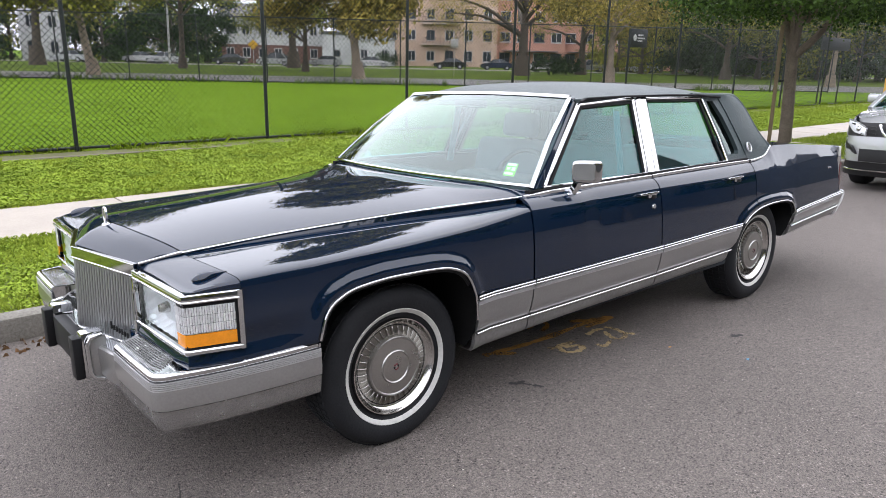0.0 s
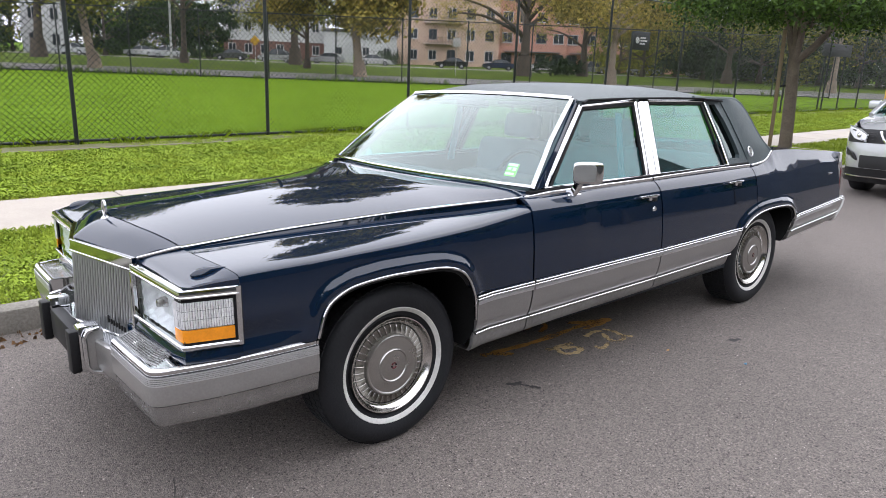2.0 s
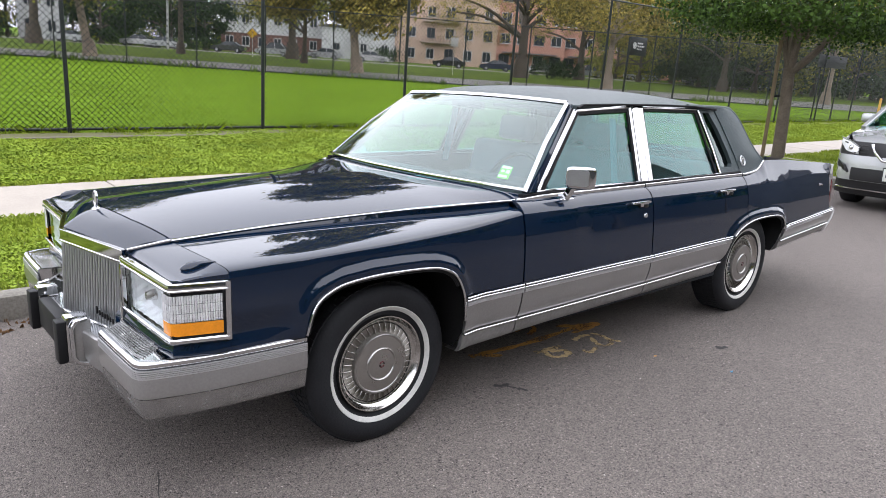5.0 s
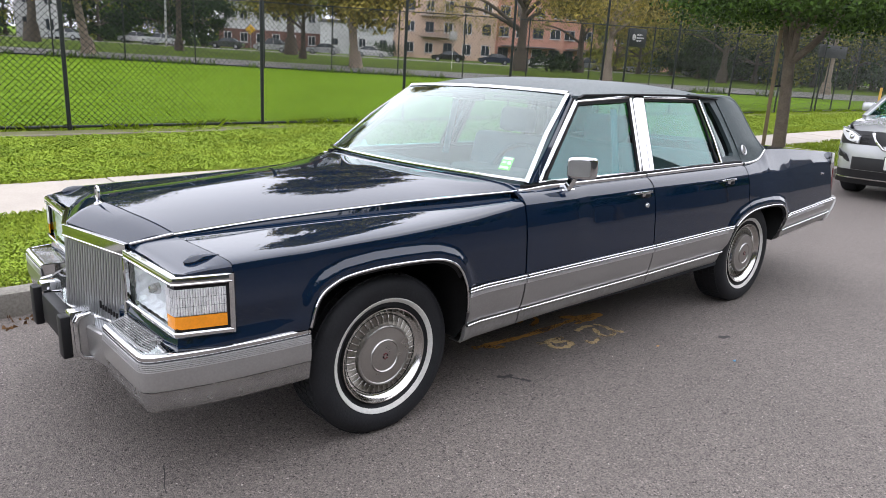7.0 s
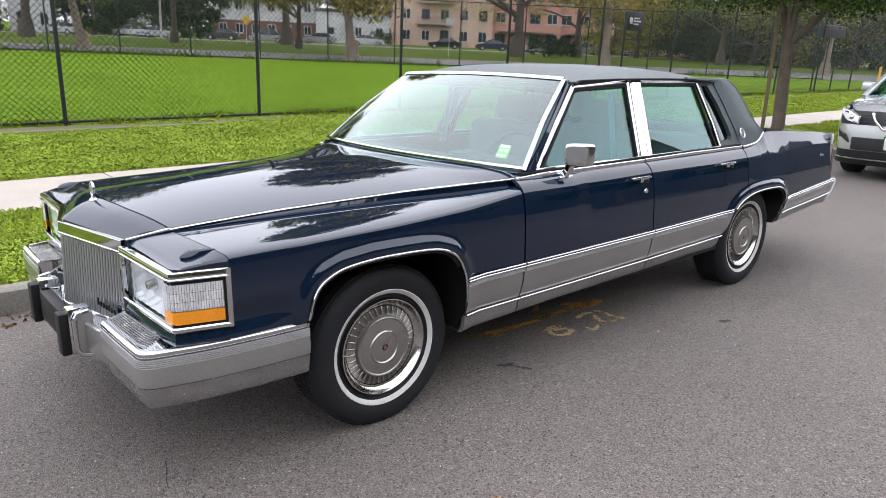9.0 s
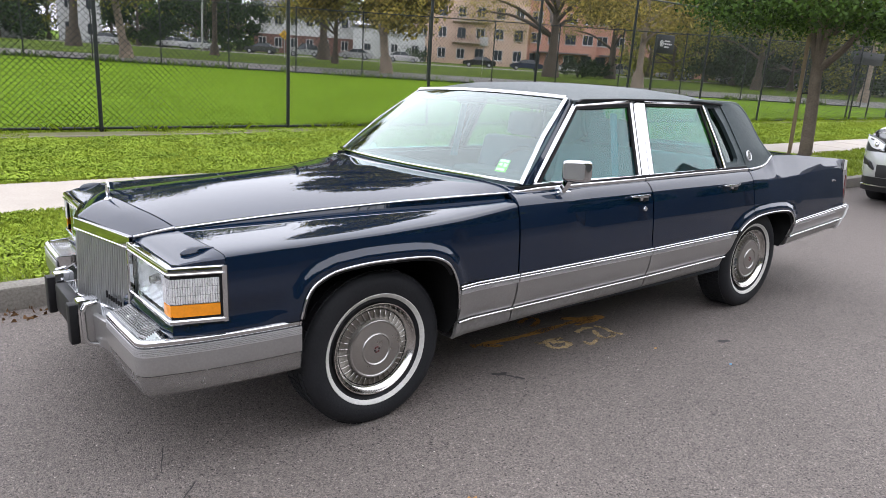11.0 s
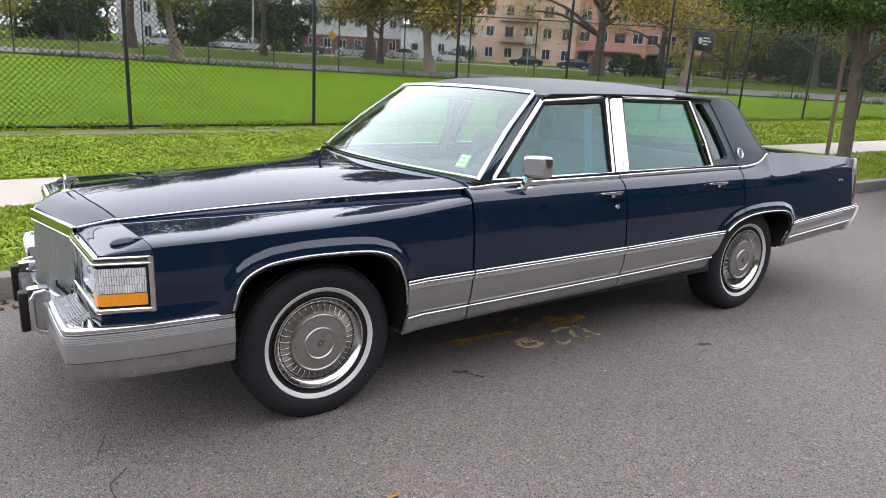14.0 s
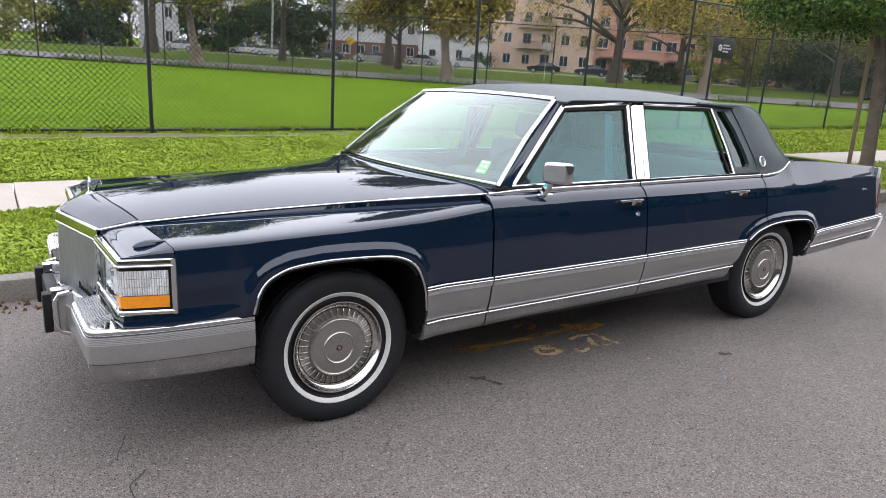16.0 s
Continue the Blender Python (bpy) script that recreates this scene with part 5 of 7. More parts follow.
for s in (-1, 1):
    # drip rail, coloured black to take in the shadow along it
    part("drip_rail", sweep([Vector((x, s * (glass_y(z) + 0.022), z)) for x, z in ((1.345, 1.398), (1.39, 1.414), (1.7, 1.420), (2.2, 1.420), (2.5, 1.414), (2.74, 1.396))], rect(0.020, 0.012, 0.003)), "gasket", car)
    # broad rear pillar
    rear = [(2.955, 1.402), (3.0, 1.378), (3.035, 1.345), (3.062, 1.305), (3.085, 1.262), (3.108, 1.215), (3.135, 1.165), (3.17, 1.12), (3.205, 1.085), (3.235, 1.062)]
    rows = []
    foot = [(0.984, 3.02), (0.992, 3.09), (1.012, 3.16), (1.036, 3.20), (1.052, 3.225), (1.062, 3.235)]
    for zz in [a for a, _ in foot] + steps(1.075, 1.40, 12) + [1.408]:
        fwd = tab(zz, [0.98, 1.10, 1.28, 1.392, 1.41], [2.897, 2.866, 2.800, 2.747, 2.74])
        xr = tab(zz, [b for _, b in rear][::-1] + [1.409], [a for a, _ in rear][::-1] + [2.90]) if zz > 1.062 else tab(zz, [a for a, _ in foot], [b for _, b in foot])
        swell = min(1.0, (zz - 0.984) / 0.12)
        rows.append([Vector((fwd + (xr - fwd) * u, s * (glass_y(zz) + 0.004 + 0.006 * swell + 0.012 * swell * math.sin(math.pi * u)), zz)) for u in steps(0, 1, 10)])
    cp = part("rear_pillar", panel(rows, 0.03, (0, -s, 0)), "vinyl", car, "dark grained vinyl")
    bead = [Vector((x - 0.008, s * (glass_y(z) - 0.004), z - 0.004)) for x, z in [(2.80, 1.410), (2.88, 1.408)] + rear]
    part("pillar_edge", sweep(bead, ring(0.019, 10), up=(0, 1, 0)), "vinyl", cp)
    part("roof_edge", sweep([Vector((x, s * (glass_y(z) + 0.002), z)) for x, z in ((2.45, 1.417), (2.6, 1.414), (2.75, 1.411), (2.86, 1.408), (2.95, 1.398))], ring(0.014, 8), up=(0, 0, 1)), "vinyl", roof)
    # back of the roof beside the rear window
    rows = []
    for i in range(11, len(RX)):
        w, z = min(0.86, glass_y(RZ[i] - 0.006)), RZ[i]
        rows.append([Vector((RX[i] - 0.02 * v * v, s * (0.52 + (w - 0.52) * v), z - 0.012 * v)) for v in steps(0, 1, 5)])
    part("roof_back", panel(rows, 0.03, (-1, 0, 0)), "vinyl", roof)
    # crest in a wreath on the pillar
    c = Vector((2.918, s * (glass_y(1.072) + 0.028), 1.072))
    crest = part("pillar_crest", sweep([c + Vector((0.024 * math.cos(a), -s * 0.012 * math.sin(a), 0.029 * math.sin(a))) for a in steps(0, 2 * math.pi, 18)[:-1]], ring(0.0052, 6), up=(0, 1, 0), closed=True), "rib", car, "chrome wreath crest")
    part("crest_shield", box(c + Vector((-0.011, -0.005, -0.015)), c + Vector((0.011, 0.005, 0.015)), 0.004), "satin", crest)
rows = [[Vector((RX[i] - 0.004, 0.53 * t, RZ[i] - 0.01)) for t in (-1, -0.5, 0, 0.5, 1)] for i in range(12, len(RX) - 1)]
rw = part("rear_window", loft(rows), "glass", car, "tinted rear window")
rw.visible_shadow = False

# ---- deck, tail ----
rows = []
for x in steps(3.24, 4.335, 14):
    yt, zt = top_edge(max(3.24, x))
    rows.append([Vector((x, t * (yt - 0.004), zt + 0.016 * (1 - abs(t) ** 2.5) * tab(x, [3.6, 4.335], [1.0, 0.6]))) for t in [v / 10 for v in range(-10, 11)]])
part("trunk_lid", panel(rows, 0.02, (0, 0, -1)), "paint", car)
part("tail_panel", box((4.29, -0.80, 0.50), (4.335, 0.80, 0.985), 0.01), "paint", car)
for s in (-1, 1):
    # blade-shaped tail lamp capping the fin
    out = [(4.335, 0.992), (4.378, 0.986), (4.412, 0.93), (4.440, 0.84), (4.462, 0.66), (4.458, 0.615), (4.338, 0.625)]
    bm = slab([Vector((x, s * 0.864, z)) for x, z in out], (0, -s * 0.068, 0))
    bmesh.ops.bevel(bm, geom=bm.edges[:], offset=0.008, segments=2, affect='EDGES')
    tl = part("tail_lamp", bm, "chrome", car, "chrome-capped upright tail lamp")
    part("tail_lens", slab([Vector((x, s * 0.8665, z)) for x, z in ((4.402, 0.86), (4.424, 0.84), (4.444, 0.67), (4.418, 0.67))], (0, -s * 0.01, 0)), "red_lens", tl)
    part("fin_cap", box((4.346, s * 0.846, 0.905), (4.386, s * 0.869, 0.984), 0.006), "white_wall", tl, "pale reversing lens")
    hb = [(4.375, 0.893), (4.435, 0.886), (4.465, 0.868), (4.485, 0.80), (4.490, 0.0)]
    pts = [tuple(p)[:2] for p in curve_pts([(x, y, 0) for x, y in hb], 4)]
    bm = sweep([Vector((x, s * y, 0)) for x, y in pts], [(-s * 0.004, 0.622), (-s * 0.010, 0.60), (-s * 0.010, 0.54), (s * 0.004, 0.44), (s * 0.05, 0.425), (s * 0.06, 0.62)])
    for v in bm.verts:       # the bumper tucks in towards its foot
        v.co.x -= 0.5 * max(0.0, 0.60 - v.co.z)
    rb = part("rear_bumper", bm, "silver", car, "silver rear bumper with chrome upper edge")
    part("bumper_top_band", sweep([Vector((x - 0.012, s * (y - 0.012), 0.624)) for x, y in pts[6:]], rect(0.02, 0.010, 0.003)), "chrome", rb)

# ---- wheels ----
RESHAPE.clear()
def wheel(cx, s, yc, R):
    w = part("wheel", lathe([(0.17, -0.07), (0.205, -0.078), (0.222, -0.088), (0.232, -0.0965), (0.252, -0.1065), (0.272, -0.1115), (0.295, -0.113), (0.318, -0.106), (0.334, -0.094), (0.343, -0.078), (R, -0.06), (R, 0.06),
                             (0.343, 0.078), (0.325, 0.10), (0.29, 0.112), (0.24, 0.10), (0.19, 0.08)], 64,
                            m=Matrix.Translation((cx, s * yc, R - 0.004)) @ Matrix.Diagonal((1, -s, 1, 1))), "rubber", car, "black whitewall tyre with turbine-style metal wheel cover")
    M4 = Matrix.Translation((cx, s * yc, R - 0.004)) @ Matrix.Diagonal((1, -s, 1, 1))
    part("whitewall_band", lathe([(0.2310, -0.0970), (0.2330, -0.1000), (0.2485, -0.1085), (0.2510, -0.1075)], 72, m=M4), "white_wall", w, "white sidewall band")
    part("rim_gap", lathe([(0.2290, -0.0935), (0.2200, -0.0830), (0.2050, -0.0780)], 72, m=M4), "gasket", w)
    cov = part("wheel_cover", lathe([(0.2085, -0.080), (0.2085, -0.096), (0.2065, -0.1005), (0.2025, -0.1005), (0.1995, -0.096)], 72, m=M4), "dish", w, "bright metal wheel cover")
    part("cover_dish", lathe([(0.2005, -0.0965), (0.196, -0.089), (0.188, -0.0785), (0.183, -0.0745), (0.1775, -0.0725)], 72, m=M4), "dish", cov)
    part("cover_channel", lathe([(0.1785, -0.0730), (0.174, -0.0705), (0.165, -0.0695), (0.150, -0.0695), (0.138, -0.0710), (0.128, -0.076)], 72, m=M4), "channel", cov)
    part("cover_disc", lathe([(0.1315, -0.070), (0.1315, -0.090), (0.1295, -0.0955), (0.1255, -0.0975), (0.1215, -0.0965), (0.1190, -0.0940), (0.100, -0.0955), (0.0735, -0.0980),
                              (0.0715, -0.1020), (0.0685, -0.1040), (0.0655, -0.1025), (0.0635, -0.0990), (0.035, -0.1010), (0.0, -0.1020)], 72, m=M4), "cap", cov, "brushed metal centre disc")
    n = 36
    fin = [(0.131, -0.068), (0.131, -0.0860), (0.138, -0.0885), (0.150, -0.0880), (0.161, -0.0860), (0.170, -0.0820), (0.1765, -0.0750), (0.1780, -0.069)]
    for k in range(n):
        rot = M4 @ Matrix.Rotation(2 * math.pi * k / n, 4, 'Y')
        bm = slab([Vector((r, h, -0.0013 + 0.05 * (r - 0.13))) for r, h in fin], (0, 0, 0.0026))
        bmesh.ops.bevel(bm, geom=[e for e in bm.edges if min(v.co.y for v in e.verts) < -0.075 and abs(e.verts[0].co.z - e.verts[1].co.z) < 0.004], offset=0.0007, segments=1, affect='EDGES')
        bmesh.ops.transform(bm, matrix=rot, verts=bm.verts[:])
        part("vane", bm, "dish", cov)
    crest = part("cover_crest", lathe([(0.0, -0.1045), (0.004, -0.1045), (0.005, -0.102)], 12, m=M4), "satin", cov, "small red and silver crest")
    for k in range(6):
        a = k * math.pi / 3 + 0.26
        bar = box((-0.0042, -0.1045, -0.0028), (0.0042, -0.1015, 0.0028), 0.0, m=M4 @ Matrix.Translation((0.0105 * math.cos(a), 0, 0.0115 * math.sin(a))) @ Matrix.Rotation(-a + 1.57, 4, 'Y'))
        part("crest_leaf", bar, "emblem_red" if k % 3 else "trim_black", crest)
    # tread: shallow blocks round the outside
    tread = bmesh.new()
    for k in range(72):
        a = 2 * math.pi * k / 72
        for y0, y1, sh in ((-0.078, -0.045, 0.02), (-0.035, 0.0, 0.0), (0.01, 0.045, 0.02), (0.05, 0.078, 0)):
            add_box(tread, (R - 0.004, y0, -0.011), (R + 0.0035, y1, 0.011), 0, m=M4 @ Matrix.Rotation(a + sh, 4, 'Y'))
    part("tread", tread, "rubber", w, smooth=False)


for s in (-1, 1):
    wheel(0.0, s, 0.790, 0.345)
    wheel(3.086, s, 0.780, 0.345)

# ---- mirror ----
RESHAPE.append(view_fit)
for s in (-1, 1):
    fc, wd, ax = Vector((1.097, s * 0.948, 1.071)), Vector((0.56, s * 0.83, 0)), Vector((0.93, s * 0.10, 0))
    rows = []
    for d, k in ((0.0, 0.30), (0.002, 0.70), (0.007, 0.88), (0.016, 0.965), (0.03, 1.0), (0.066, 1.0), (0.074, 0.97), (0.076, 0.90)):
        rows.append([fc + ax * d * 0.48 + wd * (0.066 * k * math.copysign(abs(math.cos(a)) ** 0.36, math.cos(a))) + Vector((0, 0, 0.056 * k * math.copysign(abs(math.sin(a)) ** 0.36, math.sin(a)))) for a in steps(0, 2 * math.pi, 32)[:-1]])
    bm = loft(rows, close_v=True, caps=True)
    bmesh.ops.recalc_face_normals(bm, faces=bm.faces[:])
    mir = part("side_mirror", bm, "chrome", car, "chrome rectangular door mirror")
    part("mirror_stalk", sweep([Vector((1.085, s * 0.885, 0.962)), Vector((1.095, s * 0.895, 0.985)), Vector((1.105, s * 0.915, 1.030))], rect(0.030, 0.044, 0.008), up=(0, 1, 0)), "chrome", mir)
    part("mirror_foot", box((1.035, s * 0.868, 0.945), (1.140, s * 0.905, 0.966), 0.010, seg=3), "chrome", mir)
    fp = fc - ax * 0.0012
    part("mirror_face", slab([fp + wd * (0.052 * a) + Vector((0, 0, 0.039 * b)) for a, b in ((-1, -0.8), (-0.85, -1), (0.85, -1), (1, -0.8), (1, 0.8), (0.85, 1), (-0.85, 1), (-1, 0.8))], ax * 0.004), "face_metal", mir, "grey brushed panel")
    gc = fc + ax * 0.0375
    part("mirror_glass", slab([gc + wd * (0.056 * a) + Vector((0, 0, 0.044 * b)) for a, b in ((-1, -1), (1, -1), (1, 1), (-1, 1))], (0.003, 0, 0)), "chrome", mir)

# ---- cabin ----
dash = part("dashboard", box((0.80, -0.74, 0.80), (1.13, 0.74, 0.985), 0.05, seg=4), "dash", car, "dark blue padded dashboard")
part("dash_hood", box((0.98, -0.70, 0.96), (1.16, -0.12, 1.02), 0.025, seg=3), "dash", dash)
def seat(x, y, w, head=True):
    b = part("front_seat", box((x, y - w, 0.50), (x + 0.50, y + w, 0.68), 0.06, seg=3), "seat", car, "blue-grey velour seat")
    part("backrest", box((-0.08, -w, 0.0), (0.08, w, 0.52), 0.06, m=pose(x + 0.54, y, 0.60, 0, 14, 0), seg=3), "seat", b)
    if head:
        part("headrest", box((-0.05, -0.15, 0.0), (0.05, 0.15, 0.17), 0.04, m=pose(x + 0.68, y, 1.12, 0, 10, 0), seg=3), "seat", b)


seat(1.36, -0.38, 0.34)
seat(1.36, 0.38, 0.34)
b = part("rear_seat", box((2.28, -0.72, 0.48), (2.85, 0.72, 0.68), 0.06, seg=3), "seat", car, "blue-grey velour rear bench")
part("backrest", box((-0.08, -0.72, 0.0), (0.08, 0.72, 0.44), 0.06, m=pose(2.86, 0, 0.60, 0, 16, 0), seg=3), "seat", b)
part("parcel_shelf", box((2.9, -0.75, 0.96), (3.22, 0.75, 1.0), 0.01), "dash", car)
for s in (-1, 1):
    part("door_lining", box((0.86, s * 0.80, 0.45), (2.85, s * 0.84, 0.985), 0.01), "dash", car)
sw = [Vector((1.235 + 0.17 * math.cos(a) * 0.42, -0.385 + 0.19 * math.sin(a), 0.955 + 0.19 * math.cos(a) * 0.90)) for a in steps(0, 2 * math.pi, 32)[:-1]]
wheel_rim = part("steering_wheel", sweep(sw, ring(0.014, 8), up=(0.9, 0, -0.42), closed=True), "dash", car, "dark blue steering wheel")
part("wheel_spoke", sweep([Vector((1.235, -0.57, 0.955)), Vector((1.215, -0.385, 0.945)), Vector((1.235, -0.20, 0.955))], rect(0.05, 0.03, 0.008)), "dash", wheel_rim)
part("steering_column", sweep([Vector((1.22, -0.385, 0.945)), Vector((1.0, -0.385, 0.86))], ring(0.035, 10)), "dash", wheel_rim)
for s in (-1, 1):
    part("seat_belt", sweep([Vector((1.72, s * 0.665, 1.34)), Vector((1.70, s * 0.74, 0.95))], rect(0.055, 0.003), up=(0, 1, 0)), "belt", car, "pale blue seat belt")
part("inner_mirror", box((1.20, -0.13, 1.355), (1.235, 0.13, 1.40), 0.012, seg=3), "trim_black", car)
part("sun_visor", box((1.34, -0.58, 1.375), (1.50, -0.08, 1.392), 0.006, m=None), "seat", car)
# sticker low in the corner of the windscreen
def on_ws(t, v, o=0.0):
    return ws_base(t).lerp(ws_top(t), v) + Vector((-0.65, 0, 0.76)) * ((0.018 + 0.020 * (1 - t ** 4)) * math.sin(math.pi * v) ** 0.7 - 0.004 + o)
stk = part("inspection_sticker", slab([on_ws(-0.80, 0.09), on_ws(-0.87, 0.09), on_ws(-0.87, 0.21), on_ws(-0.80, 0.21)], (0.002, 0, -0.001)), "sticker", car, "bright green registration sticker")
for v0, v1, t0, t1 in ((0.182, 0.206, -0.805, -0.865), (0.145, 0.168, -0.81, -0.83), (0.10, 0.12, -0.805, -0.86), (0.14, 0.17, -0.842, -0.864)):
    part("sticker_print", slab([on_ws(t0, v0, 0.002), on_ws(t1, v0, 0.002), on_ws(t1, v1, 0.002), on_ws(t0, v1, 0.002)], (0.001, 0, -0.0005)), "sticker_white", stk)

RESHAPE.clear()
# ---- the silver sport-utility vehicle parked behind ----
M.update(suv=mat("silver_suv_paint", (0.50, 0.51, 0.52), 0.26, 0.5, 0.06, 3, 200, coat=1, coat_rough=0.03),
         suv_plastic=mat("black_plastic", (0.010, 0.010, 0.011), 0.55, 0, 0.2), plate=mat("pale_number_plate", (0.62, 0.63, 0.60), 0.5, 0, 0.06),
         plate_print=mat("dark_plate_print", (0.03, 0.03, 0.06), 0.5, 0, 0.1))
suv = empty("sport_utility_vehicle", TILT @ Matrix.Translation((8.84, -0.03, 0.0)), "silver sport utility vehicle with black grille parked behind the sedan", "car")


def suv_y(x, z):
    """Half width of the flank."""
    w = tab(x, [0.0, 0.06, 0.15, 0.3, 0.55, 0.9, 2.5, 4.0, 4.5], [0.60, 0.70, 0.79, 0.855, 0.895, 0.915, 0.92, 0.90, 0.80])
    return w - tab(z, [0.2, 0.35, 0.6, 0.8, 0.95, 1.1], [0.05, 0.02, 0.0, 0.005, 0.03, 0.08])


SA = 0.40
def suv_low(x):
    z = 0.34
    for cx in (0.93, 3.63):
        d = abs(x - cx)
        if d < SA:
            z = max(z, 0.33 + math.sqrt(SA * SA - d * d))
    return z


for s in (-1, 1):
    xs = sorted(set([round(v, 3) for v in steps(0.30, 4.45, 50)] + [0.93 + SA * math.cos(a) for a in steps(0, math.pi, 14)] + [3.63 + SA * math.cos(a) for a in steps(0, math.pi, 14)]))
    rows = []
    for x in xs:
        zt = tab(x, [0.30, 0.6, 1.0, 1.5, 4.45], [0.86, 0.93, 0.98, 1.02, 1.12])
        rows.append([Vector((x, s * (suv_y(x, z) + (0.02 if z < suv_low(x) + 0.06 and suv_low(x) > 0.36 else 0)), z)) for z in steps(suv_low(x), zt, 10)])
    fl = part("flank", panel(rows, 0.03, (0, -s, 0)), "suv", suv)
    for cx in (0.93, 3.63):
        pts = [Vector((cx + (SA + 0.005) * math.cos(a), s * (suv_y(cx + SA * math.cos(a), 0.4 + 0.3 * math.sin(a)) + 0.022), 0.33 + (SA + 0.005) * math.sin(a))) for a in steps(-0.1, math.pi + 0.1, 20)]
        part("arch_trim", sweep(pts, rect(0.05, 0.03, 0.008), up=(0, 1, 0)), "suv_plastic", fl)
        w = part("wheel", lathe([(0.0, -0.10), (0.2, -0.10), (0.24, -0.112), (0.30, -0.115), (0.335, -0.10), (0.345, -0.06), (0.345, 0.07), (0.32, 0.11), (0.0, 0.11)], 40, m=Matrix.Translation((cx, s * 0.795, 0.338)) @ Matrix.Diagonal((1, -s, 1, 1))), "rubber", suv)
        part("rim", lathe([(0.0, -0.12), (0.06, -0.118), (0.2, -0.104), (0.22, -0.115), (0.232, -0.113)], 32, m=Matrix.Translation((cx, s * 0.795, 0.338)) @ Matrix.Diagonal((1, -s, 1, 1))), "satin", w)
        part("wheel_well", box((cx - 0.42, s * 0.45, 0.30), (cx + 0.42, s * 0.86, 0.76), 0.02), "wheel_well", suv)
# nose: bumper in horizontal bands, wrapped round the corners
def nose(z, k=0.0):
    """Plan of the nose at height z, from one side to the other."""
    f = tab(z, [0.18, 0.28, 0.45, 0.62, 0.78, 0.90, 0.98], [0.10, 0.04, 0.0, 0.0, 0.015, 0.05, 0.10])
    pl = [(0.34, 0.865), (0.20, 0.815), (0.10, 0.72), (0.045, 0.58), (0.015, 0.36), (0.0, 0.0)]
    pl = [(x + f + k, y) for x, y in pl]
    pl[0] = (0.36, 0.862)
    return [Vector((x, -y, z)) for x, y in pl] + [Vector((x, y, z)) for x, y in reversed(pl[:-1])]


rows = [nose(z) for z in (0.40, 0.46, 0.52, 0.58, 0.64, 0.70, 0.74)]
part("bumper", panel(rows, 0.02, (1, 0, 0)), "suv", suv)
rows = [nose(z, 0.02) for z in (0.20, 0.26, 0.32, 0.40)]
part("lower_grille", panel(rows, 0.02, (1, 0, 0)), "suv_plastic", suv)
part("skid_trim", sweep(nose(0.285, 0.006), rect(0.012, 0.02, 0.004)), "chrome", suv)
rows = [nose(z, 0.03) for z in (0.74, 0.80, 0.86, 0.92)]
part("upper_grille", panel(rows, 0.02, (1, 0, 0)), "suv_plastic", suv)
part("intake", panel([nose(z, -0.006)[3:8] for z in (0.405, 0.46, 0.52, 0.575)], 0.012, (1, 0, 0)), "suv_plastic", suv)
for s in (-1, 1):
    part("fog_recess", slab([Vector((0.06 + (0.16 if k in (1, 2) else 0), s * y, z)) for k, (y, z) in enumerate(((0.60, 0.50), (0.78, 0.56), (0.79, 0.66), (0.66, 0.60)))], (-0.035, s * 0.02, 0)), "suv_plastic", suv)
    # swept headlamp
    rows = []
    for u in steps(0, 1, 8):
        y = 0.53 + 0.295 * u
        lo = Vector((tab(y, [0.53, 0.70, 0.825], [0.050, 0.125, 0.275]), s * y, tab(y, [0.53, 0.70, 0.825], [0.755, 0.790, 0.880])))
        hi = Vector((tab(y, [0.53, 0.66, 0.825], [0.075, 0.140, 0.300]), s * y, tab(y, [0.53, 0.66, 0.825], [0.850, 0.915, 0.945])))
        rows.append([lo.lerp(hi, v) + Vector((-0.022 - 0.012 * math.sin(math.pi * v), 0, 0)) for v in (0, 0.25, 0.5, 0.75, 1)])
    hl = part("headlamp", panel(rows, 0.03, (1, -s * 0.3, 0)), "reflector", suv, "clear headlamp with dark inner housing")
    for (ya, za), (yb, zb) in (((0.55, 0.765), (0.60, 0.782)), ((0.66, 0.80), (0.74, 0.835)), ((0.70, 0.885), (0.76, 0.91))):
        part("headlamp_inner", slab([Vector((tab(y, [0.53, 0.66, 0.825], [0.045, 0.115, 0.265]) - 0.030, s * y, z)) for y, z in ((ya, za), (yb, za + 0.012), (yb, zb), (ya, zb - 0.006))], (0.008, -s * 0.004, 0)), "suv_plastic", hl)
    c = Vector((0.070, s * 0.625, 0.836))
    part("projector", lathe([(0.0, -0.02), (0.025, -0.014), (0.035, 0.0), (0.04, 0.012)], 20, m=Matrix.Translation(c) @ pose(0, 0, 0, 0, 0, -90)), "chrome", hl)
    part("lamp_brow", sweep([Vector((x - 0.02, s * y, z)) for x, y, z in ((0.075, 0.53, 0.855), (0.14, 0.66, 0.92), (0.30, 0.83, 0.95))], rect(0.02, 0.014)), "suv", hl)
    # V-shaped bright bar of the grille
    part("grille_bar", sweep([Vector((0.035, s * 0.36, 0.90)), Vector((-0.005, s * 0.30, 0.80)), Vector((-0.012, s * 0.20, 0.70)), Vector((-0.012, 0.0, 0.665))], rect(0.03, 0.045, 0.008), up=(1, 0, 0.2)), "chrome", suv)
    for k in range(3):
        part("grille_slat", sweep([Vector((0.03, s * 0.40, 0.78 + 0.045 * k)), Vector((0.03, s * 0.52, 0.79 + 0.04 * k))], rect(0.012, 0.012)), "suv_plastic", suv)
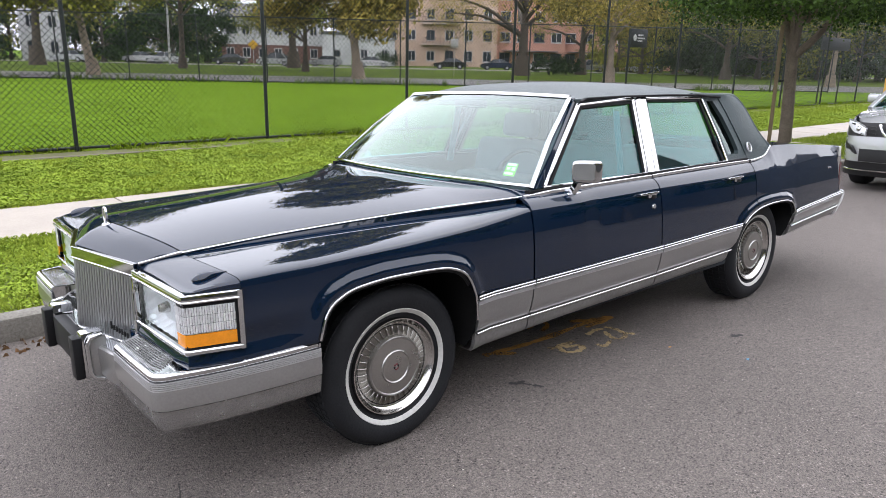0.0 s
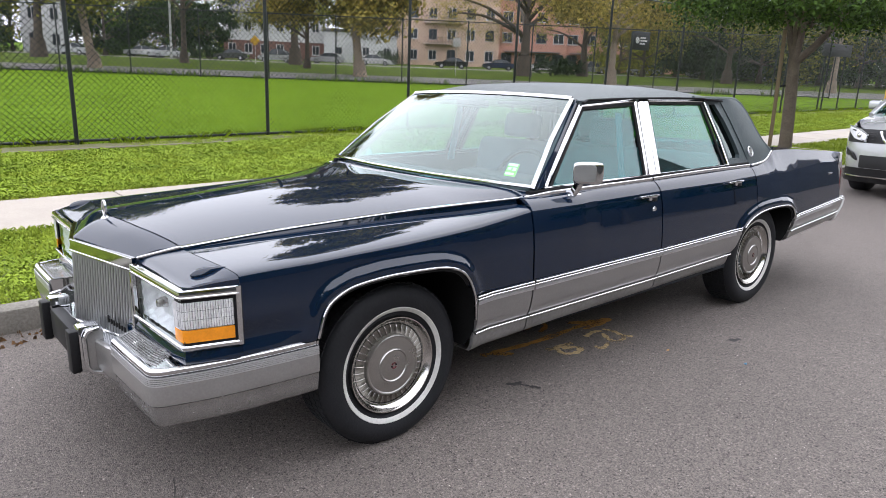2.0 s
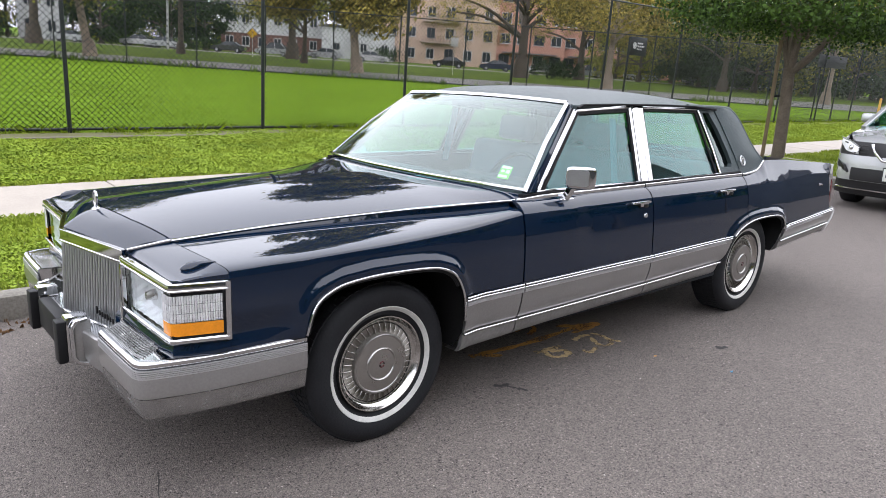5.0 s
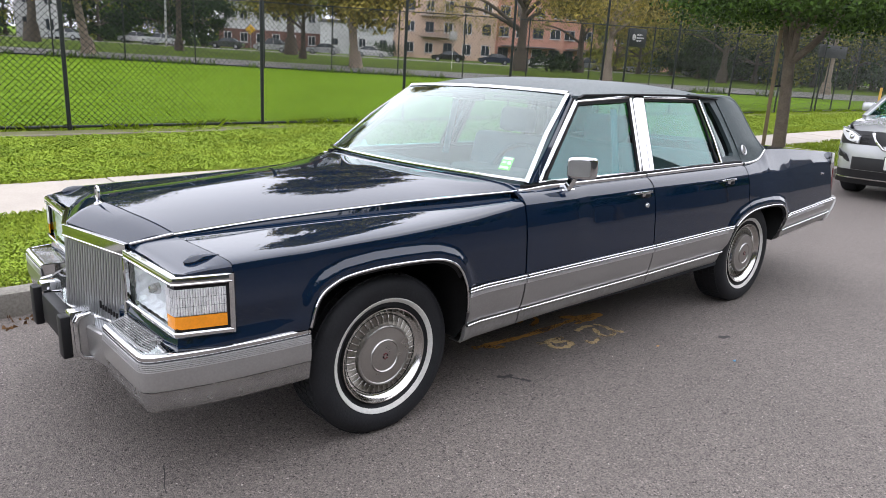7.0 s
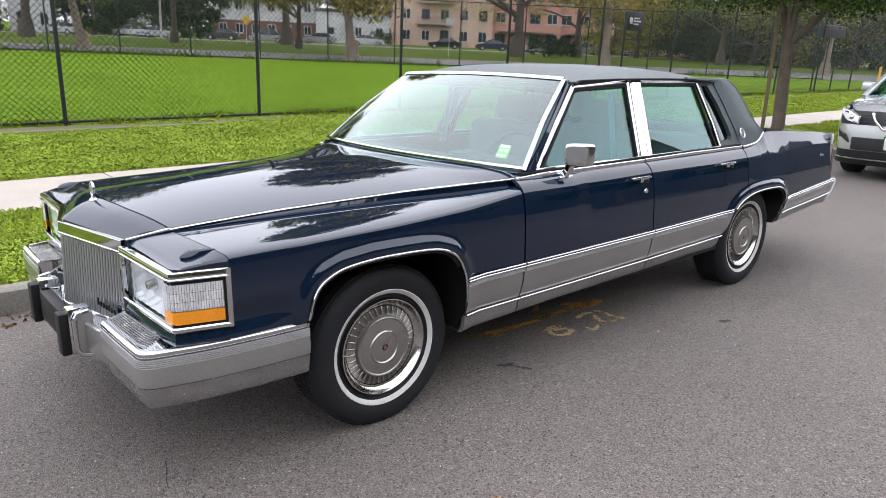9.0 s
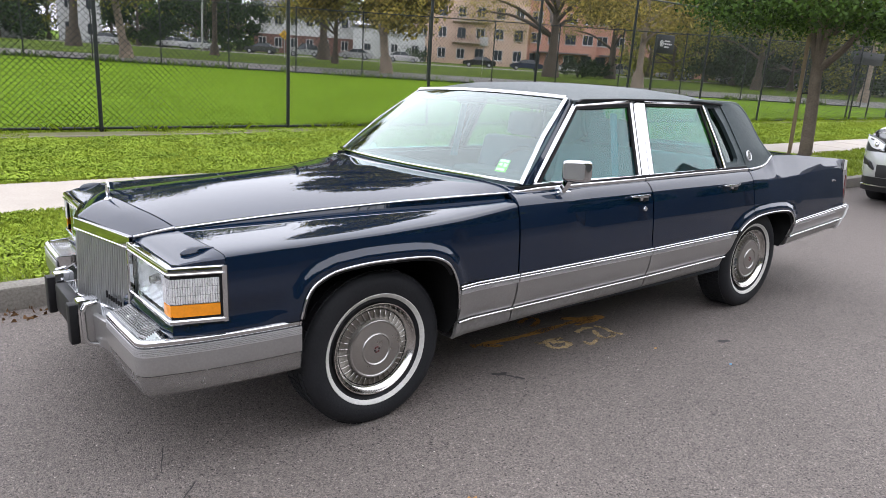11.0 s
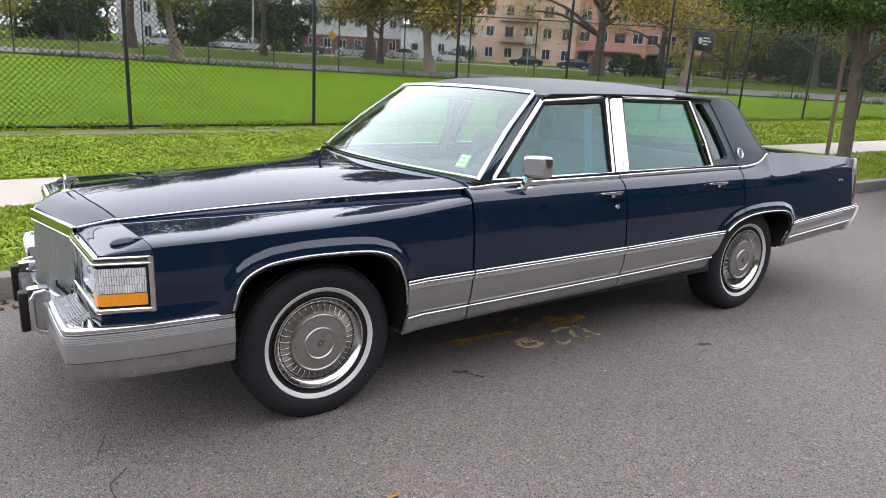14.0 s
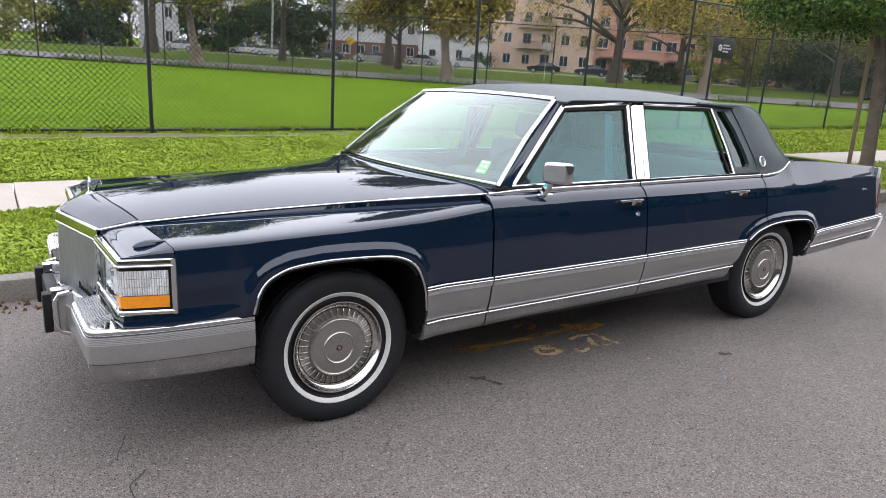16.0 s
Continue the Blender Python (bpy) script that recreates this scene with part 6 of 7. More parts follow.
part("badge", lathe([(0.0, -0.03), (0.055, -0.026), (0.065, -0.01), (0.065, 0.01)], 24, m=Matrix.Translation((-0.002, 0, 0.80)) @ pose(0, 0, 0, 0, 0, -90)), "chrome", suv)
pl = part("number_plate", box((-0.03, -0.155, 0.44), (-0.018, 0.155, 0.60), 0.004), "plate", suv)
part("plate_frame", box((-0.026, -0.17, 0.425), (-0.012, 0.17, 0.615), 0.004), "suv_plastic", suv)
for k in range(5):
    part("plate_bar", box((-0.033, -0.125 + 0.052 * k, 0.49), (-0.029, -0.085 + 0.052 * k, 0.56), 0.0), "plate_print", pl)
part("plate_band", box((-0.033, -0.12, 0.575), (-0.029, 0.12, 0.592), 0.0), "plate_print", pl)
# bonnet with two raised shoulders
rows = []
for x in steps(0.085, 1.10, 14):
    w = tab(x, [0.085, 0.2, 0.4, 1.1], [0.55, 0.70, 0.80, 0.83])
    zc = tab(x, [0.085, 0.16, 0.3, 0.6, 1.1], [0.925, 0.965, 1.01, 1.075, 1.135])
    rows.append([Vector((x + 0.10 * t * t * (1 if x < 0.5 else 0), w * t, zc - 0.045 * abs(t) ** 2.4 + 0.018 * math.exp(-((abs(t) - 0.62) / 0.12) ** 2))) for t in [v / 12 for v in range(-12, 13)]])
part("bonnet", panel(rows, 0.025, (0, 0, -1)), "suv", suv)
for s in (-1, 1):
    rows = []
    for x in steps(0.30, 1.15, 10):
        w = tab(x, [0.085, 0.2, 0.4, 1.1], [0.55, 0.70, 0.80, 0.83])
        zf = tab(x, [0.30, 0.6, 1.0, 1.5], [0.86, 0.93, 0.98, 1.02])
        zc = tab(x, [0.3, 0.6, 1.1], [0.965, 1.03, 1.09])
        rows.append([Vector((x, s * (suv_y(x, zf) - 0.0), zf)), Vector((x, s * (suv_y(x, zf) - 0.03), (zf + zc) / 2 + 0.02)), Vector((x, s * (w + 0.006), zc))])
    part("wing_top", panel(rows, 0.02, (0, 0, -1)), "suv", suv)
    mir = part("side_mirror", box((1.50, s * 0.90, 1.14), (1.62, s * 1.08, 1.28), 0.045, seg=4), "suv", suv)
    part("mirror_foot", box((1.52, s * 0.82, 1.08), (1.60, s * 0.96, 1.16), 0.02), "suv_plastic", mir)
# cabin
prof = [(1.05, 1.10), (1.85, 1.60), (2.3, 1.66), (3.4, 1.63), (4.2, 1.50), (4.5, 1.10)]
half_w = lambda z: 0.84 - (z - 1.1) * 0.36
rows = [[Vector((x, t * half_w(z), z + 0.02 * (1 - t * t))) for t in (-1, -0.6, -0.2, 0.2, 0.6, 1)] for x, z in prof]
part("windscreen", loft(rows[:2]), "glass", suv, "tinted windscreen")
part("roof", panel(rows[1:5], 0.03, (0, 0, -1)), "suv", suv)
part("rear_glass", loft(rows[4:]), "glass", suv)
for s in (-1, 1):
    part("side_glass", slab([Vector((x, s * (half_w(z) - 0.004), z)) for x, z in ((1.25, 1.10), (1.88, 1.56), (3.3, 1.58), (4.0, 1.46), (4.2, 1.12))], (0, -s * 0.004, 0)), "glass", suv)
    part("pillar", sweep([Vector((1.02, s * 0.845, 1.08)), Vector((1.85, s * 0.665, 1.60)), Vector((2.3, s * 0.645, 1.655))], rect(0.07, 0.05, 0.01)), "suv", suv)
    part("pillar", sweep([Vector((2.65, s * 0.84, 1.1)), Vector((2.6, s * 0.66, 1.62))], rect(0.10, 0.03, 0.01), up=(0, 1, 0)), "suv_plastic", suv)
part("dashboard", box((1.15, -0.78, 0.85), (1.6, 0.78, 1.08), 0.05), "dash", suv)
part("cabin_floor", box((0.36, -0.72, 0.22), (4.4, 0.72, 0.5), 0.02), "wheel_well", suv)
part("engine_block", box((0.2, -0.42, 0.3), (1.15, 0.42, 0.85), 0.02), "wheel_well", suv)
for y in (-0.4, 0.4):
    sb = part("seat", box((1.9, y - 0.25, 0.6), (2.4, y + 0.25, 0.8), 0.05), "dash", suv)
    part("backrest", box((2.3, y - 0.25, 0.7), (2.48, y + 0.25, 1.35), 0.05), "dash", sb)

# ---- chain-link fence ----
M.update(fence=mat("black_coated_steel", (0.010, 0.014, 0.013), 0.5, 0.2, 0.25, 6, 60),
         wire=mat("black_coated_wire", (0.012, 0.016, 0.014), 0.5, 0.2, 0.2))
FY, FZ, FH = 8.36, 0.165, 3.15


def link_mesh(x0, x1, z0, z1, cell, r):
    """Diagonal wires, cut at the ends of the panel."""
    vs, fs = [], []
    h = z1 - z0
    n = int((x1 - x0 + h) / cell) + 1
    for sgn in (1, -1):
        for k in range(n):
            a = x0 - h + k * cell if sgn > 0 else x0 + k * cell
            p, q = [a, z0], [a + sgn * h, z1]
            lo, hi = 0.0, 1.0
            d = q[0] - p[0]
            for lim, up in ((x0, False), (x1, True)):
                t = (lim - p[0]) / d
                if (d > 0) == up:
                    hi = min(hi, t)
                else:
                    lo = max(lo, t)
            if hi - lo < 0.01:
                continue
            A = (p[0] + d * lo, z0 + h * lo)
            B = (p[0] + d * hi, z0 + h * hi)
            i = len(vs)
            y = sgn * r * 0.8
            nx, nz = -(sgn) * 0.707 * r, 0.707 * r
            for P in (A, B):
                vs += [(P[0] + nx, y, P[1] + nz), (P[0] - nx, y - 0 * r, P[1] - nz), (P[0], y + r * 1.2, P[1])]
            fs += [(i, i + 1, i + 4, i + 3), (i + 1, i + 2, i + 5, i + 4), (i + 2, i, i + 3, i + 5)]
    me = bpy.data.meshes.new("chain_link")
    me.from_pydata(vs, [], fs)
    return me


def tube(a, b, r, n=10):
    d = Vector(b) - Vector(a)
    return sweep([a, b], ring(r, n), up=(0, 1, 0) if abs(d.normalized().y) < 0.9 else (0, 0, 1))


fence = empty("chain_link_fence", Matrix.Translation((0, FY, FZ)), "tall black chain-link fence with round posts and rails", "fence")
POST_X = [1.0 + 3.06 * k for k in range(-5, 3)] + [10.12 + 3.33 * k for k in range(0, 27)]
for k, x in enumerate(POST_X):
    p = part("post", tube((x, 0, -0.05), (x, 0, FH), 0.031, 12), "fence", fence)
    part("post_cap", lathe([(0.0, 0.03), (0.025, 0.022), (0.038, 0.0)], 12, m=Matrix.Translation((x, 0, FH)) @ pose(0, 0, 0, 90, 0, 0)), "fence", p)
    for z in (0.06, FH - 0.05):
        part("clamp", tube((x, 0, z - 0.025), (x, 0, z + 0.025), 0.038, 12), "fence", p)
    if k < len(POST_X) - 1:
        nx = POST_X[k + 1]
        for z, r in ((0.06, 0.021), (FH - 0.05, 0.021)):
            part("rail", tube((x, 0, z), (nx, 0, z), r, 8), "fence", fence)
        me = link_mesh(x + 0.03, nx - 0.03, 0.05, FH - 0.05, 0.088, 0.0037)
        me.materials.append(M["wire"])
        ob = new("chain_link", me)
        ob.parent = fence
        ob.location = (0, -0.03, 0)

# ---- trees ----
M.update(
    plane_bark=mat("pale_plane_bark", (0.27, 0.215, 0.16), 0.95, 0, 0.4, 1.3, 9, bump=0.5, bump_scale=12),
    dark_bark=mat("dark_bark", (0.085, 0.066, 0.052), 0.95, 0, 0.35, 1.6, 12, bump=0.6, bump_scale=12),
    leaf=mat("dark_green_leaves", (0.030, 0.062, 0.012), 0.7, 0, 0.45, 1.0, 8, island=0.8, spec=0.08, tint=(0.055, 0.095, 0.015)),
    leaf_street=mat("street_tree_leaves", (0.018, 0.046, 0.007), 0.6, 0, 0.45, 1.0, 8, island=0.9, spec=0.2, tint=(0.046, 0.085, 0.012)),
    leaf_olive=mat("olive_leaves", (0.120, 0.140, 0.020), 0.7, 0, 0.5, 0.6, 5, island=0.9, spec=0.08, tint=(0.200, 0.195, 0.032)),
    leaf_rust=mat("autumn_leaves", (0.165, 0.155, 0.030), 0.7, 0, 0.5, 0.6, 5, island=0.9, spec=0.08, tint=(0.280, 0.220, 0.050)),
    leaf_blue=mat("deep_green_leaves", (0.018, 0.036, 0.015), 0.7, 0, 0.5, 0.6, 5, island=0.8, spec=0.08, tint=(0.030, 0.050, 0.018)),
)


def limb(bm, pts, r0, r1, n=8):
    c = curve_pts(pts, 4)
    rows = []
    for i, p in enumerate(c):
        d = (c[min(i + 1, len(c) - 1)] - c[max(i - 1, 0)]).normalized()
        a = d.orthogonal().normalized()
        b = d.cross(a)
        r = r0 + (r1 - r0) * i / (len(c) - 1)
        rows.append([p + a * (r * math.cos(2 * math.pi * k / n)) + b * (r * math.sin(2 * math.pi * k / n)) for k in range(n)])
    # keep the rings from twisting
    for i in range(1, len(rows)):
        best = min(range(n), key=lambda s: sum((rows[i][(k + s) % n] - rows[i - 1][k]).length_squared for k in range(0, n, 2)))
        rows[i] = rows[i][best:] + rows[i][:best]
    loft(rows, close_v=True, caps=True, bm=bm)


def leaves(name, clumps, n, size, material, parent, rng, flat=0.7):
    tot = sum(c[3] ** 2 for c in clumps)
    vs, fs = [], []
    for cx, cy, cz, r in clumps:
        m = max(4, int(n * r * r / tot))
        d = rng.normal(size=(m, 3))
        d /= np.linalg.norm(d, axis=1)[:, None]
        rad = r * rng.uniform(0.15, 1.0, m) ** 0.55 * (1 + 0.25 * rng.normal(size=m))
        p = np.array((cx, cy, cz)) + d * rad[:, None] * np.array((1, 1, flat))
        u = rng.normal(size=(m, 3)); u /= np.linalg.norm(u, axis=1)[:, None]
        w = np.cross(u, rng.normal(size=(m, 3))); w /= np.linalg.norm(w, axis=1)[:, None]
        s = size * rng.uniform(0.5, 1.3, m)[:, None]
        i = len(vs)
        q = np.stack([p - u * s * 0.5, p + w * s * 0.32, p + u * s * 0.5, p - w * s * 0.32], 1).reshape(-1, 3)
        vs += q.tolist()
        fs += (np.arange(m * 4).reshape(m, 4) + i).tolist()
    me = bpy.data.meshes.new(name)
    me.from_pydata(vs, [], fs)
    me.materials.append(M[material])
    o = new(name, me)
    o.parent = parent
    return o


def tree(x, y, z0, h, r, material, leaf, crown_lo, crown_r, nleaf, size, seed, label, lean=(0, 0), group="park trees", nclump=26, lo_droop=0.0, fork=0.5):
    rng = np.random.default_rng(seed)
    t = empty("tree", Matrix.Translation((x, y, z0)), label, "tree", group)
    bm = bmesh.new()
    top = Vector((lean[0], lean[1], h * 0.8))
    hf = h * fork
    limb(bm, [(0, 0, -0.1), (lean[0] * 0.05, lean[1] * 0.05, h * 0.05), (lean[0] * 0.35, lean[1] * 0.35, h * 0.35), top], r * 1.0, r * 0.3, 12)
    limb(bm, [(0, 0, -0.1), (0, 0, r * 1.2), (lean[0] * 0.03, lean[1] * 0.03, r * 3)], r * 1.45, r * 0.97, 12)
    clumps = []
    for k in range(nclump):
        a = 2 * math.pi * k * 0.618 + rng.uniform(-0.3, 0.3)
        rr = crown_r * math.sqrt(rng.uniform(0.05, 1.0))
        zz = crown_lo + (h - crown_lo) * rng.uniform(0.0, 1.0) * (1 - 0.35 * rr / crown_r) + lo_droop * (rr / crown_r)
        c = Vector((rr * math.cos(a) + lean[0] * 0.5, rr * math.sin(a) + lean[1] * 0.5, zz))
        clumps.append((*c, crown_r * rng.uniform(0.22, 0.42)))
        if k % 2 == 0:
            b = Vector((lean[0] * 0.45, lean[1] * 0.45, max(h * 0.22, min(zz - rr * 0.45, hf))))
            m = b.lerp(c, 0.5) + Vector((0, 0, 0.1 * rr))
            limb(bm, [b, m, c], r * 0.34, r * 0.07, 6)
    part("trunk", bm, material, t)
    leaves("crown", clumps, nleaf, size, leaf, t, rng)
    return t


def polar(az, d):
    az += tab(az, [9, 27, 46, 58, 70], [2.0, 1.5, 0.9, 0.5, 0.2])
    return -1.6 + d * math.sin(radians(az)), -3.0 + d * math.cos(radians(az))


# young street tree by the pavement with its stake
st = empty("street_tree", Matrix.Translation((11.937, 2.93, 0.10)), "young street tree with dense dark green crown on the verge", "tree")
bm = bmesh.new()
limb(bm, [(0, 0, -0.1), (0, 0, 0.15), (-0.06, 0.01, 0.9), (-0.14, 0.03, 1.75)], 0.128, 0.098, 12)
limb(bm, [(-0.14, 0.03, 1.7), (-0.17, 0.15, 2.1), (-0.2, 0.35, 2.7)], 0.075, 0.05, 8)
limb(bm, [(-0.14, 0.03, 1.7), (-0.10, 0.0, 2.2), (0.0, -0.05, 3.4)], 0.095, 0.05, 8)
limb(bm, [(-0.14, 0.03, 1.65), (0.03, -0.30, 2.05), (0.35, -0.62, 2.7)], 0.080, 0.05, 8)
limb(bm, [(-0.14, 0.03, 1.6), (-0.18, 0.05, 2.0), (-0.25, 0.10, 2.6)], 0.055, 0.03, 8)
for k in range(14):
    a = k * 2.4
    limb(bm, [(0.12, -0.05, 2.3 + 0.06 * k), (0.8 * math.cos(a), 0.9 * math.sin(a), 2.6 + 0.08 * k), (1.7 * math.cos(a), 1.9 * math.sin(a), 2.7 + 0.12 * k)], 0.035, 0.012, 6)
part("trunk", bm, "bark", st)
rng = np.random.default_rng(31)
cl = []
for k in range(90):
    a, rr = k * 2.39996, 2.6 * math.sqrt((k + 0.5) / 90)
    zlo = 2.55 + 0.12 * rng.normal() + 0.10 * max(0, rr - 1.2)
    cl.append((rr * math.cos(a) + 0.1, rr * math.sin(a), zlo, 0.42))
    cl.append((rr * 0.9 * math.cos(a + 0.5) + 0.1, rr * 0.9 * math.sin(a + 0.5), 3.4 + 1.6 * rng.uniform() * (1 - rr / 3.4), 0.55))
leaves("crown", cl, 46000, 0.076, "leaf_street", st, rng, 0.75)
stake = empty("tree_stake", Matrix.Translation((11.68, 3.10, 0.08)), "weathered wooden stake tied to the street tree", "stake")
part("stake", box((-0.032, -0.032, -0.1), (0.032, 0.032, 2.25), 0.006, m=pose(0, 0, 0, -1.0, -1.6, 20)), "stake", stake)
part("tie", sweep([Vector((-0.03, 0.02, 1.25)), Vector((0.16, -0.13, 1.28)), Vector((0.30, -0.19, 1.26))], rect(0.012, 0.03)), "trim_black", stake)

# park trees beyond the fence
PARK = [
    (13.8, 75.5, 15, 0.60, "dark_bark", "leaf_olive", 7.0, 7.0, (0.8, 0), 41, "tall dark-barked park tree with olive crown"),
    (10.7, 44.6, 17, 0.33, "plane_bark", "leaf_olive", 6.5, 5.0, (-2.6, 0), 42, "leaning pale-barked plane tree with olive crown"),
    (38.3, 70.0, 19, 0.62, "dark_bark", "leaf_rust", 6.5, 7.0, (-0.3, 0), 43, "dark-barked park tree with browning leaves"),
    (25.0, 37.0, 18, 0.36, "plane_bark", "leaf_rust", 6.0, 3.7, (-2.8, 0.8), 44, "pale mottled plane tree with browning leaves"),
    (48.2, 44.2, 25, 0.62, "dark_bark", "leaf_rust", 4.2, 10.0, (0.3, 0), 45, "large spreading park tree with autumn leaves"),
    (41.3, 29.0, 17, 0.36, "plane_bark", "leaf_rust", 5.2, 6.0, (0.2, 0), 46, "pale mottled plane tree with browning leaves"),
    (64.2, 32.5, 18, 0.42, "dark_bark", "leaf_olive", 5.0, 8.0, (0.2, 0), 47, "dark-barked park tree with olive crown"),
    (53.0, 18.4, 16, 0.30, "plane_bark", "leaf_olive", 6.5, 6.0, (0.6, 0), 48, "pale plane tree beside the path"),
    (24.0, 65.3, 17, 0.35, "dark_bark", "leaf_olive", 6.0, 6.0, (0.5, 0), 49, "slender park tree with olive crown"),
    (31.4, 55.2, 18, 0.30, "dark_bark", "leaf_olive", 5.5, 6.0, (0.2, 0), 50, "slender park tree with olive crown"),
    (60.6, 47.2, 19, 0.5, "dark_bark", "leaf_olive", 4.0, 8.0, (0.2, 0), 51, "dark-barked park tree with olive crown"),
]
for x, y, h, r, b, lf, lo, cr, ln, sd, lab in PARK:
    d = math.hypot(x + 1.6, y + 3.0)
    k = {44: 3.1, 45: 1.35, 42: 1.9, 49: 1.5}.get(sd, 1.0)
    big = sd in (49, 44, 42)
    tree(x, y, 0.15, (1.5 + 0.150 * d) * k, r, b, lf, 1.5 + 0.040 * d + (2.4 if sd in (41, 43, 49) else 0.0), cr * (1.2 if big else 0.85), {44: 110000, 42: 60000, 49: 60000}.get(sd, 19000), {44: 0.30, 42: 0.25, 49: 0.25}.get(sd, 0.20), sd, lab, ln, nclump={44: 130, 42: 54, 49: 54}.get(sd, 26))
# tall garden trees and shrubs behind the far road, down to the ground
for k, (az, d, h, cr, lf) in enumerate(((4.4, 114, 11, 4.5, "leaf_blue"), (6.3, 116, 10, 2.6, "leaf_olive"), (11.6, 124, 12, 4.0, "leaf_olive"), (13.4, 108, 9.5, 3.8, "leaf_blue"), (15.5, 122, 12, 5, "leaf"), (18.2, 108, 10, 5, "leaf_blue"), (20.6, 112, 11, 4.6, "leaf_blue"), (14.0, 130, 15, 6, "leaf_olive"),
                                        (17.5, 126, 15, 6, "leaf_olive"), (7.6, 126, 14, 6, "leaf_olive"), (55.0, 96, 10, 6, "leaf_olive"), (57.5, 104, 12, 6, "leaf"), (59.5, 92, 9, 5, "leaf_blue"), (61.5, 90, 10, 5.5, "leaf_blue"),
                                        (63.5, 84, 9, 5, "leaf_blue"), (65.5, 92, 11, 6, "leaf"), (67.5, 86, 10, 6, "leaf_olive"), (70.0, 84, 11, 6, "leaf_blue"), (72.5, 86, 11, 6, "leaf"), (76, 86, 12, 7, "leaf_blue"), (56.5, 118, 15, 7, "leaf_olive"),
                                        (62, 116, 16, 7, "leaf_olive"), (68, 112, 16, 7, "leaf_olive"), (53.2, 112, 9, 5, "leaf_olive"), (2.0, 115, 13, 7, "leaf"), (-4, 112, 14, 8, "leaf_olive"), (81, 90, 13, 8, "leaf"), (4.6, 110, 10, 5.5, "leaf_blue"), (0.0, 108, 10, 6, "leaf_olive"),
                                        (12.6, 138, 15, 7, "leaf"), (16.2, 140, 15, 7, "leaf_blue"), (19.6, 138, 15, 7, "leaf"), (22.6, 142, 14, 7, "leaf_olive"), (54.6, 142, 17, 8, "leaf_olive"), (59.0, 138, 18, 8, "leaf"), (64.5, 134, 18, 8, "leaf_olive"), (70.5, 132, 18, 9, "leaf"), (75.5, 130, 17, 9, "leaf_olive"),
                                        (60.4, 100, 6.5, 4, "leaf"), (62.6, 99, 6, 4, "leaf_blue"), (64.6, 98, 6.5, 4, "leaf"), (66.6, 98, 6, 4, "leaf_blue"), (68.8, 97, 6.5, 4, "leaf"), (71.2, 96, 6, 4, "leaf_blue"), (73.6, 96, 6.5, 4, "leaf"), (76.4, 96, 6, 4.5, "leaf_blue"), (79.2, 96, 6.5, 4.5, "leaf"))):
    x, y = polar(az, d)
    tree(x, y, 0.15, h, 0.3, "dark_bark", lf, 0.9, cr, 6200, 0.38, 70 + k, "bushy dark green tree behind the far road", group="garden trees", nclump=22)
for k, (az, d, rr) in enumerate(((47.8, 74, 1.5), (49.2, 78, 1.3), (20.0, 103, 1.5), (34.6, 112, 1.6))):
    x, y = polar(az, d)
    sh = empty("shrub", Matrix.Translation((x, y, 0.15)), "rounded dark green shrub on the grass", "shrub", "shrubs")
    bm = bmesh.new()
    for j in range(5):
        limb(bm, [(0, 0, -0.05), (0.3 * math.cos(j * 1.3), 0.3 * math.sin(j * 1.3), rr * 0.5), (0.8 * rr * math.cos(j * 1.3), 0.8 * rr * math.sin(j * 1.3), rr * 0.9)], 0.05, 0.02, 5)
    part("stems", bm, "dark_bark", sh)
    rg = np.random.default_rng(200 + k)
    leaves("foliage", [(rr * 0.8 * math.cos(j), rr * 0.8 * math.sin(j), rr * (0.5 + 0.5 * (j % 2)), rr * 0.6) for j in range(7)], 900, 0.28, "leaf_blue", sh, rg)

# street_side: unseen trees added across the road to break up reflections in paint and glass
for k, (x, h, lf) in enumerate(((-13, 8.5, "leaf"), (-5.5, 7.5, "leaf_olive"), (1.5, 9.0, "leaf"), (9.0, 7.0, "leaf_olive"), (16.5, 6.5, "leaf"), (25.0, 6.0, "leaf"))):
    tree(x, -12.0, 0.0, h, 0.16, "bark", lf, 2.8, 0.3 * h, 5000 if h < 10 else 15000, 0.22, 300 + k, "unseen leafy tree added across the road to break up reflections", group="opposite street trees", nclump=20)

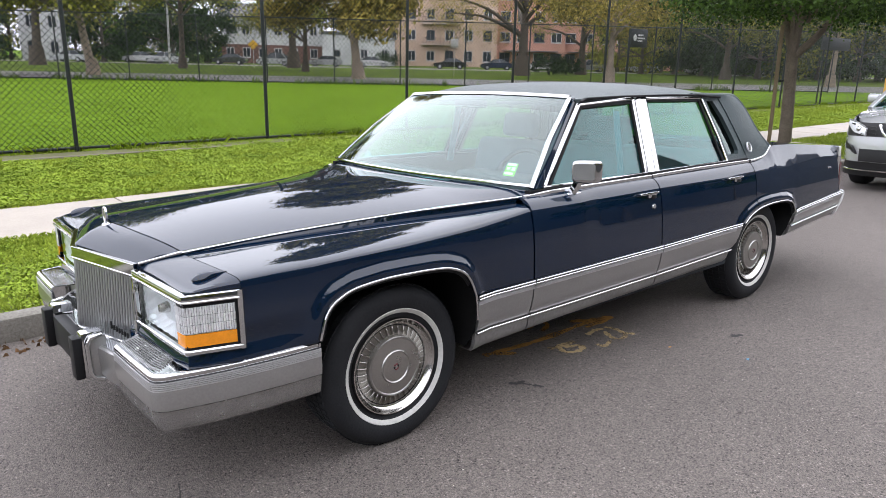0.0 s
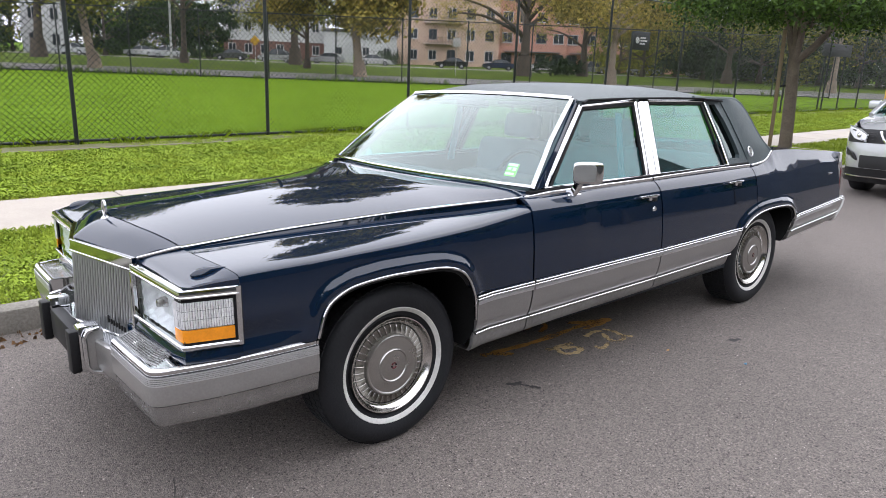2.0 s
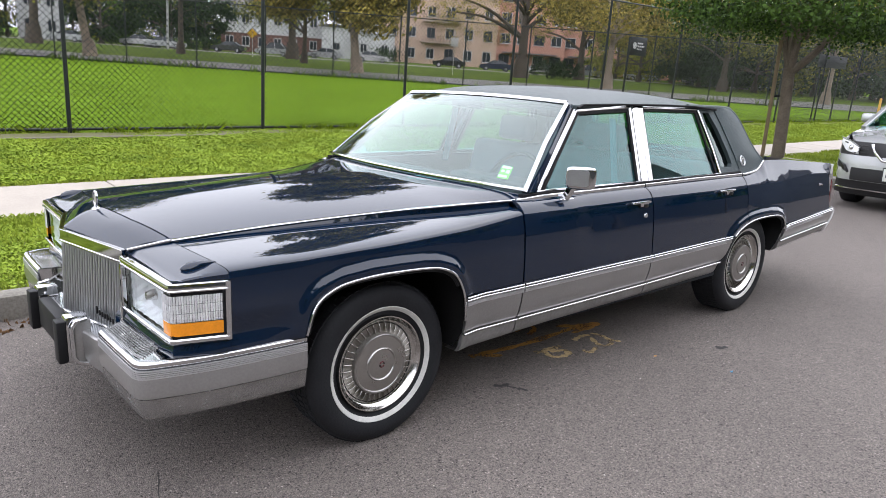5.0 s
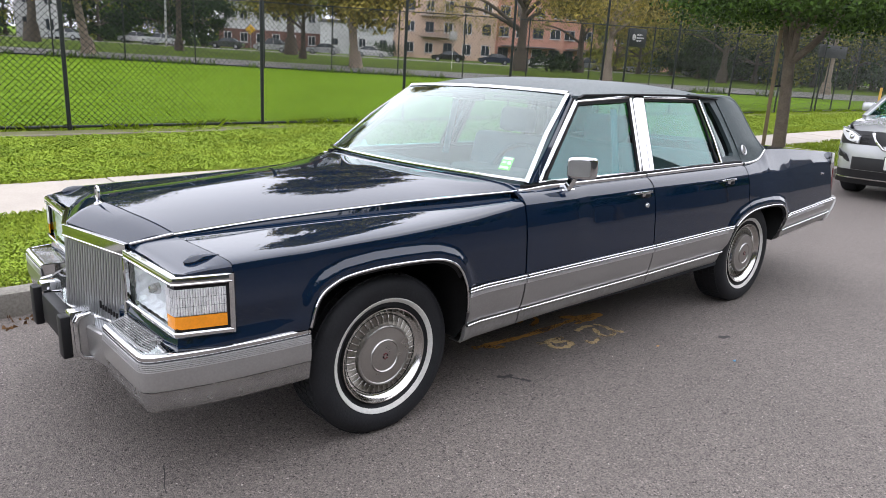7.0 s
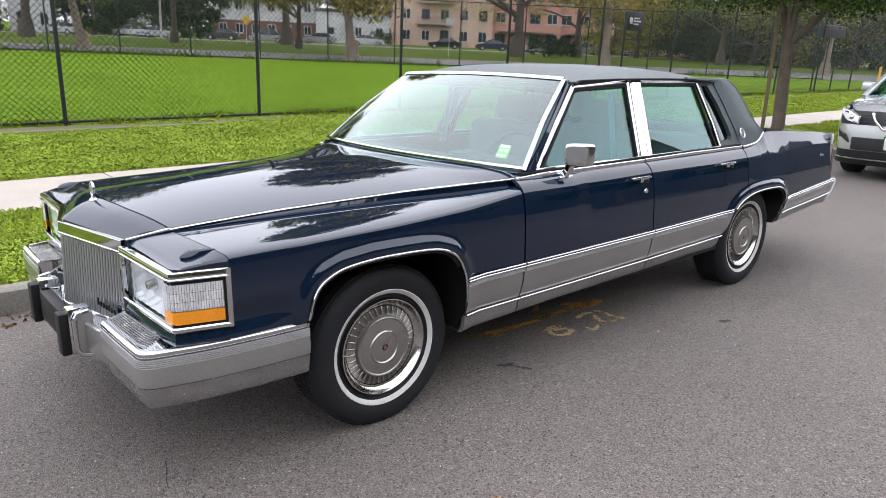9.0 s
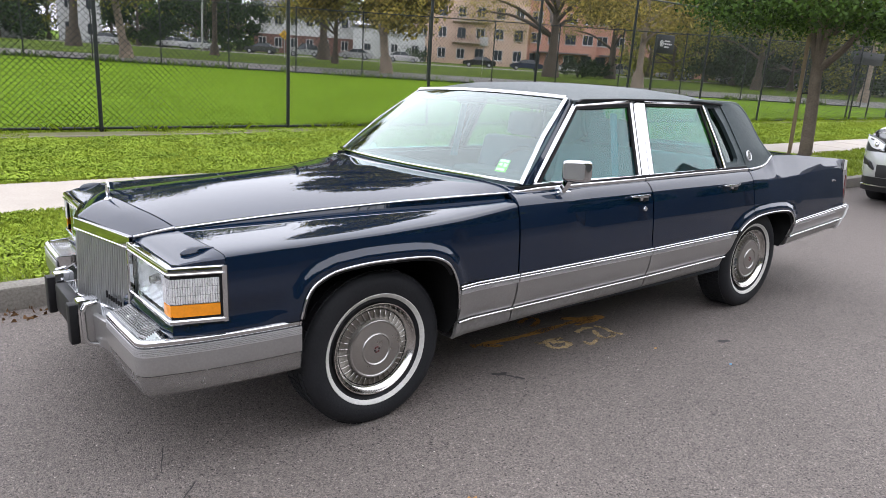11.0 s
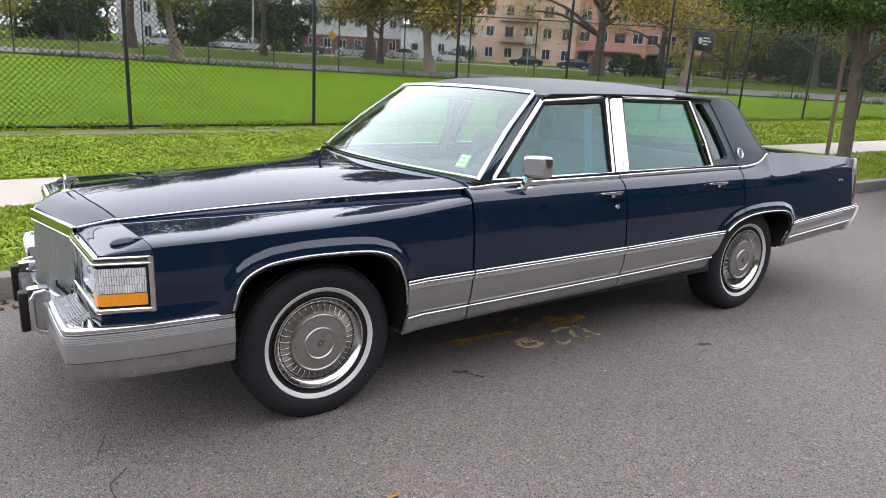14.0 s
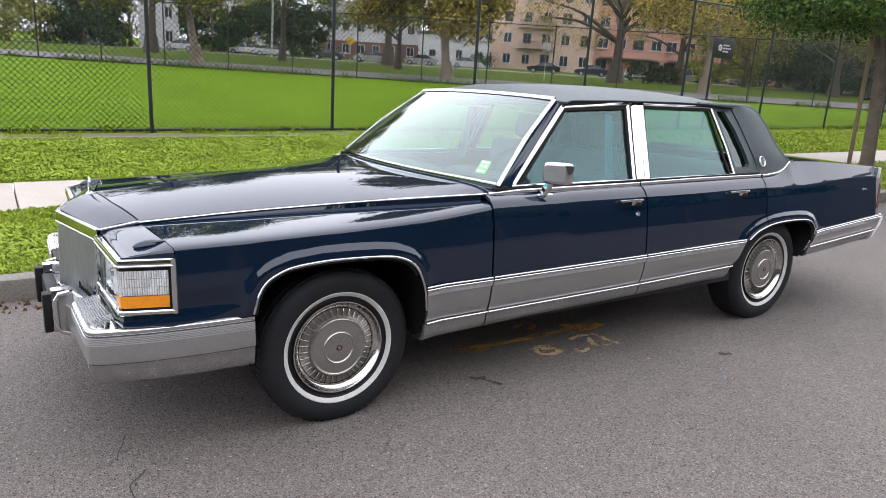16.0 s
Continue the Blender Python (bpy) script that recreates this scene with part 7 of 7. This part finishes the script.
# ---- beyond the field: second fence, path, far road, houses ----
M.update(
    path=mat("grey_park_path", (0.165, 0.158, 0.152), 0.9, 0, 0.15, 0.6, 12, spec=0.1),
    # grass green darkened in the colour for the shade under the trees
    far_grass=mat("rough_grass", (0.052, 0.094, 0.010), 0.95, 0, 0.35, 0.25, 6, spec=0.03, tint=(0.078, 0.108, 0.014)),
    grey_render=mat("dark_grey_backdrop", (0.065, 0.068, 0.068), 0.9, 0, 0.3, 0.4, 8),
    leaf_weed=mat("weed_leaves", (0.050, 0.095, 0.012), 0.8, 0, 0.4, 1.0, 8, island=0.7, spec=0.1, tint=(0.090, 0.140, 0.018)),
    white_siding=mat("white_siding", (0.50, 0.50, 0.495), 0.7, 0, 0.08, 0.7, 12),
    tan_brick=mat("tan_brick", (0.52, 0.37, 0.285), 0.9, 0, 0.14, 0.5, 10),
    red_brick=mat("pinkish_red_brick", (0.48, 0.25, 0.185), 0.9, 0, 0.14, 0.5, 10),
    dark_brick=mat("dark_red_brick", (0.16, 0.085, 0.07), 0.9, 0, 0.2, 0.5, 10),
    roofing=mat("grey_shingles", (0.13, 0.125, 0.125), 0.9, 0, 0.2, 0.8, 12),
    window_dark=mat("dark_window_pane", (0.030, 0.036, 0.045), 0.12, 0, 0.3, 0.5, 3),
    window_white=mat("white_window_frame", (0.46, 0.45, 0.44), 0.6, 0, 0.06),
    sign_black=mat("black_sign_board", (0.010, 0.014, 0.013), 0.5, 0, 0.15),
    sign_white=mat("white_sign_print", (0.62, 0.63, 0.62), 0.6, 0, 0.06),
    sign_yellow=mat("yellow_sign", (0.75, 0.42, 0.02), 0.5, 0, 0.06),
    post_ochre=mat("ochre_post", (0.46, 0.27, 0.05), 0.7, 0, 0.15),
    pole=mat("galvanised_pole", (0.36, 0.36, 0.35), 0.5, 0.6, 0.12),
    car_white=mat("white_car_paint", (0.46, 0.46, 0.45), 0.3, 0, 0.04, coat=1), car_grey=mat("grey_car_paint", (0.20, 0.21, 0.22), 0.3, 0.4, 0.06, coat=1),
    car_silver=mat("silver_car_paint", (0.34, 0.345, 0.35), 0.32, 0.5, 0.05, coat=1), car_blue=mat("blue_car_paint", (0.03, 0.04, 0.07), 0.3, 0.3, 0.06, coat=1),
    car_black=mat("black_car_paint", (0.012, 0.012, 0.014), 0.25, 0, 0.06, coat=1), car_glass=mat("dark_car_glass", (0.02, 0.025, 0.03), 0.06, 0, 0.1),
)
D0, D1 = Vector((7.35, 38.0, 0)), Vector((18.9, 30.0, 0))
U = (D1 - D0).normalized()
V = Vector((-U.y, U.x, 0))
if V.y < 0:
    V = -V


def diag(a, b, z):
    return D0 + U * a + V * b + Vector((0, 0, z))


def strip_diag(name, b0, b1, z, material, label):
    rows = [[diag(a, b, z) for b in (b0, (b0 + b1) / 2, b1)] for a in steps(-60, 90, 20)]
    bm = loft(rows)
    bmesh.ops.recalc_face_normals(bm, faces=bm.faces[:])
    bm.faces.ensure_lookup_table()
    if bm.faces[0].normal.z < 0:
        bmesh.ops.reverse_faces(bm, faces=bm.faces[:])
    return tagged(part(name, bm, material), label, kind="structure")


strip_diag("path", 0.7, 12.5, 0.190, "path", "grey asphalt park road beyond the field")
strip_diag("rough_grass", 12.5, 160, 0.186, "far_grass", "rough grass coloured darker for the shade of the park trees")
ff = empty("park_fence", None, "black chain-link fence along the park path", "fence")
for k in range(-6, 13):
    p = diag(3.5 * k, 0, 0.15)
    part("post", tube(p, p + Vector((0, 0, 3.4)), 0.035, 8), "fence", ff)
    if k < 12:
        q = diag(3.5 * (k + 1), 0, 0.15)
        for z in (0.08, 3.33):
            part("rail", tube(p + Vector((0, 0, z)), q + Vector((0, 0, z)), 0.024, 6), "fence", ff)
me = link_mesh(-21, 42, 0.05, 3.33, 0.10, 0.0026)
me.materials.append(M["wire"])
ob = new("chain_link", me)
ob.parent = ff
ob.matrix_basis = Matrix.Translation(diag(0, -0.03, 0.15)) @ Matrix.Rotation(math.atan2(U.y, U.x), 4, 'Z')

# weeds along the foot of that fence
rng2 = random.Random(77)
tuft = bmesh.new()
for k in range(2600):
    a, b = rng2.uniform(-22, 40), rng2.gauss(0.0, 0.16)
    if noise.noise((a * 0.5, 2.0, 1.0)) < -0.05:
        continue
    p, h, w = diag(a, b, 0.16), rng2.uniform(0.12, 0.42), rng2.uniform(0.02, 0.05)
    e = Vector((rng2.uniform(-1, 1), rng2.uniform(-1, 1), 0)).normalized()
    q = p + Vector((rng2.uniform(-0.5, 0.5) * h, rng2.uniform(-0.5, 0.5) * h, h))
    tuft.faces.new([tuft.verts.new(v) for v in (p - e * w, p + e * w, q)])
tagged(part("fence_tuft", tuft, "leaf_weed"), "dark green weeds along the park fence", "weeds", kind="stuff")

# the road that crosses behind the park, seen edge on
CA = 38.0
C0 = Vector((*polar(CA, 97), 0))
RU = Vector((math.cos(radians(CA)), -math.sin(radians(CA)), 0))
RV = Vector((math.sin(radians(CA)), math.cos(radians(CA)), 0))
def far(a, b, z=0.0):
    return C0 + RU * a + RV * b + Vector((0, 0, z))
bm = loft([[far(a, b, 0.192) for b in (-5, 0, 5)] for a in steps(-160, 160, 16)])
bmesh.ops.recalc_face_normals(bm, faces=bm.faces[:])
bm.faces.ensure_lookup_table()
if bm.faces[0].normal.z < 0:
    bmesh.ops.reverse_faces(bm, faces=bm.faces[:])
tagged(part("far_road", bm, "path"), "distant grey street behind the park", kind="structure")


def parked_car(a, b, paint, kind_name, label, flip=1, hscale=1.0, turn=0.0):
    m = Matrix.Translation(far(a, b, 0.19)) @ Matrix.Rotation(-radians(CA) + turn, 4, 'Z') @ Matrix.Diagonal((flip, 1, 1, 1))
    c = empty("parked_" + kind_name, m, label, "car", "cars on the far road")
    c.matrix_world = Matrix.Translation(far(a, b, 0.19)) @ Matrix.Rotation(-radians(CA) + turn + (math.pi if flip < 0 else 0), 4, 'Z')
    H = hscale
    low = [(-2.25, 0.45), (-2.3, 0.62), (-2.15, 0.80), (-1.2, 0.92 * min(H, 1.1)), (-0.95, 0.95), (1.5, 0.97), (2.15, 0.93), (2.28, 0.75), (2.25, 0.42), (2.1, 0.28), (-2.1, 0.28)]
    bm = slab([Vector((x, -0.88, z)) for x, z in low], (0, 1.76, 0))
    bmesh.ops.bevel(bm, geom=bm.edges[:], offset=0.05, segments=2, affect='EDGES')
    part("body", bm, paint, c)
    top = [(-1.05, 0.93), (-0.35, 1.40 * H), (0.2, 1.45 * H), (0.95, 1.42 * H), (1.75 if H < 1.1 else 2.1, 0.95)]
    bm = loft([[Vector((x, s * (0.80 - (z - 0.93) * 0.35), z)) for x, z in top] for s in (-1, 1)])
    for s in (-1, 1):
        bm.faces.new([bm.verts.new(Vector((x, s * (0.80 - (z - 0.93) * 0.35), z))) for x, z in top])
    bmesh.ops.recalc_face_normals(bm, faces=bm.faces[:])
    part("glasshouse", bm, "car_glass", c)
    bm = loft([[Vector((x, s * (0.81 - (z - 0.93) * 0.35), z + 0.012)) for x, z in top[1:4]] for s in (-1, 1)])
    part("roof", bm, paint, c)
    for s in (-1, 1):
        for x0, x1, x2 in ((-1.05, -0.35, 0.06), (0.30, 0.28, 0.06), (1.72, 0.95, 0.07)):
            part("pillar", sweep([Vector((x0, s * 0.805, 0.94)), Vector((x1, s * 0.645, 1.42 * H))], rect(x2, 0.03)), paint, c)
    for x in (-1.4, 1.35):
        for s in (-1, 1):
            w = part("wheel", lathe([(0.0, -0.09), (0.2, -0.1), (0.3, -0.10), (0.32, -0.06), (0.32, 0.08), (0.0, 0.08)], 20, m=Matrix.Translation((x, s * 0.82, 0.32)) @ Matrix.Diagonal((1, -s, 1, 1))), "rubber", c)
            part("rim", lathe([(0.0, -0.115), (0.12, -0.11), (0.2, -0.104)], 16, m=Matrix.Translation((x, s * 0.82, 0.32)) @ Matrix.Diagonal((1, -s, 1, 1))), "car_silver", w)


for a, b, col, kn, lab, fl, hs in (
        (-46, -2, "car_silver", "sedan", "silver sedan parked on the far street", 1, 1.0), (-39, 3, "car_white", "sedan", "white sedan parked on the far street", 1, 1.0), (-33.5, -2, "car_silver", "sedan", "silver sedan parked on the far street", -1, 1.0),
        (-27, 3, "car_black", "sedan", "black sedan parked on the far street", 1, 1.0), (-20, -2, "car_silver", "wagon", "silver station wagon on the far street", 1, 1.18), (-14, 3, "car_silver", "sedan", "silver sedan parked on the far street", 1, 1.0),
        (-7.5, 3, "car_white", "sedan", "white sedan parked on the far street", -1, 1.0), (3, 3, "car_black", "sedan", "black sedan parked on the far street", 1, 1.0), (9.5, 3, "car_blue", "sedan", "dark sedan parked on the far street", 1, 1.0),
        (16, 3, "car_white", "sedan", "white sedan parked on the far street", -1, 1.0), (22.5, 3, "car_grey", "wagon", "grey station wagon on the far street", 1, 1.18), (30, 3, "car_silver", "sedan", "silver sedan parked on the far street", 1, 1.0),
        (36.5, -2, "car_white", "sedan", "white sedan parked on the far street", -1, 1.0), (44, -2, "car_silver", "wagon", "silver station wagon on the far street", 1, 1.18), (52, 3, "car_white", "sedan", "white sedan parked on the far street", 1, 1.0)):
    parked_car(a, b, col, kn, lab, fl, hs)


def house(name, az, d, width, height, wall, label, storeys, cols, base=None, gable=False, depth=10, white_frames=False, flat=True, balcony=(), porch=False, win=(1.3, 1.5)):
    x, y = polar(az, d)
    h = empty(name, Matrix.Translation((x, y, 0.1)) @ Matrix.Rotation(-radians(az), 4, 'Z'), label, "house")
    part("wall", box((-width / 2, 0, 0), (width / 2, depth, height), 0.0), wall, h)
    if base:
        part("lower_wall", box((-width / 2 - 0.05, -0.06, 0), (width / 2 + 0.05, depth, base[1]), 0.0), base[0], h)
    if gable:
        bm = slab([Vector((-width / 2 - 0.3, -0.35, height)), Vector((0, -0.35, height + width * 0.32)), Vector((width / 2 + 0.3, -0.35, height))], (0, depth + 0.6, 0))
        part("roof", bm, "roofing", h)
        bm = slab([Vector((-width / 2 + 0.1, -0.40, height + 0.02)), Vector((0, -0.40, height + width * 0.29)), Vector((width / 2 - 0.1, -0.40, height + 0.02))], (0, 0.04, 0))
        part("gable_wall", bm, wall, h)
    elif flat:
        part("parapet", box((-width / 2 - 0.15, -0.2, height), (width / 2 + 0.15, depth, height + 0.5), 0.04), "roofing", h)
    else:
        bm = slab([Vector((-width / 2 - 0.4, -0.5, height)), Vector((-width / 2 - 0.4, depth * 0.5, height + 2.6)), Vector((-width / 2 - 0.4, depth + 0.5, height))], (width + 0.8, 0, 0))
        part("roof", bm, "roofing", h)
    sh = height / storeys
    for s in range(storeys):
        for c in range(cols):
            cx = -width / 2 + (c + 0.5) * width / cols
            z0 = s * sh + sh * 0.32
            ww, wh = win
            fr = "window_white" if white_frames or (s + c) % 3 else "roofing"
            wdw = part("window", box((cx - ww / 2 - 0.12, -0.09, z0 - 0.12), (cx + ww / 2 + 0.12, 0.02, z0 + wh + 0.12), 0.0), fr, h)
            part("pane", box((cx - ww / 2, -0.13, z0), (cx - 0.05, -0.085, z0 + wh), 0.0), "window_dark", wdw)
            part("pane", box((cx + 0.05, -0.13, z0), (cx + ww / 2, -0.085, z0 + wh), 0.0), "window_dark", wdw)
            part("sill", box((cx - ww / 2 - 0.2, -0.2, z0 - 0.2), (cx + ww / 2 + 0.2, 0.0, z0 - 0.12), 0.0), "window_white", wdw)
    for c, s in balcony:
        cx = -width / 2 + (c + 0.5) * width / cols
        z0 = s * sh + sh * 0.1
        bal = part("balcony", box((cx - 1.6, -1.3, z0 - 0.15), (cx + 1.6, 0.0, z0), 0.0), "concrete", h)
        for k in range(13):
            part("baluster", box((cx - 1.55 + k * 0.255, -1.28, z0), (cx - 1.50 + k * 0.255, -1.24, z0 + 1.0), 0.0), "sign_black", bal)
        part("handrail", box((cx - 1.6, -1.3, z0 + 1.0), (cx + 1.6, -1.22, z0 + 1.07), 0.0), "sign_black", bal)
    if porch:
        part("porch_roof", box((-width * 0.4, -2.2, 2.9), (width * 0.4, 0, 3.1), 0.0), "roofing", h)
    return h


house("white_house", 9.6, 118, 5.5, 10.5, "white_siding", "narrow white three-storey house with dark windows", 3, 2, win=(0.9, 1.5))
house("row_house", 24.2, 122, 10, 7.0, "white_siding", "white-sided house over a dark brick ground floor", 2, 4, base=("dark_brick", 3.0), flat=False, white_frames=True, win=(1.0, 1.3))
house("row_house", 28.0, 124, 6.5, 7.2, "white_siding", "white-sided house over a dark brick ground floor", 2, 2, base=("dark_brick", 3.0), flat=False, white_frames=True, win=(1.0, 1.3))
house("garage", 30.6, 118, 4.6, 4.8, "white_siding", "plain white garage building", 1, 1, win=(0.8, 0.8))
house("gabled_house", 33.6, 116, 6.5, 4.2, "white_siding", "small white house with a front gable", 1, 2, gable=True, white_frames=True, win=(0.9, 1.2))
house("white_house", 33.4, 130, 7, 10, "white_siding", "white house with plain siding", 3, 4, white_frames=True, win=(0.9, 1.4))
house("apartment_house", 36.6, 128, 10, 14, "tan_brick", "tan brick apartment house with windows and balconies", 4, 3, balcony=((2, 1), (2, 2)), win=(1.2, 1.5))
house("apartment_house", 41.2, 128, 10, 14, "tan_brick", "tan brick apartment house with windows and balconies", 4, 3, balcony=((0, 1), (0, 2)), win=(1.3, 1.6))
house("apartment_house", 46.2, 130, 12, 14, "red_brick", "pinkish red brick apartment house with windows", 4, 4, porch=True, win=(1.6, 1.5))
house("apartment_house", 51.4, 132, 12, 14, "red_brick", "pinkish red brick apartment house with windows", 4, 4, porch=True, win=(1.6, 1.5))
house("white_house", 5.2, 120, 7, 6, "white_siding", "low white house with dark windows", 2, 3, win=(0.9, 1.3))
house("apartment_house", 57.0, 136, 14, 13, "red_brick", "pinkish red brick apartment house with windows", 4, 4, win=(1.6, 1.5))

# lamp post, warning sign, notice boards
x, y = polar(17.9, 92)
lp = empty("street_lamp", Matrix.Translation((x, y, 0.18)), "tall grey street lamp post on the grass", "street lamp")
part("pole", tube((0, 0, -0.05), (0.25, 0, 9.5), 0.13, 10), "pole", lp)
part("arm", tube((0.25, 0, 9.4), (1.8, 0, 9.9), 0.05, 8), "pole", lp)
part("lamp_head", box((1.6, -0.15, 9.82), (2.3, 0.15, 9.98), 0.05), "pole", lp)
x, y = polar(24.1, 80)
ws2 = empty("warning_sign", Matrix.Translation((x, y, 0.18)) @ Matrix.Rotation(-radians(24), 4, 'Z'), "yellow diamond warning sign on a post", "road sign")
part("pole", tube((0, 0, -0.05), (0, 0, 2.7), 0.035, 8), "pole", ws2)
part("diamond", box((-0.38, -0.03, -0.38), (0.38, -0.01, 0.38), 0.01, m=pose(0, 0, 2.4, 0, 45, 0)), "sign_yellow", ws2)
x, y = polar(40.1, 60)
ps = empty("parking_sign", Matrix.Translation((x, y, 0.18)) @ Matrix.Rotation(-radians(40), 4, 'Z'), "white parking sign on a thin post", "road sign")
part("pole", tube((0, 0, -0.05), (0, 0, 3.6), 0.03, 8), "pole", ps)
part("plate", box((-0.32, -0.03, 2.3), (0.32, -0.01, 3.0), 0.01), "window_white", ps)
nb = empty("notice_board", Matrix.Translation((14.95, FY + 0.10, 0.16)), "black park notice board with white print", "sign")
part("board", box((-0.37, -0.02, 1.845), (0.37, 0.02, 2.315), 0.01), "sign_black", nb)
part("post", tube((-0.34, 0.05, -0.1), (-0.34, 0.05, 2.3), 0.03, 8), "fence", nb)
part("roundel", lathe([(0.0, -0.004), (0.075, -0.004), (0.085, 0.0)], 20, m=Matrix.Translation((-0.19, -0.022, 2.09))), "sign_white", nb)
for k, (w, z) in enumerate(((0.24, 2.155), (0.32, 2.08), (0.22, 2.005))):
    part("print_line", box((-0.08, -0.026, z - 0.02), (-0.08 + w, -0.020, z + 0.02), 0.0), "sign_white", nb)
db = empty("dark_board", Matrix.Translation((27.6, FY + 0.08, 0.16)), "plain dark board fixed to the fence", "sign")
part("board", box((-1.3, -0.02, 2.05), (1.3, 0.02, 2.50), 0.01), "sign_black", db)
part("bracket", tube((-0.9, 0.03, -0.1), (-0.9, 0.03, 2.3), 0.03, 8), "fence", db)
part("bracket", tube((0.9, 0.03, -0.1), (0.9, 0.03, 2.3), 0.03, 8), "fence", db)
yp = empty("yellow_post", Matrix.Translation((23.3, 5.1, 0.1)), "short yellow marker post by the pavement", "post")
part("post", box((-0.032, -0.032, -0.05), (0.032, 0.032, 1.2), 0.01), "post_ochre", yp)
# unseen gabled houses and a plain closing wall, added behind the camera to shape reflections
for x, w, h in ((17.5, 10.0, 8.6), (29.0, 9.0, 9.4), (39.5, 10.0, 8.6), (51.0, 11.0, 9.2)):
    oh = empty("reflection_house", Matrix.Translation((x, -15.2, 0.0)), "unseen dark gabled house added across the street for its reflection", "house", "opposite houses")
    part("wall", box((-w / 2, -10.0, -0.1), (w / 2, 0.0, h), 0.02), "grey_render", oh)
    part("roof", slab([Vector((-w / 2 - 0.3, 0.4, h)), Vector((0, 0.4, h + 2.4)), Vector((w / 2 + 0.3, 0.4, h))], (0, -10.8, 0)), "roofing", oh)
    part("chimney", box((w * 0.2, -5.0, h), (w * 0.2 + 0.8, -4.2, h + 2.8), 0.02), "dark_brick", oh)
tagged(part("wall_south", box((-70, -14.6, -0.1), (90, -14.0, 8.0), 0.0), "grey_render"), "unseen plain dark wall added across the street to darken reflections", kind="structure")
